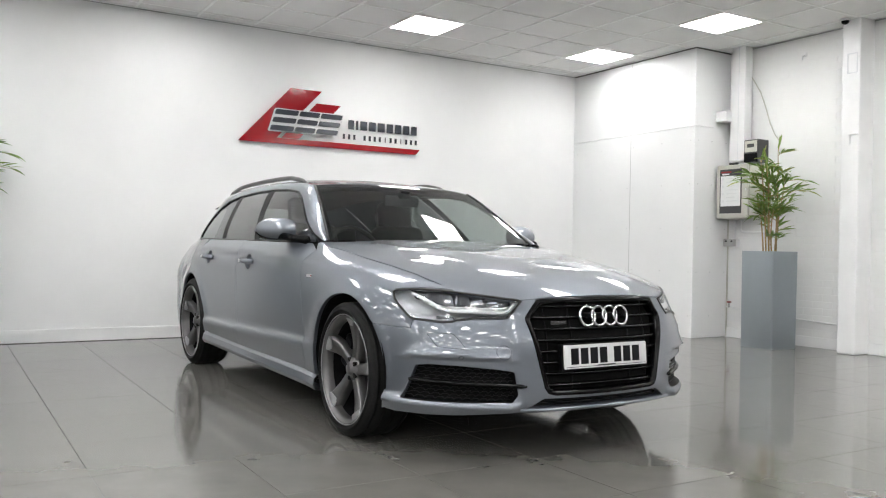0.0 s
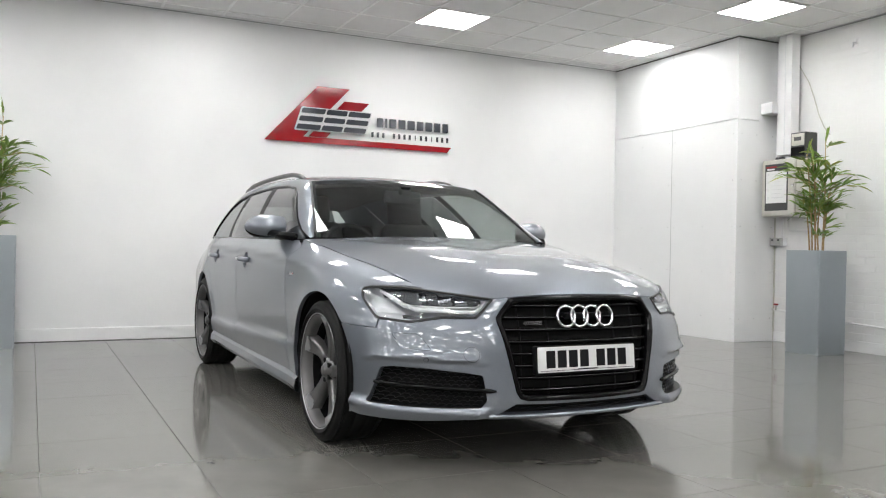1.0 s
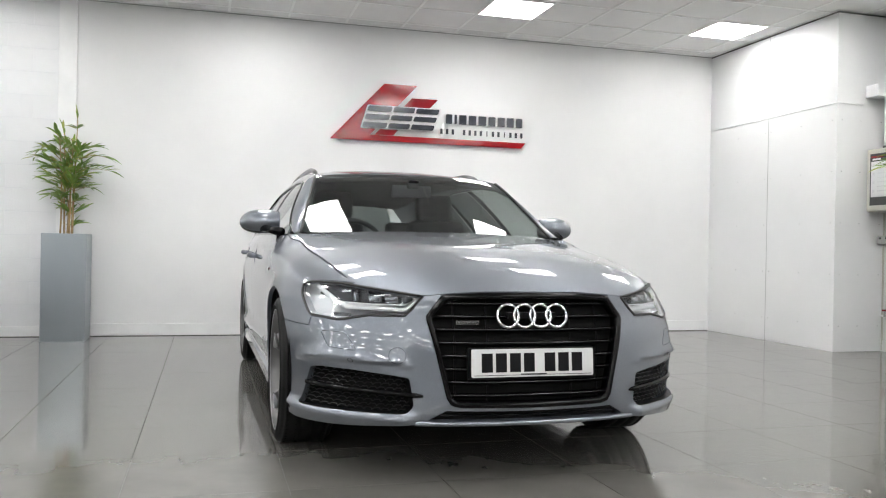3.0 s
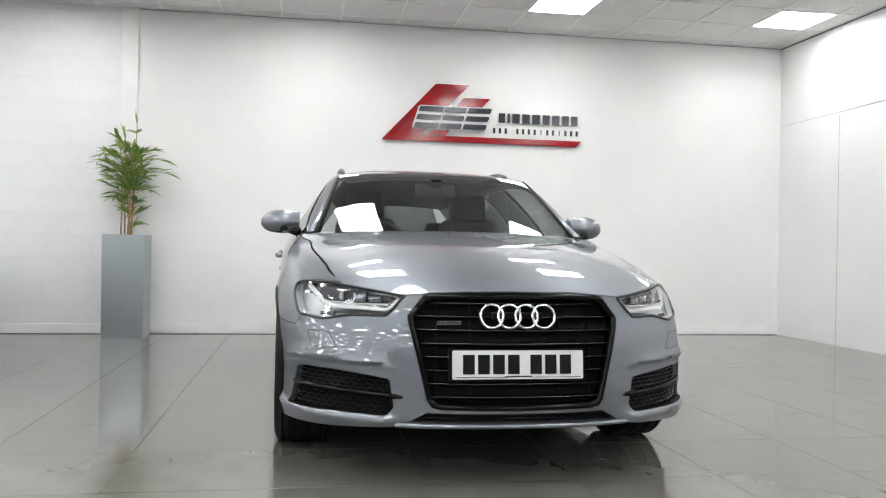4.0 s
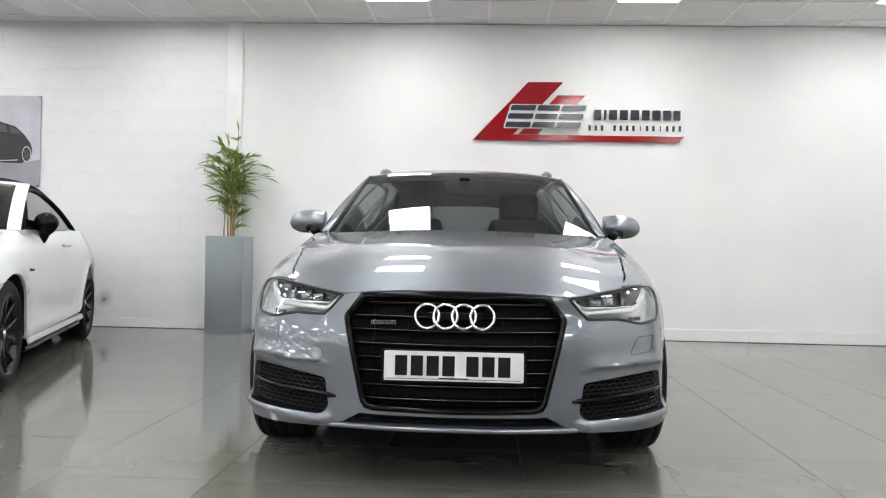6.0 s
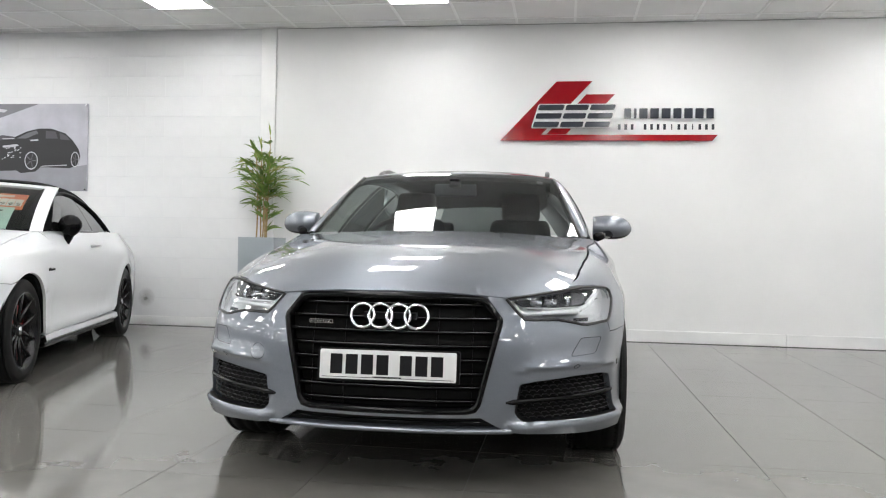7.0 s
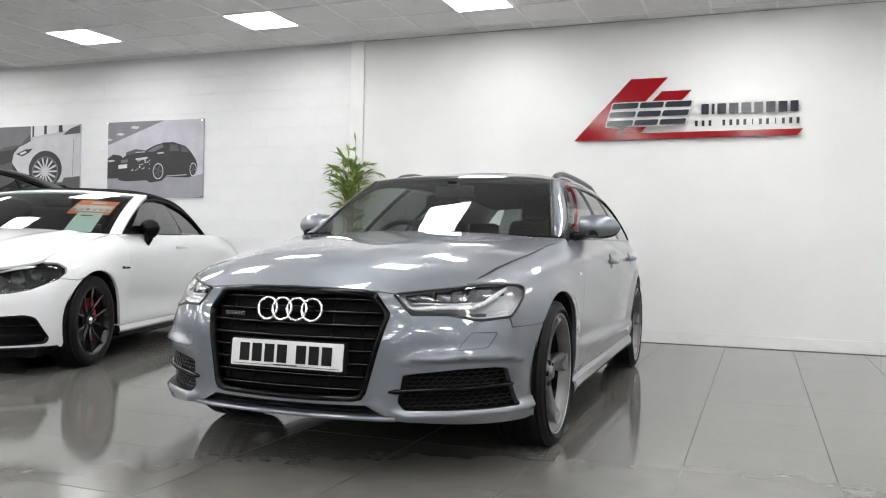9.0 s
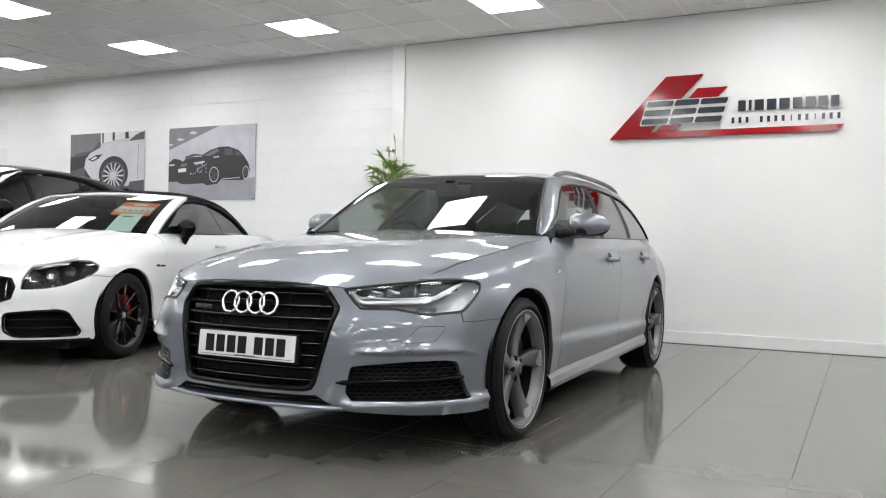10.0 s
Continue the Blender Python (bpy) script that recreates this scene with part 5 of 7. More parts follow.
# ---- glasshouse ----
roof_mid = curve([2.0, 2.3, 2.8, 3.4, 4.0, 4.5, 4.8], [1.372, 1.420, 1.452, 1.452, 1.428, 1.375, 1.32])
roof_half = curve([2.0, 2.3, 2.8, 3.4, 4.0, 4.5, 4.8], [0.592, 0.588, 0.58, 0.572, 0.555, 0.49, 0.42])


def roof(xy):
    x, y = xy[:, 0], xy[:, 1]
    q = np.abs(x) / roof_half(y)
    return np.stack([x, y, roof_mid(y) - 0.022 * q ** 2 - 0.012 * q ** 6], 1)


def screen_top(u):
    return 2.13 + 0.045 * u * u


us = np.linspace(-1, 1, 25)
out = [(0.590 * u, screen_top(u) + 0.006) for u in us] + [(float(roof_half(y)[0]), y) for y in np.linspace(2.3, 4.60, 16)] + [(x, 4.64 - 0.05 * x * x) for x in np.linspace(0.42, -0.42, 9)] + [(-float(roof_half(y)[0]), y) for y in np.linspace(4.60, 2.3, 16)]
panel("roof", out, roof, M_PAINT, estate, step=0.05, both=False, thick=0.02)
part("sunroof_glass", grid_bm(12, 8, lambda u, v: Vector(roof(np.array([[(u - 0.5) * 0.86, 2.50 + 0.75 * v]]))[0]) + Vector((0, 0, 0.003))), M_ROOFGLASS, estate, "black glass sunroof", True)


def screen(uv):
    """Windscreen over u in -1..1 and v in 0..1 from cowl to roof."""
    u, v = uv[:, 0], uv[:, 1]
    a = np.stack([0.752 * u, 1.42 + 0.175 * u * u, 1.014 - 0.010 * u * u], 1)
    y1 = screen_top(u)
    b = np.stack([0.600 * u, y1, roof_mid(y1) - 0.022 * u ** 2 - 0.012 * u ** 6], 1)
    p = a + (b - a) * v[:, None]
    k = 4 * v * (1 - v) * 0.0115 + 0.074 * v ** 5 * (1 - v)
    return p + np.stack([0 * u, -0.45 * k, 0.9 * k], 1)


rect = [(-0.985, 0.0), (0.985, 0.0), (0.985, 0.985), (-0.985, 0.985)]
for ob in panel("windscreen", rect, screen, M_SCREEN, estate, step=0.05, aspect=1.0, both=False, thick=0, label="tinted windscreen"):
    ob.visible_shadow = False
# black ceramic band along the glass edge
for name, poly in (("screen_band", [(-0.985, 0.955), (0.985, 0.955), (0.985, 0.99), (-0.985, 0.99)]), ("screen_band", [(0.955, 0.0), (0.99, 0.0), (0.99, 0.97), (0.955, 0.97)]), ("screen_band", [(-0.99, 0.0), (-0.955, 0.0), (-0.955, 0.97), (-0.99, 0.97)])):
    panel(name, poly, screen, M_BLACK, estate, step=0.05, both=False, thick=0, offset=-0.003)
for s in (1, -1):
    part("screen_gasket", tube([Vector(p * [s, 1, 1]) for p in screen(np.stack([np.full(14, 0.992), np.linspace(0.0, 0.985, 14)], 1))], 0.008, 6), M_SEAL, estate, "black rubber windscreen gasket", True)
part("cowl", grid_bm(20, 3, lambda u, v: Vector(((u - 0.5) * 1.46, 1.42 + 0.15 * (2 * u - 1) ** 2 + 0.09 * v, 0.982 + 0.012 * v))), M_SATIN, estate, "black wiper cowl")

belt_x = curve([1.4, 1.6, 1.9, 2.4, 3.0, 3.4, 3.7, 3.95, 4.2, 4.5, 4.8], [0.772, 0.793, 0.828, 0.862, 0.870, 0.866, 0.860, 0.842, 0.788, 0.705, 0.61])
lean = Cardinal([0.97, 1.06, 1.16, 1.26, 1.34, 1.39, 1.43])
LEAN_IN = np.array([0.010, -0.026, -0.083, -0.150, -0.215, -0.268, -0.315])


def house(yz):
    """Side of the glasshouse over (y, z)."""
    y, z = yz[:, 0], yz[:, 1]
    x = belt_x(y) + lean(np.clip(z, 0.95, 1.43)) @ LEAN_IN
    return np.stack([x, y, z], 1)


DLO_TOP = [(1.56, 0.998), (1.72, 1.050), (1.86, 1.118), (2.02, 1.210), (2.16, 1.285), (2.30, 1.333), (2.50, 1.358), (2.80, 1.370), (3.20, 1.368), (3.50, 1.352), (3.72, 1.318), (3.85, 1.25), (3.92, 1.16), (3.948, 1.06), (3.952, 1.01)]
top_c = np.array(DLO_TOP)
dl = dense(DLO_TOP, 0.05, False)
outer_line = house(dl)
inner_line = []
for y, z in dl:
    if y < 2.30:
        f = (y - 1.56) / (2.30 - 1.56)
        inner_line.append(screen(np.array([[1.0, f]]))[0])
    else:
        yy = 2.18 + (y - 2.30) * (4.25 - 2.18) / (3.952 - 2.30)
        inner_line.append(roof(np.array([[float(roof_half(yy)[0]), yy]]))[0])
inner_line = np.array(inner_line)
strip("roof_frame", inner_line, outer_line, M_PAINT, estate, 0.011, 8)
part("rear_glass", grid_bm(12, 4, lambda u, v: Vector(((2 * u - 1) * (0.40 + 0.12 * v), 4.66 - 0.03 * (2 * u - 1) ** 2 + 0.06 * v, 1.325 - 0.33 * v))), M_PRIVACY, estate, "dark rear window", True)
# tail of the body over the quarter window
tail_low = house(np.array([(y, 1.0) for y in np.linspace(3.952, 4.62, 6)]))
tail_top = np.array([inner_line[-1] + (np.array([0.43, 4.64, 1.335]) - inner_line[-1]) * k / 5 for k in range(6)])
strip("rear_pillar", tail_top, tail_low, M_PAINT, estate, 0.01, 5)

# side glass and its frames
bd = lambda y: window_base(y) + 0.008
zt = lambda y: float(np.interp(y, top_c[:, 0], top_c[:, 1])) - 0.012
glass_f = [(1.66, bd(1.66)), (2.47, bd(2.47)), (2.785, zt(2.785))] + [(y, zt(y)) for y in np.linspace(2.70, 1.69, 14)]
glass_r = [(2.56, bd(2.56)), (3.19, bd(3.19)), (3.45, zt(3.45))] + [(y, zt(y)) for y in np.linspace(3.38, 2.97, 5)] + [(2.90, zt(2.90))]
glass_q = [(3.29, bd(3.29)), (3.935, bd(3.93))] + [(y, zt(y)) for y in np.linspace(3.935, 3.60, 8)] + [(3.53, zt(3.53))]
for g, m, nm in ((glass_f, M_SIDEGLASS, "front_side_glass"), (glass_r, M_PRIVACY, "rear_side_glass"), (glass_q, M_PRIVACY, "quarter_glass")):
    panel(nm, dense(g, 0.04), house, m, estate, step=0.05, thick=0, offset=-0.004, label="tinted side glass" if m is M_PRIVACY else "clear side glass")
for ya, yb, ta, tb in ((2.473, 2.557, 2.788, 2.897), (3.193, 3.287, 3.453, 3.527)):
    panel("door_pillar", dense([(ya, bd(ya)), (yb, bd(yb)), (tb, zt(tb)), (ta, zt(ta))], 0.04), house, M_SATIN, estate, step=0.04, thick=0, offset=-0.002)
panel("mirror_sail", dense([(1.575, bd(1.565) + 0.001), (1.655, bd(1.655)), (1.685, zt(1.69))], 0.03), house, M_BLACK, estate, step=0.03, thick=0, offset=-0.001)
for s in (1, -1):
    pts = house(dense([(p[0], p[1] - 0.006) for p in DLO_TOP], 0.04, False)) * [s, 1, 1]
    part("window_trim", tube([Vector(p) for p in pts], 0.0075, 6), M_BLACK, estate, "gloss black window trim", True)
    pts = house(np.array([(y, window_base(y) + 0.002) for y in np.linspace(1.56, 3.95, 40)])) * [s, 1, 1]
    part("belt_seal", tube([Vector(p) for p in pts], 0.008, 6), M_BLACK, estate, "", True)
    # roof rail
    ys = np.linspace(2.42, 4.12, 26)
    rail = []
    for i, y in enumerate(ys):
        p = roof(np.array([[0.555 - 0.01 * (y - 2.4), y]]))[0]
        up = 0.034 * min(1, 6.0 * min(i, 25 - i) / 25) ** 0.6
        rail.append(Vector((p[0] * s, y, p[2] + up - 0.006)))
    part("roof_rail", tube(rail, [0.012] + [0.016] * 24 + [0.012], 10), M_ALLOY, estate, "grey metal roof rail", True)

# door mirrors
for s in (1, -1):
    mirror = empty("door_mirror")
    mirror.parent = estate

    def mirror_shell(u, v):
        # u along the cap from door to tip, v round it
        a = 2 * math.pi * v
        grow = max(0.03, 1 - (max(0.0, u - 0.42) / 0.585) ** 2.6) ** 0.5 * (0.84 + 0.16 * min(1, u / 0.35))
        grow = 0.03 if u == 0 else grow
        hz, hy = 0.076 * grow, 0.088 * grow
        x = 0.822 + 0.235 * max(u, 1 / 22)
        zc = 1.064 - 0.004 * u
        z = zc + hz * math.sin(a) * (1.0 if math.sin(a) > 0 else 0.85)
        y = 1.94 + 0.02 * u - hy * math.cos(a) * (1.0 if math.cos(a) > 0 else 0.55) + 0.07 * (u - 0.5) ** 2
        return x, y, z
    for nm, mat, lo, hi in (("mirror_cap", M_PAINT, -0.150, 0.555), ("mirror_base", M_BLACK, 0.555, 0.850)):
        bm = bmesh.new()
        n, k = 22, 18
        g = [[bm.verts.new(Vector((lambda q: (q[0] * s, q[1], q[2]))(mirror_shell(i / n, lo + (hi - lo) * j / k)))) for j in range(k + 1)] for i in range(n + 1)]
        for i in range(n):
            for j in range(k):
                bm.faces.new((g[i][j], g[i + 1][j], g[i + 1][j + 1], g[i][j + 1]))
        bmesh.ops.recalc_face_normals(bm, faces=bm.faces)
        part(nm, bm, mat, mirror, "", True)
    bm = bmesh.new()
    tube([(s * 0.845, 1.68, 1.005), (s * 0.88, 1.80, 1.015), (s * 0.93, 1.90, 1.03)], [0.026, 0.022, 0.024], 10, bm)
    part("mirror_foot", bm, M_BLACK, mirror, "", True)
    part("mirror_glass", grid_bm(4, 4, lambda u, v: Vector((s * (0.85 + 0.18 * u), 1.985, 1.018 + 0.092 * v))), M_CHROME, mirror)
    # door handles
    for y, z in HANDLES:
        p = skin.at_side(y, z)
        c = Vector((p[0] * s, y, z))
        h = empty("door_handle")
        h.parent = estate
        part("grip", tube([c + Vector((s * 0.006, -0.102, 0)), c + Vector((s * 0.030, -0.078, 0.002)), c + Vector((s * 0.036, 0, 0.003)), c + Vector((s * 0.030, 0.078, 0.002)), c + Vector((s * 0.006, 0.102, 0))], [0.014, 0.017, 0.0175, 0.017, 0.014], 10), M_PAINT, h, "", True)
        bm = bmesh.new()
        prev = None
        for r, d in ((1.0, 0.001), (0.97, 0.007), (0.85, 0.016), (0.55, 0.024), (0.2, 0.027)):
            row = []
            for py, pz in bowl_edge((y, z)):
                py, pz = y + (py - y) * r, z + (pz - z) * r
                row.append(bm.verts.new((s * (skin.at_side(py, pz)[0] - d), py, pz)))
            if prev:
                for k in range(len(row)):
                    j = (k + 1) % len(row)
                    bm.faces.new((prev[k], prev[j], row[j], row[k]))
            prev = row
        bm.faces.new(prev)
        bmesh.ops.recalc_face_normals(bm, faces=bm.faces)
        part("recess", bm, M_PAINT, h, "", True)
    # wing badge and wing shut lines
    p = skin.at_side(1.43, 0.80)
    part("wing_badge", plate_bm([(1.39, 0.797), (1.39, 0.813), (1.46, 0.813), (1.46, 0.797)], 0.003, lambda u, v, w: Vector((s * (skin.at_side(u, v)[0] + w), u, v))), M_CHROME, estate, "small chrome badge with plain bars")
    part("wing_badge_mark", plate_bm([(1.396, 0.802), (1.396, 0.809), (1.404, 0.809), (1.404, 0.802)], 0.004, lambda u, v, w: Vector((s * (skin.at_side(u, v)[0] + w + 0.0005), u, v))), M_RED, estate)

# ---- cabin ----
part("cabin_floor", box_bm((-0.72, 1.5, 0.25), (0.72, 4.6, 0.32)), M_CLOTH, estate)
bm = grid_bm(20, 8, lambda u, v: Vector(((u - 0.5) * 1.46, 1.52 + 0.62 * v, 0.985 - 0.03 * v + 0.025 * math.exp(-((u - 0.72) / 0.13) ** 2) * v - 0.14 * max(0, v - 0.75) * 4)))
part("dashboard", bm, M_CLOTH, estate, "black soft dashboard", True)
part("cabin_side", box_bm((0.70, 1.55, 0.3), (0.76, 4.15, 0.94)), M_CLOTH, estate)
part("cabin_side", box_bm((-0.76, 1.55, 0.3), (-0.70, 4.15, 0.94)), M_CLOTH, estate)
part("headlining", grid_bm(8, 8, lambda u, v: Vector(((u - 0.5) * 1.08, 2.2 + 2.4 * v, float(roof_mid(2.2 + 2.4 * v)[0]) - 0.05 - 0.03 * (2 * u - 1) ** 2))), M_LINING, estate)


def seat(x, y, w, rear=False):
    t = empty("seat")
    t.parent = estate
    part("cushion", box_bm((x - w / 2, y - 0.45, 0.42), (x + w / 2, y + 0.05, 0.60), 0.05, segments=3), M_LEATHER, t, "", True)
    bm = box_bm((-w / 2, -0.07, 0), (w / 2, 0.07, 0.42 if rear else 0.58), 0.055, segments=3)
    for q in bm.verts:
        q.co.x *= 1 - 0.22 * max(0, (q.co.z - 0.30) / 0.30) * (0 if rear else 1)
    bm.transform(pose(x, y + 0.06, 0.56, -14))
    part("backrest", bm, M_LEATHER, t, "", True)
    for dx in ((0,) if not rear else (-w * 0.28, w * 0.28)):
        bm = box_bm((-0.135, -0.05, 0), (0.135, 0.05, 0.20), 0.048, segments=4)
        bm.transform(pose(x + dx, y + 0.22, (1.12 if not rear else 0.94), -10))
        part("headrest", bm, M_LEATHER, t, "", True)


seat(-0.37, 2.62, 0.50)
seat(0.37, 2.62, 0.50)
seat(0.0, 3.55, 1.25, True)
wheel_s = empty("steering_wheel")
wheel_s.parent = estate
wheel_s.matrix_local = pose(-0.37, 2.02, 0.93, 64, 0, 0)
part("steering_rim", tube([(0.182 * math.cos(a), 0.182 * math.sin(a), 0) for a in np.linspace(0, 2 * math.pi, 33)[:-1]], 0.016, 8, None, True), M_LEATHER, wheel_s, "", True)
part("steering_hub", box_bm((-0.17, -0.03, -0.03), (0.17, 0.05, 0.0), 0.012), M_LEATHER, wheel_s)
rv = empty("rear_view_mirror")
rv.parent = estate
# grey colour stands in for the reflection on the mirror housing
part("mirror_housing", box_bm((-0.13, 2.05, 1.245), (0.13, 2.085, 1.325), 0.014, segments=3), M_LAMPGREY, rv, "", True)
part("mirror_stem", box_bm((-0.035, 2.00, 1.30), (0.035, 2.06, 1.352), 0.012), M_SATIN, rv)
tagged(estate, "grey metallic estate car with black grille and grey alloy wheels", "car")


# ---- the white convertible ----
def nose(y):
    return y * 0.829 if y < 0.965 else 0.80 + (y - 0.965) * 2.84 / 2.912


cab = empty("convertible_car", pose(-0.739, 3.868, 0, 0, 0, 16.8))
cskin = Shell([(z, [(x, nose(y)) for x, y in row]) for z, row in LEVELS])
CF, CR, CT, CA = 0.80, 3.64, 0.335, 0.378


def cab_shape(p, sz):
    """Rounder flanks: a shoulder over the rear wheel, a scooped door and flared arches."""
    y, z = p[:, 1], p[:, 2]
    dx = 0.016 * np.exp(-((y - 3.5) / 0.6) ** 2) * np.exp(-((z - 0.85) / 0.12) ** 2)
    zl = 0.60 - 0.05 * (y - 1.2)
    dx = dx - 0.016 * np.clip((y - 1.1) / 0.3, 0, 1) * np.clip((3.3 - y) / 0.4, 0, 1) * np.exp(-((z - zl + 0.13) / 0.10) ** 2)
    dx = dx + 0.010 * np.clip((y - 1.1) / 0.3, 0, 1) * np.clip((3.3 - y) / 0.4, 0, 1) * np.exp(-((z - 0.30) / 0.05) ** 2)
    for cy in (CF, CR):
        d = np.hypot(y - cy, z - CT)
        dx = dx + 0.012 * np.where(d > CA, np.exp(-((d - CA) / 0.06) ** 2), 1) * (z > 0.25)
    q = p.copy()
    q[:, 0] = p[:, 0] + dx * np.clip(sz[:, 0] - 6, 0, 1)
    return q


cskin.extra = cab_shape


def crun(*runs):
    out = []
    for kind, pts in runs:
        p = dense(pts, 0.02, closed=False)
        out.append(cskin.front(p) if kind == "f" else cskin.side(p))
    return np.concatenate(out)


C_SHUT = [(0.36, 0.785), (0.50, 0.832), (0.70, 0.88), (0.90, 0.918), (1.10, 0.950), (1.28, 0.985)]
C_NOSE = [(0.0, 0.735), (0.2, 0.738), (0.40, 0.742), (0.56, 0.738), (0.66, 0.757), (0.725, 0.776)]
ce_s = cskin(crun(("s", C_SHUT)))
ce_f = cskin(crun(("f", C_NOSE)))
c_edge = np.concatenate([ce_f, ce_s])
c_mid = curve([0.05, 0.15, 0.3, 0.6, 0.9, 1.3], [0.74, 0.80, 0.86, 0.935, 0.985, 1.03])


def c_raw(x, y):
    return c_mid(y) - 0.09 * (np.abs(x) / 0.85) ** 2.5 + 0.008 * np.exp(-((np.abs(x) - 0.32 - 0.12 * y) / 0.05) ** 2)


c_off = c_edge[:, 2] - c_raw(c_edge[:, 0], c_edge[:, 1])


def c_bonnet(xy):
    x, y = np.abs(xy[:, 0]), xy[:, 1]
    d2 = (x[:, None] - c_edge[:, 0]) ** 2 + (y[:, None] - c_edge[:, 1]) ** 2
    w = 1 / (d2 + 1e-4) ** 1.5
    return np.stack([xy[:, 0], y, c_raw(x, y) + (w * c_off).sum(1) / w.sum(1) * np.exp(-d2.min(1) / 0.2 ** 2)], 1)


h = [(p[0] - 0.002, p[1] + 0.002) for p in ce_f[1:]] + [(p[0] - 0.002, p[1]) for p in ce_s] + [(x, 1.20 + 0.10 * (x / 0.75) ** 2) for x in np.linspace(0.70, 0.05, 9)]
panel("bonnet", [(0.0, ce_f[0][1])] + h + [(0.0, 1.20)] + [(-x, y) for x, y in h[::-1]], c_bonnet, M_WHITE, cab, step=0.035, both=False, thick=0.02)
C_LAMP = [(0.505, 0.575), (0.53, 0.66), (0.568, 0.722), (0.66, 0.745), (0.724, 0.760)]
C_LAMP_S = [(0.37, 0.772), (0.45, 0.766), (0.49, 0.735), (0.47, 0.70), (0.41, 0.665)]
C_LAMP_B = [(0.80, 0.625), (0.745, 0.592), (0.65, 0.572), (0.55, 0.565)]
cl = crun(("f", C_LAMP), ("s", C_LAMP_S), ("f", C_LAMP_B))
panel("headlamp_lens", cl, cskin, M_LENS, cab, step=0.02, aspect=ASP, thick=0.005, label="clear headlamp cover")
for s in (1, -1):
    lamp = empty("headlamp")
    lamp.parent = cab
    base = cskin(cl) * [s, 1, 1]
    c = base.mean(0)
    inward = np.array([-0.5 * s, 1.0, 0])
    bm = bmesh.new()
    ra = [bm.verts.new(p + inward * 0.004) for p in base]
    rb = [bm.verts.new(p + (c - p) * 0.04 + inward * 0.05) for p in base]
    for i in range(len(base)):
        bm.faces.new((ra[i], ra[(i + 1) % len(base)], rb[(i + 1) % len(base)], rb[i]))
    bm.faces.new(rb)
    part("housing", bm, M_CLAMP, lamp, "dark lamp housing")
    for u, v, r in ((0.575, 0.64, 0.042), (0.67, 0.665, 0.042), (0.755, 0.69, 0.036), (0.62, 0.60, 0.02), (0.71, 0.62, 0.02), (0.79, 0.66, 0.018)):
        p = cskin.at_front(u, v) * [s, 1, 1] + inward * 0.035
        bm = lathe([(0.0, 0.004), (r * 0.7, 0.0), (r, -0.012), (r * 1.05, -0.012)], 20)
        bm.transform(Matrix.Translation(p) @ pose(0, 0, 0, 0, 0, 30 * s))
        part("projector", bm, M_LAMPGREY, lamp, "", True)
    part("light_guide", tube([Vector(cskin.at_front(u, v) * [s, 1, 1] + inward * 0.012) for u, v in ((0.565, 0.705), (0.65, 0.730), (0.70, 0.742), (0.74, 0.748))], [0.004, 0.009, 0.009, 0.004], 6), M_DRL, lamp, "", True)

C_GR = [(0.0, 0.66), (0.30, 0.655), (0.43, 0.635), (0.462, 0.58), (0.44, 0.50), (0.36, 0.475), (0.0, 0.465)]
C_INT = [(0.40, 0.385), (0.60, 0.405), (0.73, 0.412), (0.775, 0.395), (0.828, 0.255), (0.815, 0.228), (0.70, 0.225), (0.47, 0.225), (0.40, 0.26)]
c_line = crun(("f", [(0.0005, 0.732), (0.2, 0.735), (0.40, 0.739), (0.553, 0.735), (0.53, 0.70), (0.50, 0.63), (0.498, 0.562), (0.55, 0.558), (0.65, 0.565), (0.747, 0.586), (0.803, 0.62)]),
              ("s", [(0.415, 0.659), (0.46, 0.655), (0.55, 0.645)]), ("s", arc(CF, CT, CA, 122, 195)), ("s", [(0.42, 0.19)]), ("f", [(0.83, 0.19), (0.6, 0.19), (0.3, 0.195), (0.0005, 0.195)]),
              ("f", [(0.0005, 0.462), (0.36, 0.472), (0.444, 0.50), (0.466, 0.58), (0.434, 0.638), (0.30, 0.659), (0.0005, 0.664)]))
panel("bumper", c_line, cskin, M_WHITE, cab, holes=[cskin.front(dense(rounded(C_INT, 0.03), 0.02))], step=0.022, aspect=ASP, thick=0.025)
for s in (1, -1):
    bm = bmesh.new()
    rows = [[bm.verts.new(cskin.at_front(x, z) * [s, 1, 1] + [-0.02 * s, 0.06, 0]) for x in np.linspace(0.38, 0.84, 10)] for z in np.linspace(0.20, 0.43, 5)]
    for r0, r1 in zip(rows, rows[1:]):
        for k in range(9):
            bm.faces.new((r0[k], r0[k + 1], r1[k + 1], r1[k]))
    intake = part("side_intake", bm, M_DARK, cab, "black bumper intake")
    for z in (0.285, 0.345):
        part("intake_fin", tube([Vector(cskin.at_front(x, z) * [s, 1, 1] + [0, 0.02, 0]) for x in np.linspace(0.42, 0.80, 10)], 0.008, 6), M_BLACK, intake, "", True)
    a = cskin(cskin.front(dense(rounded(C_INT, 0.03), 0.02))) * [s, 1, 1]
    part("intake_frame", tube([Vector(p) for p in a], 0.010, 6, None, True), M_BLACK, intake, "", True)
    part("splitter", tube([Vector(cskin.at_front(x, 0.19) * [s, 1, 1]) for x in np.linspace(0.0, 0.86, 18)], 0.013, 6), M_BLACK, cab, "black front splitter", True)
part("grille_back", grid_bm(14, 5, lambda u, v: Vector(cskin.at_front(abs(u - 0.5) * 0.92, 0.46 + 0.2 * v) * [1 if u > 0.5 else -1, 1, 1] + [0, 0.05, 0])), M_DARK, cab)
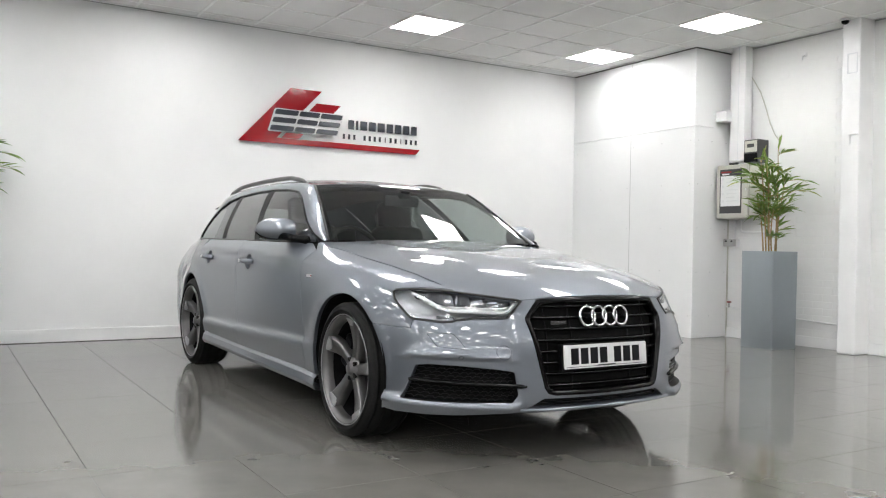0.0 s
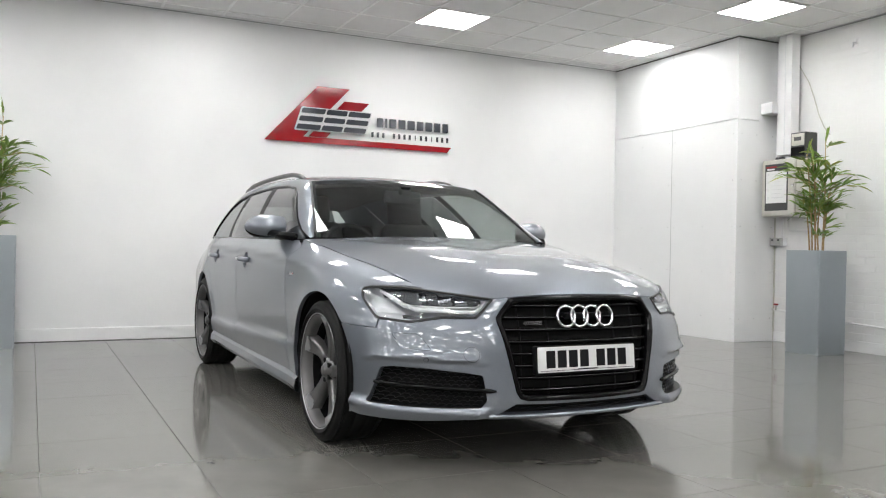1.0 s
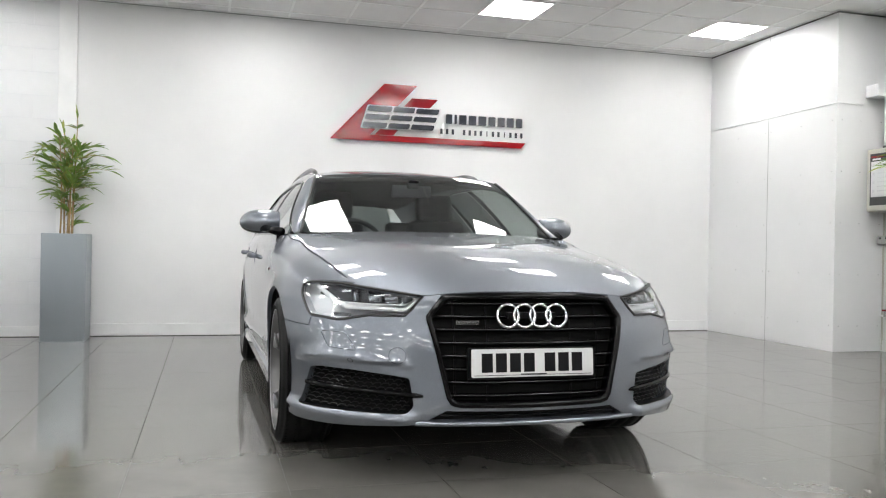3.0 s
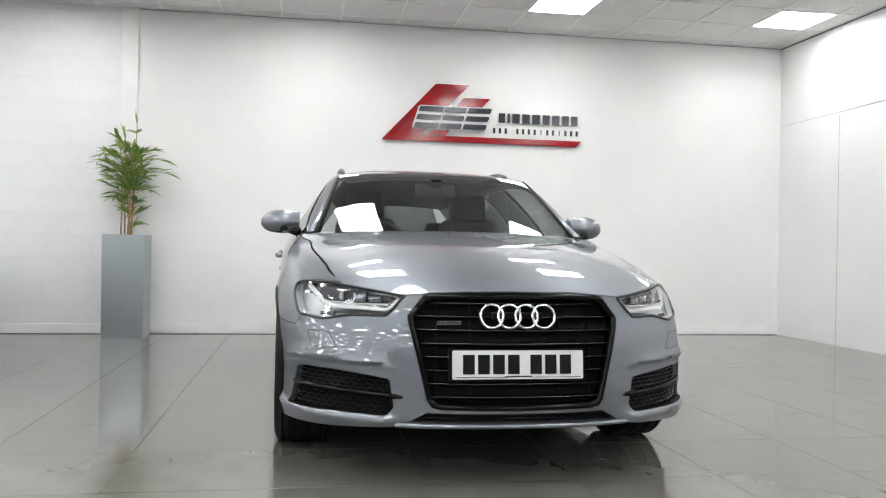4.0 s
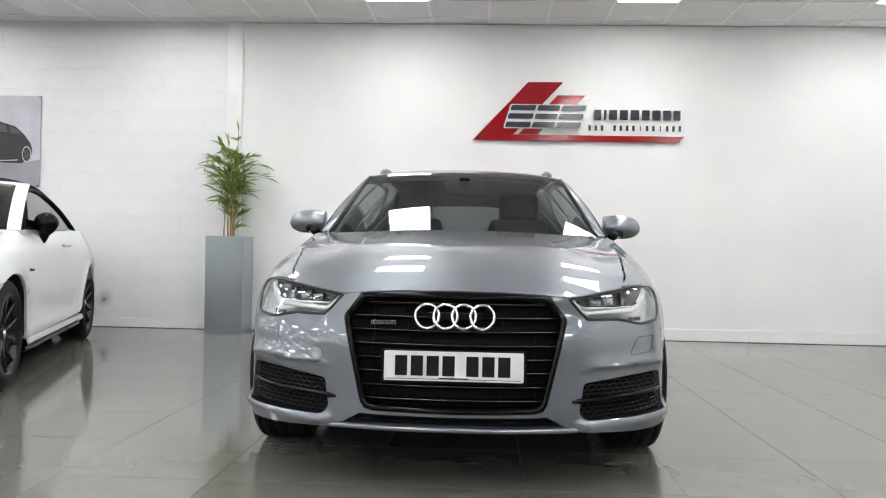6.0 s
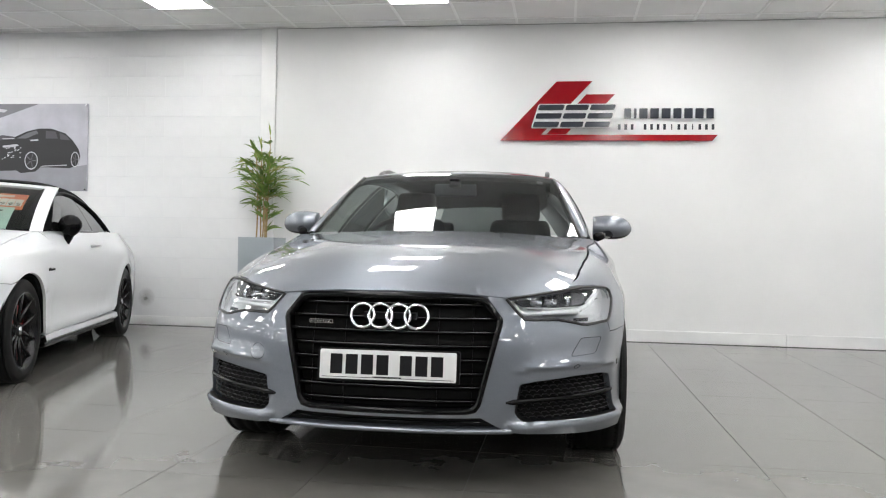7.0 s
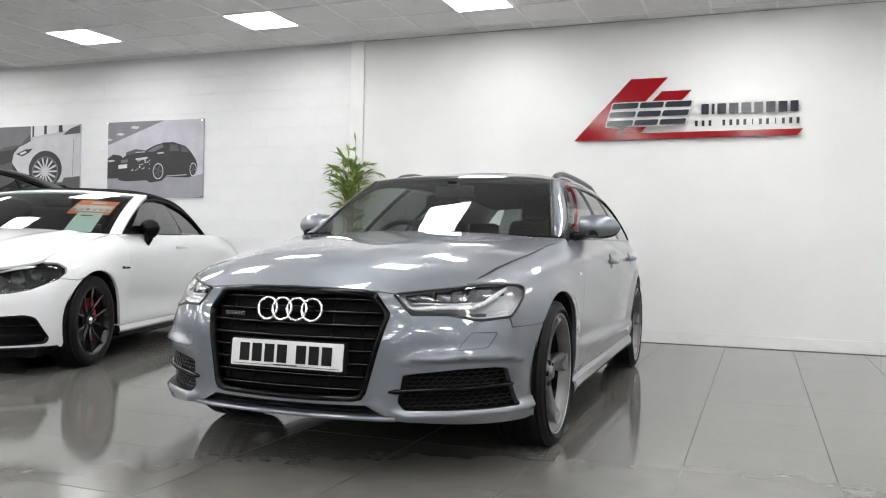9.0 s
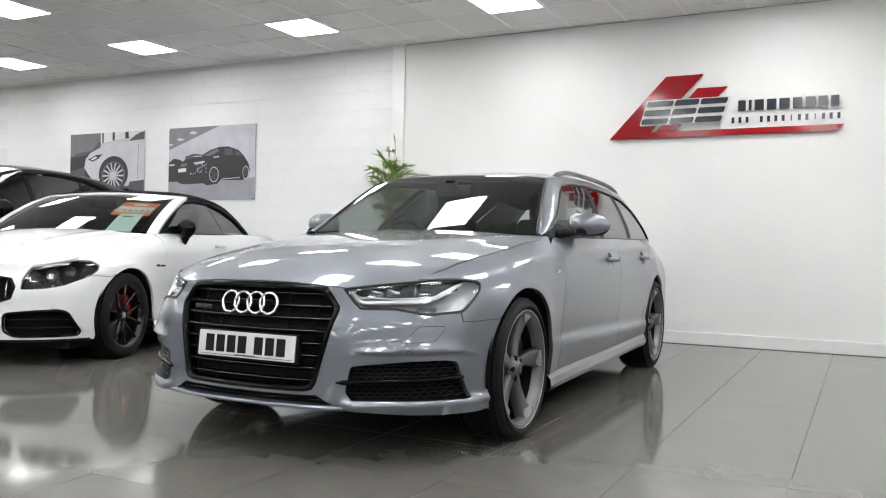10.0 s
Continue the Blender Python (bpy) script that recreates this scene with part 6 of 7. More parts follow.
for k in range(13):
    x = -0.40 + k * 0.8 / 12
    part("grille_bar", tube([Vector(cskin.at_front(abs(x), z) * [1 if x > 0 else -1, 1, 1] + [0, 0.015, 0]) for z in (0.48, 0.56, 0.645)], 0.006, 6), M_CHROME, cab, "chrome upright grille bar", True)
a = np.concatenate([cskin(crun(("f", C_GR))), (cskin(crun(("f", C_GR))) * [-1, 1, 1])[::-1]])
part("grille_frame", tube([Vector(p) for p in a], 0.012, 6, None, True), M_BLACK, cab, "", True)

c_wing = crun(("s", [(0.375, 0.779), (0.455, 0.772), (0.497, 0.738), (0.475, 0.698), (0.42, 0.666), (0.555, 0.651)]), ("s", [p for p in arc(CF, CT, CA, 118, 0)]),
              ("s", [(1.20, 0.27), (1.32, 0.265), (1.33, 0.50), (1.36, 0.80), (1.39, 0.93), (1.33, 0.985), (1.28, 0.982)]), ("s", [(y, z - 0.003) for y, z in C_SHUT[::-1][1:-1]]))
panel("front_wing", c_wing, cskin, M_WHITE, cab, step=0.025, aspect=ASP, thick=0.02)
c_door = [(1.324, 0.265), (1.334, 0.50), (1.364, 0.80), (1.395, 0.93), (1.36, 0.985), (1.5, 0.993), (2.2, 1.0), (2.70, 1.005), (2.76, 0.90), (2.74, 0.60), (2.66, 0.40), (2.62, 0.275)]
panel("door", cskin.side(dense(c_door, 0.03)), cskin, M_WHITE, cab, step=0.035, aspect=ASP * 3, thick=0.02)
c_q = [(2.624, 0.275), (2.664, 0.40), (2.744, 0.60), (2.764, 0.90), (2.704, 1.005), (3.2, 1.01), (3.7, 1.005), (4.2, 0.98), (4.45, 0.92), (4.48, 0.6), (4.46, 0.25), (4.06, 0.24)] + arc(CR, CT, CA, 0, 180) + [(3.20, 0.285)]
panel("rear_quarter", cskin.side(dense(c_q, 0.03)), cskin, M_WHITE, cab, step=0.035, aspect=ASP * 3, thick=0.02)
t2 = crun(("s", [(4.46, 0.25), (4.485, 0.6), (4.455, 0.92), (4.30, 1.0)]))
panel("tail", np.concatenate([t2, [[15.999, 1.0], [15.999, 0.25]]]), cskin, M_WHITE, cab, step=0.06, aspect=ASP * 2, thick=0.02)
part("boot_lid", grid_bm(10, 6, lambda u, v: Vector(((u - 0.5) * 1.62 * (1 - 0.08 * v), 3.45 + 1.12 * v, 1.035 - 0.035 * v * v - 0.05 * (2 * u - 1) ** 4))), M_WHITE, cab, "", True)
for s in (1, -1):
    bm = bmesh.new()
    rows = []
    for y in np.linspace(1.17, 3.27, 20):
        x = cskin.at_side(y, 0.27)[0]
        rows.append([bm.verts.new((a * s, y, b)) for a, b in ((x - 0.04, 0.272), (x + 0.004, 0.262), (x + 0.012, 0.225), (x - 0.01, 0.205))])
    for r0, r1 in zip(rows, rows[1:]):
        for k in range(3):
            bm.faces.new((r0[k], r0[k + 1], r1[k + 1], r1[k]))
    bmesh.ops.recalc_face_normals(bm, faces=bm.faces)
    part("side_sill", bm, M_WHITE, cab)
    part("sill_blade", box_bm((min(s * 0.80, s * 0.915), 1.22, 0.175), (max(s * 0.80, s * 0.915), 3.22, 0.203), 0.006), M_BLACK, cab, "gloss black sill blade")
    for cy, nm in ((CF, "front_wheel_arch"), (CR, "rear_wheel_arch")):
        well = grid_bm(22, 4, lambda u, v: Vector((s * (0.90 - 0.36 * v), cy + (CA + 0.012) * math.cos(math.radians(-20 + 220 * u)), CT + (CA + 0.012) * math.sin(math.radians(-20 + 220 * u)))))
        well.faces.new([well.verts.new((s * 0.55, cy + 0.42 * math.cos(2 * math.pi * k / 20), CT + 0.42 * math.sin(2 * math.pi * k / 20))) for k in range(20)])
        part(nm, well, M_DARK, cab, "black wheel arch liner")
    wheel(cab, 0.80, CF, s, 0.245, CT, 0.25, "thin")
    wheel(cab, 0.80, CR, s, 0.245, CT, 0.26, "thin")
    # black mirror on its foot
    mir = empty("door_mirror")
    mir.parent = cab
    bm = bmesh.new()
    bmesh.ops.create_uvsphere(bm, u_segments=24, v_segments=14, radius=1)
    for v in bm.verts:
        v.co = Vector((v.co.x * 0.088 * (1 - 0.25 * max(0, -v.co.z)), v.co.y * 0.075 * (0.6 if v.co.y > 0 else 1), v.co.z * 0.086))
    bm.transform(Matrix.Translation((s * 0.925, 1.735, 1.040)))
    part("mirror_cap", bm, M_BLACK, mir, "", True)
    part("mirror_foot", tube([(s * 0.845, 1.735, 0.905), (s * 0.895, 1.735, 0.915), (s * 0.910, 1.735, 0.95), (s * 0.920, 1.735, 1.01)], [0.030, 0.032, 0.034, 0.05], 10), M_BLACK, mir, "", True)
    p = cskin.at_side(2.42, 0.885)
    part("door_handle", tube([(s * (p[0] + 0.004), 2.31, 0.883), (s * (p[0] + 0.03), 2.34, 0.885), (s * (p[0] + 0.03), 2.48, 0.887), (s * (p[0] + 0.004), 2.51, 0.887)], 0.013, 8), M_LAMPSILVER, cab, "", True)
    for k, (ya, yb) in enumerate(((1.20, 1.225), (1.232, 1.25), (1.262, 1.272), (1.276, 1.288), (1.292, 1.304), (1.308, 1.322), (1.326, 1.338))):
        part("badge_bar", plate_bm([(ya, 0.712), (ya, 0.727 if k > 1 else 0.732), (yb, 0.727 if k > 1 else 0.732), (yb, 0.712)], 0.003, lambda u, v, w: Vector((s * (cskin.at_side(u, v)[0] + w), u, v))), M_INK, cab)


def c_screen(uv):
    u, v = uv[:, 0], uv[:, 1]
    a = np.stack([0.775 * u, 1.20 + 0.16 * u * u, 1.01 - 0.012 * u * u], 1)
    b = np.stack([0.665 * u, 1.97 + 0.10 * u * u, 1.372 - 0.026 * u * u], 1)
    k = 4 * v * (1 - v) * 0.03
    return a + (b - a) * v[:, None] + np.stack([0 * u, -0.4 * k, 0.9 * k], 1)


for ob in panel("windscreen", [(-0.97, 0.0), (0.97, 0.0), (0.97, 0.94), (-0.97, 0.94)], c_screen, M_SCREEN, cab, step=0.06, both=False, thick=0, label="tinted windscreen"):
    ob.visible_shadow = False
panel("screen_band", [(0.90, 0.0), (0.99, 0.0), (0.99, 0.95), (0.94, 0.95)], c_screen, M_BLACK, cab, step=0.06, thick=0, offset=-0.003)
panel("screen_header", [(-1.04, 0.94), (1.04, 0.94), (1.04, 1.02), (-1.04, 1.02)], c_screen, M_WHITE, cab, step=0.05, both=False, thick=0.02, offset=0.004, label="white windscreen header")
panel("screen_pillar", [(0.975, -0.02), (1.075, -0.02), (1.10, 1.02), (0.975, 1.02)], c_screen, M_WHITE, cab, step=0.05, thick=0.03, offset=0.004, label="white windscreen pillar")
hood_z = curve([1.98, 2.2, 2.5, 2.8, 3.1, 3.4, 3.62], [1.384, 1.412, 1.420, 1.402, 1.34, 1.20, 1.045])
hood_w = curve([1.98, 2.2, 2.5, 2.8, 3.1, 3.4, 3.62], [0.665, 0.64, 0.63, 0.635, 0.65, 0.68, 0.72])


def soft(u, v):
    y = 1.99 + 1.64 * v + 0.09 * (2 * u - 1) ** 2 * (1 - v)
    q = 2 * u - 1
    return Vector((q * float(hood_w(y)[0]), y, float(hood_z(y)[0]) - 0.022 * q * q - 0.03 * q ** 8))


part("headlining", grid_bm(12, 12, lambda u, v: soft(0.04 + 0.92 * u, 0.02 + 0.9 * v) + Vector((0, 0, -0.035))), M_LINING, cab)
soft_top = part("soft_top", grid_bm(24, 26, soft), M_FABRIC, cab, "black fabric folding roof", True)
C_DLO = [(1.42, 0.998), (1.60, 1.085), (1.80, 1.185), (1.98, 1.265), (2.12, 1.305), (2.35, 1.322), (2.60, 1.310), (2.85, 1.255), (3.02, 1.175), (3.15, 1.075), (3.22, 1.012)]
cdl = dense(C_DLO, 0.05, False)


def c_house(yz):
    y, z = yz[:, 0], yz[:, 1]
    return np.stack([0.872 - 0.02 * np.clip(y - 2.4, 0, 1) - 0.42 * (z - 1.0) - 0.50 * (z - 1.0) ** 2 * (z > 1), y, z], 1)


ov = c_house(cdl)
inn = []
for y, z in cdl:
    if y > 2.05:
        yy = 2.08 + (y - 2.05) * (3.58 - 2.08) / (3.22 - 2.05)
        inn.append(np.array(soft(1.0, (yy - 2.08) / 1.55)))
k = len(inn)
strip("soft_top_side", np.array(inn), ov[-k:], M_FABRIC, cab, 0.012, 5, label="black fabric roof side")
for s in (1, -1):
    part("window_seal", tube([Vector(p) for p in (ov[-k:] + [0.006, 0, -0.004]) * [s, 1, 1]], 0.013, 6), M_SATIN, cab, "", True)
    part("belt_seal", tube([Vector(p) for p in c_house(np.array([(y, 1.0) for y in np.linspace(1.40, 3.24, 24)])) * [s, 1, 1]], 0.009, 6), M_BLACK, cab, "", True)
ct = np.array(C_DLO)
zc = lambda y: float(np.interp(y, ct[:, 0], ct[:, 1])) - 0.008
panel("side_glass", dense([(1.50, 1.004), (2.62, 1.004), (2.55, zc(2.55))] + [(y, zc(y)) for y in np.linspace(2.4, 1.52, 9)], 0.05), c_house, M_PRIVACY, cab, step=0.06, thick=0, offset=-0.004, label="tinted side glass")
panel("quarter_glass", dense([(2.645, 1.004), (3.18, 1.004)] + [(y, zc(y)) for y in np.linspace(3.14, 2.58, 8)], 0.05), c_house, M_PRIVACY, cab, step=0.06, thick=0, offset=-0.006, label="tinted quarter glass")
panel("mirror_sail", dense([(1.41, 1.002), (1.495, 1.002), (1.51, zc(1.51))], 0.03), c_house, M_BLACK, cab, step=0.04, thick=0, offset=-0.002)
part("dashboard", grid_bm(10, 6, lambda u, v: Vector(((u - 0.5) * 1.4, 1.32 + 0.6 * v, 0.985 - 0.02 * v - 0.5 * max(0, v - 0.8)))), M_CLOTH, cab, "black dashboard", True)
part("cabin_tub", box_bm((-0.72, 1.4, 0.3), (0.72, 3.3, 0.55), 0.03), M_CLOTH, cab)
part("cabin_back", box_bm((-0.66, 3.0, 0.5), (0.66, 3.15, 1.10), 0.03), M_CLOTH, cab)
part("undertray", box_bm((-0.78, 0.25, 0.13), (0.78, 4.4, 0.20)), M_DARK, cab)
for x in (-0.36, 0.36):
    bm = box_bm((-0.25, -0.07, 0), (0.25, 0.07, 0.78), 0.06, segments=3)
    bm.transform(pose(x, 2.42, 0.48, -12))
    part("seat", bm, M_LEATHER, cab, "black leather sports seat", True)
part("rear_view_mirror", box_bm((-0.12, 1.93, 1.235), (0.12, 1.955, 1.30), 0.01), M_SATIN, cab)
tagged(cab, "white convertible with black fabric roof and black wheels", "car")

# price card behind the white car's windscreen
M_ORANGE = material("orange_card", (0.75, 0.13, 0.02), 0.5)
M_MINT = vary(material("pale_green_paper", (0.50, 0.66, 0.58), 0.6), (0.52, 0.68, 0.60), (0.47, 0.62, 0.55), 6.0)
M_CARD = material("white_card", (0.75, 0.75, 0.72), 0.5)
card = empty("price_card", cab.matrix_world.copy())


def on_screen(u, v, back):
    a = c_screen(np.array([[u + 0.03, v - 0.035]]))[0]
    return Vector(a) + Vector((0, 0.03 + back, -0.03))


def card_sheet(name, u0, u1, v0, v1, back, mat, label="", skew=0.0):
    bm = grid_bm(8, 4, lambda a, b: on_screen(u0 + (u1 - u0) * a + skew * b, v0 + (v1 - v0) * b, back))
    bmesh.ops.recalc_face_normals(bm, faces=bm.faces)
    r = bmesh.ops.solidify(bm, geom=bm.faces[:], thickness=0.0015)
    return part(name, bm, mat, card, label)


card_sheet("card", 0.34, 0.80, 0.46, 0.84, 0.0, M_ORANGE, "orange price card")
for k in range(6):
    card_sheet("figure_panel", 0.355 + 0.072 * k, 0.355 + 0.072 * k + 0.066, 0.535, 0.70, -0.004, M_CARD)
card_sheet("name_bar", 0.50, 0.67, 0.745, 0.80, -0.004, M_CARD)
card_sheet("paper", 0.47, 0.74, 0.10, 0.50, -0.008, M_MINT, "pale green paper note")
card_sheet("paper_line", 0.52, 0.65, 0.42, 0.44, -0.012, M_INK)
p0, pu, pv = on_screen(0.357, 0.545, -0.008), on_screen(0.785, 0.545, -0.008), on_screen(0.357, 0.69, -0.008)
for k, ch in enumerate("\u00a349995"):
    fc = bpy.data.curves.new("figure", "FONT")
    fc.body, fc.size, fc.extrude = ch, 0.075, 0.0004
    fc.materials.append(M_INK)
    o = new("figure", fc)
    ux, uy = (pu - p0).normalized(), (pv - p0).normalized()
    uz = ux.cross(uy).normalized()
    q = p0 + (pu - p0) * (k / 6.0) + ux * 0.008 + uz * 0.002
    o.parent = card
    o.matrix_local = Matrix(((ux.x, uy.x, uz.x, q.x), (ux.y, uy.y, uz.y, q.y), (ux.z, uy.z, uz.z, q.z), (0, 0, 0, 1)))
tagged(card, "orange price card with a pale green note in the windscreen", "price card")


# ---- the black sport utility car behind the convertible ----
suv = empty("suv_car", cab.matrix_world @ pose(-2.10, 0.25, 0) @ Matrix.Diagonal((1, 1, 1.04, 1)))
sskin = Shell([(z * 1.13, [(x * 1.01, nose(y)) for x, y in row]) for z, row in LEVELS])


def srun(pts):
    return sskin.side(dense(pts, 0.04))


SF, SR, ST, SA = 0.80, 3.64, 0.36, 0.41
panel("front_wing", srun([(0.55, 0.30), (0.42, 0.70), (0.55, 0.90), (0.90, 1.02), (1.28, 1.10), (1.36, 1.06), (1.36, 0.30), (1.22, 0.30)] + arc(SF, ST, SA, 0, 180)), sskin, M_DARKPAINT, suv, step=0.05, aspect=ASP, thick=0.02)
panel("front_door", srun([(1.365, 0.30), (1.365, 1.06), (1.42, 1.10), (2.40, 1.12), (2.40, 0.31)]), sskin, M_DARKPAINT, suv, step=0.06, aspect=ASP * 3, thick=0.02)
panel("rear_door", srun([(2.405, 0.31), (2.405, 1.12), (3.30, 1.13), (3.22, 0.60), (3.16, 0.32)]), sskin, M_DARKPAINT, suv, step=0.06, aspect=ASP * 3, thick=0.02)
panel("rear_quarter", srun([(3.165, 0.32), (3.225, 0.60), (3.305, 1.13), (4.30, 1.12), (4.48, 0.95), (4.45, 0.32), (4.10, 0.30)] + arc(SR, ST, SA, 0, 180)), sskin, M_DARKPAINT, suv, step=0.06, aspect=ASP * 3, thick=0.02)
part("nose", grid_bm(20, 8, lambda u, v: Vector(sskin(np.array([[abs(2 * u - 1) * 6.3, 0.26 + 0.62 * v]]))[0] * [1 if u > 0.5 else -1, 1, 1])), M_DARKPAINT, suv, "", True)
part("bonnet", grid_bm(14, 10, lambda u, v: Vector(((2 * u - 1) * (0.60 + 0.20 * v), 0.12 + 1.18 * v + 0.42 * (1 - v) * (2 * u - 1) ** 2, 0.88 + 0.26 * math.sin(v * 1.4) - 0.07 * (2 * u - 1) ** 2))), M_DARKPAINT, suv, "", True)
part("tailgate", grid_bm(14, 6, lambda u, v: Vector((0.86 * (2 * u - 1) * (1 - 0.2 * v), 4.52 + 0.12 * (1 - abs(2 * u - 1) ** 3) - 0.12 * v, 0.3 + 0.85 * v))), M_DARKPAINT, suv, "", True)
s_mid = curve([1.95, 2.3, 2.8, 3.4, 4.0, 4.55], [1.56, 1.635, 1.675, 1.672, 1.63, 1.56])
part("roof", grid_bm(16, 20, lambda u, v: Vector(((2 * u - 1) * 0.62, 1.95 + 2.6 * v, float(s_mid(1.95 + 2.6 * v)[0]) - 0.03 * (2 * u - 1) ** 2 - 0.02 * (2 * u - 1) ** 8))), M_DARKPAINT, suv, "", True)
bm = grid_bm(16, 6, lambda u, v: Vector(((2 * u - 1) * 0.62, 4.50 + 0.27 * v - 0.05 * (2 * u - 1) ** 4, 1.575 - 0.012 * v - 0.03 * (2 * u - 1) ** 2)))
bmesh.ops.recalc_face_normals(bm, faces=bm.faces)
bmesh.ops.solidify(bm, geom=bm.faces[:], thickness=0.03)
part("roof_spoiler", bm, M_DARKPAINT, suv, "", True)
S_DLO = [(1.45, 1.125), (1.70, 1.28), (1.95, 1.42), (2.20, 1.52), (2.50, 1.565), (3.00, 1.575), (3.50, 1.545), (3.90, 1.47), (4.20, 1.36), (4.40, 1.20)]
sdl = dense(S_DLO, 0.06, False)


def s_house(yz):
    y, z = yz[:, 0], yz[:, 1]
    return np.stack([0.885 - 0.03 * np.clip(y - 2.6, 0, 2) - 0.30 * (z - 1.1) - 0.35 * (z - 1.1) ** 2, y, z], 1)


edge_in = []
for y, z in sdl:
    if y < 2.2:
        f = (y - 1.45) / 0.75
        edge_in.append((0.80 - 0.18 * f, 1.36 + 0.62 * f, 1.12 + 0.43 * f))
    else:
        yy = 2.0 + (y - 2.2) * 2.5 / 2.2
        edge_in.append((0.62, yy, float(s_mid(yy)[0]) - 0.05))
strip("roof_frame", np.array(edge_in), s_house(sdl), M_DARKPAINT, suv, 0.015, 5)
part("windscreen", grid_bm(14, 8, lambda u, v: Vector(((2 * u - 1) * (0.80 - 0.18 * v), 1.22 + 0.14 * (2 * u - 1) ** 2 + v * 0.70, 1.13 + 0.43 * v + 0.02 * math.sin(math.pi * v)))), M_SUVGLASS, suv, "dark windscreen", True)
part("rear_glass", grid_bm(10, 4, lambda u, v: Vector(((2 * u - 1) * (0.62 + 0.1 * v), 4.52 + 0.02 * v, 1.55 - 0.40 * v))), M_SUVGLASS, suv)
st = np.array(S_DLO)
zs_ = lambda y: float(np.interp(y, st[:, 0], st[:, 1])) - 0.012
for a, b, nm in ((1.52, 2.36, "front_side_glass"), (2.44, 3.38, "rear_side_glass"), (3.45, 4.34, "quarter_glass")):
    panel(nm, dense([(a, 1.13), (b, 1.13)] + [(y, zs_(y)) for y in np.linspace(b, a, 9)], 0.06), s_house, M_SUVGLASS, suv, step=0.07, thick=0, offset=-0.004, label="dark side glass")
for a, b in ((2.365, 2.435), (3.385, 3.445)):
    panel("door_pillar", dense([(a, 1.13), (b, 1.13), (b, zs_(b)), (a, zs_(a))], 0.06), s_house, M_BLACK, suv, step=0.06, thick=0)
for s in (1, -1):
    part("belt_seal", tube([Vector(p) for p in s_house(np.array([(y, 1.125) for y in np.linspace(1.45, 4.38, 24)])) * [s, 1, 1]], 0.009, 6), M_CHROME, suv, "", True)
    part("door_mirror", (lambda b: (bmesh.ops.create_uvsphere(b, u_segments=20, v_segments=12, radius=1), b.transform(Matrix.Translation((s * 0.98, 1.72, 1.17)) @ Matrix.Diagonal((0.11, 0.07, 0.085, 1))), b)[2])(bmesh.new()), M_BLACK, suv, "", True)
    wheel(suv, 0.80, SF, s, 0.245, ST, 0.25, "thin")
    wheel(suv, 0.80, SR, s, 0.245, ST, 0.25, "thin")
    part("side_sill", box_bm((min(s * 0.75, s * 0.90), 1.2, 0.22), (max(s * 0.75, s * 0.90), 3.24, 0.31), 0.02), M_SATIN, suv)
part("cabin_tub", box_bm((-0.78, 1.0, 0.25), (0.78, 4.4, 0.95), 0.03), M_CLOTH, suv)
tagged(suv, "black sport utility car with dark glass and roof spoiler", "car")


# ---- posters on the block wall: photographs drawn as flat shapes ----
M_P = {k: vary(material("poster_" + k, v, 0.35), v, tuple(c * 0.8 for c in v), 4.0, detail=5) for k, v in {
    "sky": (0.50, 0.50, 0.56), "floor": (0.30, 0.30, 0.335), "roof": (0.20, 0.20, 0.22), "black": (0.022, 0.022, 0.025), "dark": (0.075, 0.075, 0.085), "mid": (0.14, 0.14, 0.155), "pale": (0.55, 0.55, 0.59), "white": (0.68, 0.68, 0.70)}.items()}


def poster(x0, x1, z0, z1, shapes, label):
    t = empty("poster", pose(x0, 8.675, z0))
    w, h = x1 - x0, z1 - z0
    part("board", box_bm((0, 0, 0), (w, 0.018, h), 0.002), M_P["sky"], t)
    for k, (mat, pts) in enumerate(shapes):
        y = -0.0004 * (k + 1)
        bm = bmesh.new()
        f = bm.faces.new([bm.verts.new((u * w, y, v * h)) for u, v in pts])
        bmesh.ops.recalc_face_normals(bm, faces=[f])
        if f.normal.y > 0:
            f.normal_flip()
        bmesh.ops.triangulate(bm, faces=bm.faces[:])
        part("picture_shape", bm, M_P[mat], t)
    for u in (0.015, w - 0.015):
        for v in (0.015, h - 0.015):
            part("corner_fixing", cyl_bm((u, 0.0, v), (u, -0.02, v), 0.008, n=12), M_CHROME, t)
    return tagged(t, label, "poster", "car posters")


def ring_pts(cx, cy, rx, ry, n=20):
    return [(cx + rx * math.cos(2 * math.pi * k / n), cy + ry * math.sin(2 * math.pi * k / n)) for k in range(n)]


def spokes(cx, cy, rx, ry, n, mat):
    out = []
    for k in range(n):
        a = 2 * math.pi * k / n
        out.append((mat, [(cx + rx * math.cos(a + d) * r, cy + ry * math.sin(a + d) * r) for r, d in ((0.15, -0.4), (0.95, -0.07), (0.95, 0.07), (0.15, 0.4))]))
    return out


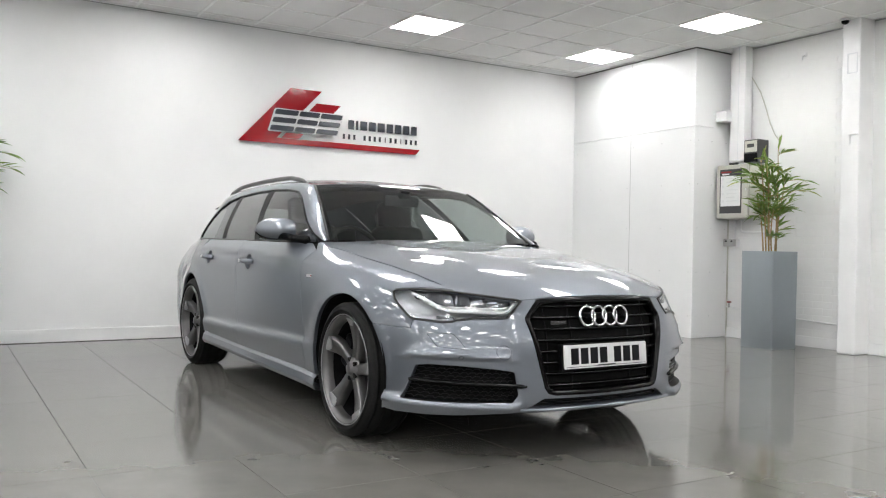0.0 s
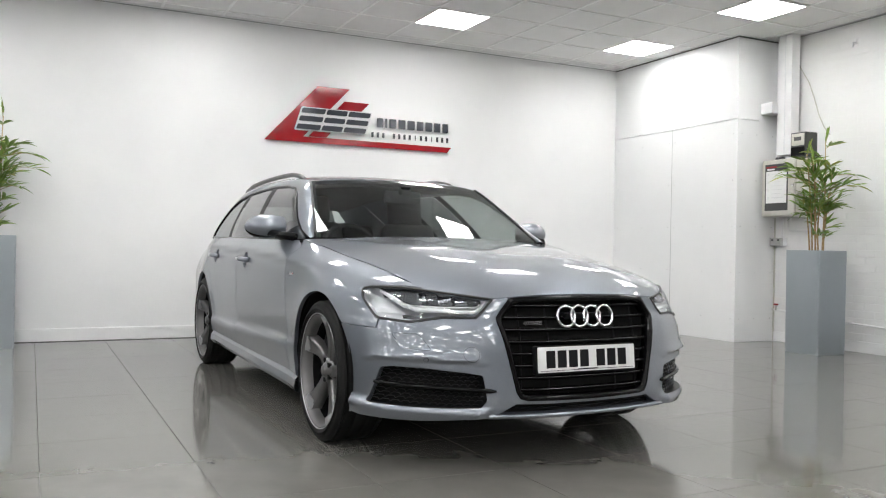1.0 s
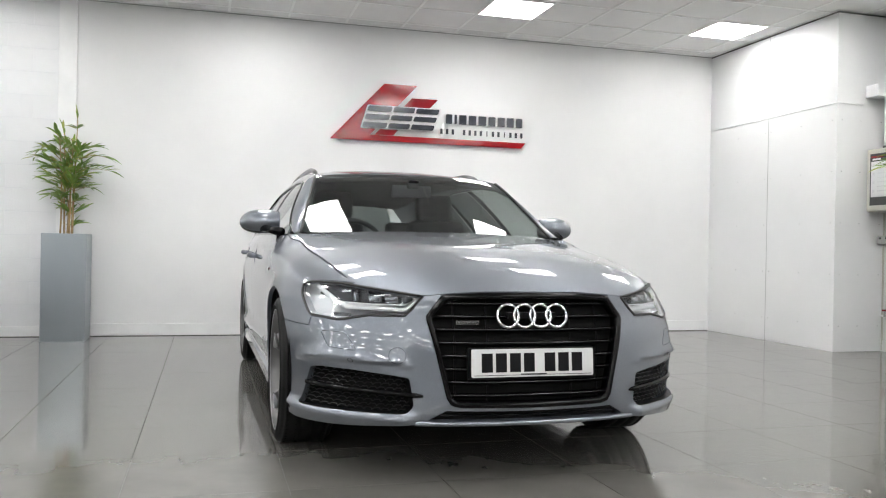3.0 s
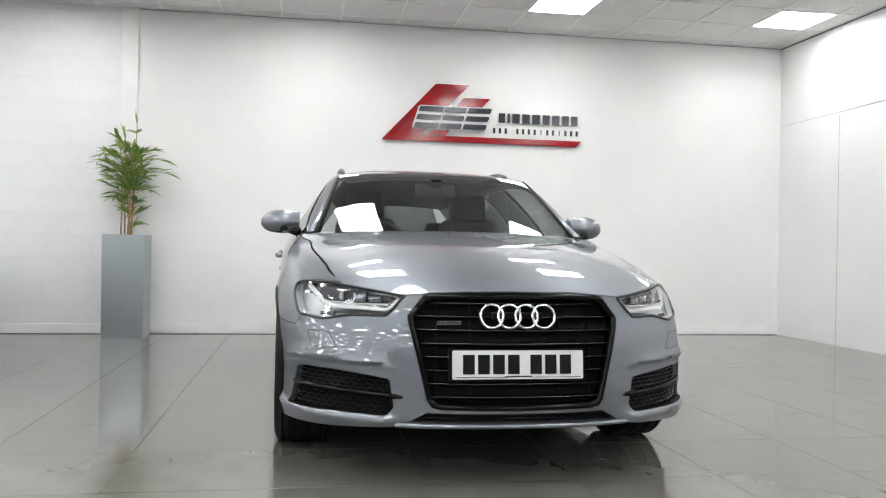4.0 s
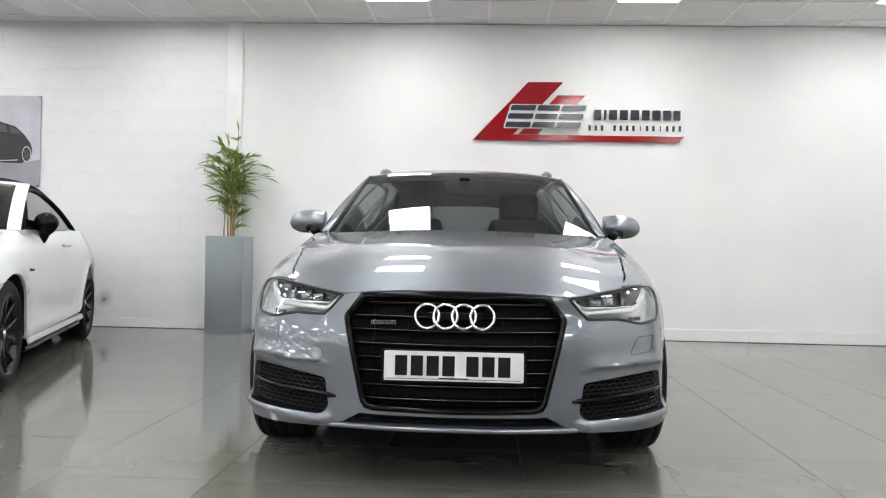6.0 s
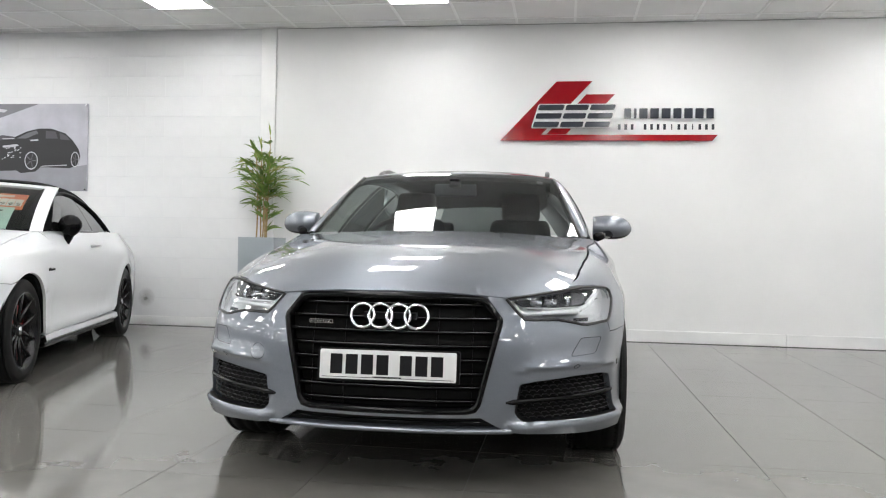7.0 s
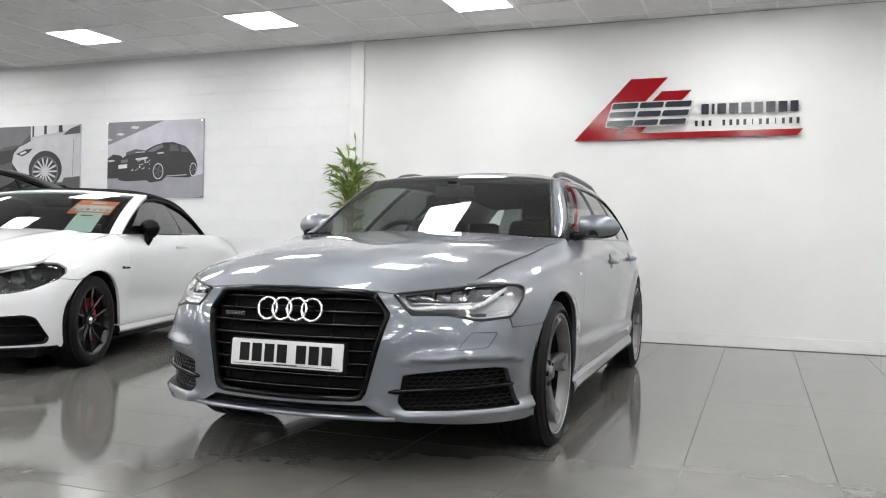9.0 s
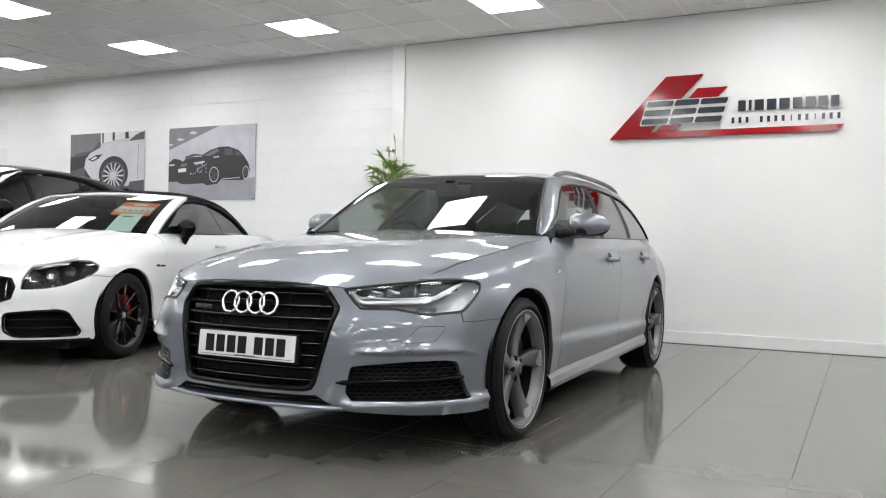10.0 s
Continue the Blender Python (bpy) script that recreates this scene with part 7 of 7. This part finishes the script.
est = [("roof", [(0, 1), (0, 0.70), (0.60, 1)]), ("pale", [(0.27, 0.945), (0.34, 0.93), (0.31, 0.90), (0.24, 0.915)]), ("pale", [(0.12, 0.86), (0.19, 0.845), (0.15, 0.82), (0.09, 0.835)]), ("pale", [(0.0, 0.79), (0.06, 0.775), (0.02, 0.755), (0.0, 0.76)]),
       ("floor", [(0, 0), (1, 0), (1, 0.30), (0.9, 0.28), (0, 0.27)]), ("black", [(0, 0.26), (0.0, 0.52), (0.06, 0.58), (0.14, 0.56), (0.20, 0.50), (0.20, 0.26)]),
       ("dark", [(0.20, 0.60), (0.30, 0.64), (0.40, 0.62), (0.40, 0.5), (0.2, 0.5)]),
       ("black", [(0.12, 0.24), (0.11, 0.40), (0.13, 0.50), (0.20, 0.56), (0.38, 0.60), (0.50, 0.68), (0.60, 0.715), (0.70, 0.715), (0.82, 0.66), (0.88, 0.58), (0.93, 0.48), (0.945, 0.40), (0.93, 0.30), (0.86, 0.26), (0.62, 0.27), (0.58, 0.22), (0.46, 0.20), (0.42, 0.23), (0.20, 0.22)]),
       ("mid", [(0.42, 0.60), (0.51, 0.665), (0.58, 0.695), (0.60, 0.66), (0.50, 0.60)]), ("dark", [(0.66, 0.69), (0.74, 0.68), (0.76, 0.60), (0.66, 0.60)]), ("dark", [(0.77, 0.67), (0.83, 0.63), (0.86, 0.58), (0.78, 0.59)]),
       ("pale", [(0.30, 0.515), (0.42, 0.535), (0.44, 0.52), (0.40, 0.50), (0.31, 0.495)]), ("pale", [(0.0, 0.50), (0.06, 0.505), (0.09, 0.49), (0.02, 0.475)]), ("white", [(0.12, 0.385), (0.215, 0.395), (0.215, 0.445), (0.12, 0.435)]),
       ("mid", [(0.15, 0.50), (0.22, 0.51), (0.22, 0.47), (0.15, 0.46)]), ("pale", [(0.53, 0.585), (0.60, 0.59), (0.60, 0.575), (0.54, 0.57)]), ("pale", [(0.30, 0.60), (0.41, 0.605), (0.40, 0.595), (0.31, 0.59)]),
       ("pale", ring_pts(0.545, 0.345, 0.055, 0.105)), ("black", ring_pts(0.545, 0.345, 0.048, 0.092)), *spokes(0.545, 0.345, 0.048, 0.092, 5, "mid"),
       ("pale", ring_pts(0.905, 0.36, 0.034, 0.088)), ("black", ring_pts(0.905, 0.36, 0.029, 0.077)), *spokes(0.905, 0.36, 0.029, 0.077, 5, "mid"),
       ("pale", [(0.62, 0.275), (0.84, 0.29), (0.84, 0.30), (0.64, 0.285)])]
r = random.Random(2)
for k in range(26):
    u, v = r.uniform(0.26, 0.46), r.uniform(0.36, 0.50)
    est.append(("pale", [(u, v), (u + 0.012, v + 0.004), (u + 0.014, v - 0.006), (u + 0.003, v - 0.009)]))
poster(-3.49, -1.985, 1.49, 2.48, est, "monochrome photograph of a dark parked car on the wall")
wht = [("dark", [(0, 0), (0, 1), (0.42, 1), (0.42, 0.5), (0.3, 0.3), (0.25, 0.0)]), ("mid", [(0.0, 0.65), (0.1, 0.72), (0.3, 0.75), (0.42, 0.9), (0.42, 1), (0.0, 1)]), ("black", [(0, 0.45), (0, 0.66), (0.2, 0.68), (0.26, 0.72), (0.30, 0.60), (0.22, 0.52)]),
       ("dark", [(0.25, 0.0), (0.25, 0.25), (1, 0.30), (1, 0)]), ("white", [(0.42, 1), (0.42, 0.85), (0.85, 0.92), (1, 1)]), ("black", [(0.44, 1), (0.46, 1), (0.46, 0.85), (0.44, 0.85)]), ("black", [(0.58, 1), (0.61, 1), (0.61, 0.88), (0.58, 0.88)]), ("black", [(0.75, 0.99), (0.79, 1), (0.80, 0.9), (0.75, 0.9)]),
       ("pale", [(0.22, 0.26), (0.30, 0.30), (0.34, 0.24), (0.45, 0.22), (0.80, 0.22), (0.82, 0.28), (1.0, 0.30), (1.0, 0.86), (0.78, 0.87), (0.60, 0.85), (0.42, 0.79), (0.28, 0.71), (0.22, 0.63), (0.20, 0.50), (0.25, 0.42)]),
       ("dark", [(0.80, 0.86), (0.88, 0.94), (1.0, 1.0), (1.0, 0.88)]), ("black", [(0.25, 0.62), (0.36, 0.68), (0.45, 0.69), (0.40, 0.63), (0.32, 0.585)]), ("white", [(0.29, 0.625), (0.36, 0.66), (0.38, 0.64), (0.31, 0.605)]), ("black", [(0.20, 0.48), (0.29, 0.36), (0.32, 0.25), (0.24, 0.27)]),
       ("black", ring_pts(0.60, 0.40, 0.195, 0.255, 28)), ("mid", ring_pts(0.60, 0.37, 0.155, 0.205, 28)), ("black", ring_pts(0.60, 0.37, 0.14, 0.19, 28)), *spokes(0.60, 0.37, 0.145, 0.195, 14, "pale"), ("pale", ring_pts(0.60, 0.37, 0.025, 0.035)), ("mid", [(0.92, 0.30), (0.93, 0.80), (0.935, 0.80), (0.925, 0.30)])]
poster(-5.46, -3.955, 1.49, 2.48, wht, "monochrome photograph of a pale car's wheel on the wall")

# ---- services on the side wall ----
M_GREYBOX = vary(material("beige_grey_enamel", (0.55, 0.54, 0.48), 0.35), (0.57, 0.56, 0.50), (0.50, 0.49, 0.44), 5.0)
M_METER = material("meter_plastic", (0.05, 0.05, 0.05), 0.35)
M_SWITCH = material("switch_steel", (0.45, 0.45, 0.44), 0.35, 0.7)
M_PAPER = vary(material("notice_paper", (0.75, 0.75, 0.75), 0.5), (0.76, 0.76, 0.76), (0.70, 0.70, 0.70), 5.0)
M_DARKRED = material("notice_red", (0.25, 0.01, 0.012), 0.4)
duct = empty("cable_trunking")
part("trunk", box_bm((7.70, 6.25, 2.02), (7.82, 6.43, H), 0.005), M_GLOSS, duct)
part("cover_strip", box_bm((7.695, 6.33, 2.02), (7.70, 6.335, H)), M_MORTAR, duct)
tagged(duct, "white painted vertical cable trunking on the side wall", "trunking")
arm = empty("trunking_branch")
part("body", box_bm((7.62, 6.43, 2.475), (7.80, 6.585, 2.59), 0.004), M_GLOSS, arm)
tagged(arm, "short white trunking branch beside the boxing", "trunking")
pan = empty("electrical_cabinet")
part("body", box_bm((7.62, 6.10, 1.36), (X1, 6.54, 1.965), 0.008), M_GREYBOX, pan)
part("door", box_bm((7.603, 6.108, 1.368), (7.619, 6.532, 1.957), 0.004), M_GREYBOX, pan)
part("lock", cyl_bm((7.595, 6.13, 1.68), (7.604, 6.13, 1.68), 0.012, n=14), M_CHROME, pan)
for y in (6.44, 6.40, 6.36):
    part("cable_gland", cyl_bm((7.72, y, 1.96), (7.72, y, 2.0), 0.02, n=12), M_METER, pan)
tagged(pan, "beige metal electrical cabinet on the side wall", "electrical cabinet")
note = empty("notice")
part("backing", box_bm((7.599, 6.19, 1.42), (7.603, 6.49, 1.915)), M_METER, note)
part("sheet", box_bm((7.597, 6.205, 1.50), (7.5985, 6.475, 1.84)), M_PAPER, note)
part("heading", box_bm((7.597, 6.33, 1.875), (7.5985, 6.475, 1.893)), M_DARKRED, note)
part("heading", box_bm((7.597, 6.36, 1.852), (7.5985, 6.46, 1.868)), M_PAPER, note)
for k in range(7):
    part("text_bar", box_bm((7.5962, 6.24 + 0.02 * (k % 3), 1.805 - 0.042 * k), (7.5968, 6.40, 1.815 - 0.042 * k)), M_CLEAR, note)
    if k % 2 == 0:
        part("text_icon", box_bm((7.5962, 6.43, 1.795 - 0.042 * k), (7.5968, 6.455, 1.82 - 0.042 * k)), M_CLEAR, note)
tagged(note, "dark-edged printed notice with unreadable lines on the cabinet", "notice")
met = empty("electricity_meter")
part("body", box_bm((7.70, 6.06, 1.985), (X1, 6.25, 2.24), 0.012), M_METER, met)
part("face", box_bm((7.694, 6.075, 2.10), (7.701, 6.235, 2.225), 0.003), M_GREYBOX, met)
part("dial", box_bm((7.690, 6.11, 2.15), (7.6945, 6.20, 2.19)), M_METER, met)
part("terminal_cover", box_bm((7.688, 6.07, 1.99), (7.70, 6.24, 2.085), 0.006), M_BLACK, met)
tagged(met, "black and grey electricity meter above the cabinet", "electricity meter")
sw = empty("socket_outlet")
part("box", box_bm((7.78, 6.43, 1.05), (7.82, 6.58, 1.135), 0.006), M_SWITCH, sw)
for y in (6.46, 6.54):
    part("rocker", box_bm((7.774, y - 0.012, 1.10), (7.781, y + 0.012, 1.12), 0.002), M_METER, sw)
part("back_plate", box_bm((7.82, 6.43, 1.05), (X1, 6.58, 1.135)), M_GLOSS, sw)
tagged(sw, "metal-clad socket outlet on the side wall", "socket")


def cable(name, pts, r, mat, label):
    c = dense(pts, 0.03, False)
    return tagged(part(name, tube([Vector(p) for p in c], r, 7), mat, None, "", True), label, "cable")


# white cable coloured beige grey to carry its shading against the white wall
cable("cable", [(7.868, 6.36, 3.10), (7.868, 6.28, 2.95), (7.868, 6.17, 2.78), (7.868, 6.10, 2.60), (7.868, 6.04, 2.42), (7.868, 5.97, 2.28), (7.868, 5.90, 2.20)], 0.006, M_GREYBOX, "thin white cable with its shading painted grey, drooping down the side wall")
cable("conduit", [(7.85, 6.47, 1.36), (7.85, 6.47, 1.135)], 0.012, M_GLOSS, "white conduit between cabinet and socket")
cable("conduit", [(7.85, 6.40, 1.36), (7.85, 6.40, 1.24), (7.85, 6.37, 1.215), (7.85, 5.9, 1.205)], 0.012, M_GLOSS, "white bent conduit below the cabinet")
cable("conduit", [(7.865, 6.585, 1.36), (7.865, 6.585, 0.01)], 0.009, M_GREYBOX, "grey cable running down to the floor")
cable("water_pipe", [(7.855, 6.595, 0.35), (7.855, 6.37, 0.333), (7.855, 5.62, 0.28), (7.855, 5.19, 0.262), (7.855, 5.05, 0.255)], 0.011, M_GLOSS, "white painted low water pipe along the wall")
tap = empty("stop_tap")
part("stem", cyl_bm((7.84, 6.53, 0.345), (7.84, 6.53, 0.40), 0.009, n=10), M_SWITCH, tap)
part("wheel", cyl_bm((7.84, 6.53, 0.40), (7.84, 6.53, 0.415), 0.025, n=14), M_DARKRED, tap)
tagged(tap, "small red stop tap on the white pipe", "tap")

dome = empty("ceiling_camera", pose(7.60, 4.99, H))
part("base", cyl_bm((0, 0, -0.022), (0, 0, 0), 0.055, 0.050, 24), M_GLOSS, dome, "white round base")
bm = bmesh.new()
bmesh.ops.create_uvsphere(bm, u_segments=20, v_segments=12, radius=0.038)
bm.transform(pose(0, 0, -0.022) @ Matrix.Diagonal((1, 1, 0.9, 1)))
part("dome_cover", bm, M_BLACK, dome, "dark dome cover", True)
tagged(dome, "small black dome camera on the ceiling beside a column", "camera")
patch = empty("patch_frame", pose(7.64, 4.93, 2.86))
for lo, hi in (((-0.004, -0.055, -0.10), (0, -0.045, 0.10)), ((-0.004, 0.045, -0.10), (0, 0.055, 0.10)), ((-0.004, -0.045, -0.10), (0, 0.045, -0.09)), ((-0.004, -0.045, 0.09), (0, 0.045, 0.10))):
    part("edge_strip", box_bm(lo, hi, 0.001), M_MORTAR, patch)
tagged(patch, "painted-over rectangular plate outline on the white column", "plate")
clip = empty("cable_clip", pose(7.64, 4.91, 2.16))
part("bracket", box_bm((-0.022, -0.05, -0.008), (0, 0.04, 0.012), 0.004), M_GLOSS, clip)
part("stub", cyl_bm((-0.008, 0.03, -0.10), (-0.008, 0.03, -0.008), 0.007, n=10), M_GLOSS, clip)
tagged(clip, "small painted bracket on the white column", "bracket")
hook = empty("wall_hook", pose(X1 - 0.006, 5.62, 3.10))
part("plate", box_bm((-0.01, -0.02, -0.03), (0, 0.02, 0.03), 0.003), M_GLOSS, hook)
part("stub", tube([(-0.01, 0, -0.01), (-0.045, 0, -0.02), (-0.05, 0, -0.06)], 0.006, 8), M_MORTAR, hook)
tagged(hook, "small painted hook high on the side wall", "hook")

# ---- pieces: blocks of the wall, bricks hinted on the side wall, floor tiles ----
blk = {}


def piece(name, key, size, bevel, mat, at, parent):
    """A chamfered slab shared by all pieces of one size."""
    if key not in blk:
        a, b, c = size
        e = bevel
        bm = bmesh.new()
        v = [bm.verts.new(p) for p in ((0, 0, 0), (a, 0, 0), (a, b, 0), (0, b, 0), (0, 0, c - e), (a, 0, c - e), (a, b, c - e), (0, b, c - e), (e, e, c), (a - e, e, c), (a - e, b - e, c), (e, b - e, c))]
        for f in ((0, 1, 5, 4), (1, 2, 6, 5), (2, 3, 7, 6), (3, 0, 4, 7), (4, 5, 9, 8), (5, 6, 10, 9), (6, 7, 11, 10), (7, 4, 8, 11), (8, 9, 10, 11)):
            bm.faces.new([v[i] for i in f])
        bmesh.ops.recalc_face_normals(bm, faces=bm.faces)
        me = bpy.data.meshes.new(name)
        bm.to_mesh(me)
        bm.free()
        me.materials.append(mat)
        blk[key] = me
    ob = new(name, blk[key])
    ob.parent = parent
    ob.matrix_local = at
    return ob


rnd = random.Random(11)
BW, BH = 0.45, 0.225
face = Matrix(((1, 0, 0, 0), (0, 0, -1, 0), (0, 1, 0, 0), (0, 0, 0, 1)))
row = 0
z = 0.085 - BH
while z < H:
    lo, hi = max(z, 0.0), min(z + BH, H + 0.1)
    step = rnd.uniform(-0.0006, 0.0004)
    x = 0.05
    first_w = BW if row % 2 else BW / 2
    k = 0
    while x > -6.9:
        w = first_w if k == 0 else BW
        x -= w
        piece("block", ("block", round(w, 3), round(hi - lo, 3)), (w - 0.0001, hi - lo - 0.0046, 0.004), 0.0009, M_BLOCK,
              Matrix.Translation((x, Y1 + step + rnd.uniform(-0.0002, 0.0002), lo)) @ face, wall_block)
        k += 1
    z += BH
    row += 1

# painted bricks of the side wall: the low courses singly, the rest joined
high = bmesh.new()
z = 0.115
row = 0
while z < H:
    zt = min(z + 0.075, H)
    y = 6.60 - (0.112 if row % 2 else 0.0)
    while y > 2.6:
        w = 0.225
        lo = y - w
        hi = min(y, 6.598)
        if hi - lo > 0.03 and not (hi > 4.86 and lo < 5.03 and (hi - 4.86 > 0.21)):
            if z < 1.35:
                piece("brick", ("brick", round(hi - lo, 3)), (hi - lo - 0.001, 0.071, 0.003), 0.0015, M_BRICK,
                      Matrix.Translation((X1 + rnd.uniform(-0.0008, 0.0005), hi, z)) @ Matrix(((0, 0, -1, 0), (-1, 0, 0, 0), (0, 1, 0, 0), (0, 0, 0, 1))), wall_east)
            else:
                box_bm((X1 - 0.003 + rnd.uniform(-0.0008, 0.0005), lo + 0.0008, z), (X1 + 0.004, hi, z + 0.071 if zt < H else zt), 0, high)
        y -= w
    z += 0.075
    row += 1
tagged(part("high_bricks", high, M_BRICK, wall_east), kind="stuff")

TYO = 4.31
far = []
for i in range(-28, 14):
    for j in range(-41, 8):
        x, y = TX + TP * i, TYO + TP * j
        x1, y1 = x + TP, y + TP
        if x > X1 or y > Y1 or x1 < X0 or y1 < Y0:
            continue
        near = -5.0 < x < 7.9 and y > 0.3
        w, d = min(x1, X1) - x, min(y1, Y1) - y
        if near:
            piece("tile", ("tile", round(w, 3), round(d, 3)), (w - 0.003, d - 0.003, 0.010), 0.0002, M_TILE, Matrix.Translation((x + 0.0015, y + 0.0015, -0.010 + rnd.uniform(-0.0003, 0.0))), floor)
        else:
            far.append((max(x, X0), max(y, Y0), min(x1, X1), min(y1, Y1)))
bm = bmesh.new()
for x, y, x1, y1 in far:
    a = [bm.verts.new((x + 0.0015, y + 0.0015, 0)), bm.verts.new((x1 - 0.0015, y + 0.0015, 0)), bm.verts.new((x1 - 0.0015, y1 - 0.0015, 0)), bm.verts.new((x + 0.0015, y1 - 0.0015, 0))]
    bm.faces.new(a)
tagged(part("far_tiles", bm, M_TILE, floor), kind="stuff")


# round smudge left on the block wall
M_STAIN = bpy.data.materials.new("smudge")
M_STAIN.use_nodes = True
nt = M_STAIN.node_tree
b = nt.nodes["Principled BSDF"]
b.inputs["Base Color"].default_value = (0.40, 0.39, 0.38, 1)
b.inputs["Roughness"].default_value = 0.7
tc, gr, nz, mu = (nt.nodes.new(k) for k in ("ShaderNodeTexCoord", "ShaderNodeTexGradient", "ShaderNodeTexNoise", "ShaderNodeMath"))
gr.gradient_type = "SPHERICAL"
nz.inputs["Scale"].default_value = 9.0
mu.operation = "MULTIPLY"
mp = nt.nodes.new("ShaderNodeMapping")
mp.inputs["Scale"].default_value = (9.0, 9.0, 9.0)
nt.links.new(tc.outputs["Object"], mp.inputs[0])
nt.links.new(mp.outputs[0], gr.inputs[0])
nt.links.new(tc.outputs["Object"], nz.inputs["Vector"])
nt.links.new(gr.outputs["Fac"], mu.inputs[0])
nt.links.new(nz.outputs["Fac"], mu.inputs[1])
nt.links.new(mu.outputs[0], b.inputs["Alpha"])
stain = part("wall_smudge", grid_bm(2, 2, lambda u, v: Vector(((u - 0.5) * 0.24, 0, (v - 0.5) * 0.24))), M_STAIN)
stain.location = (-1.25, Y1 - 0.0062, 0.31)
tagged(stain, "round dark scuff mark on the white block wall", "scuff mark")
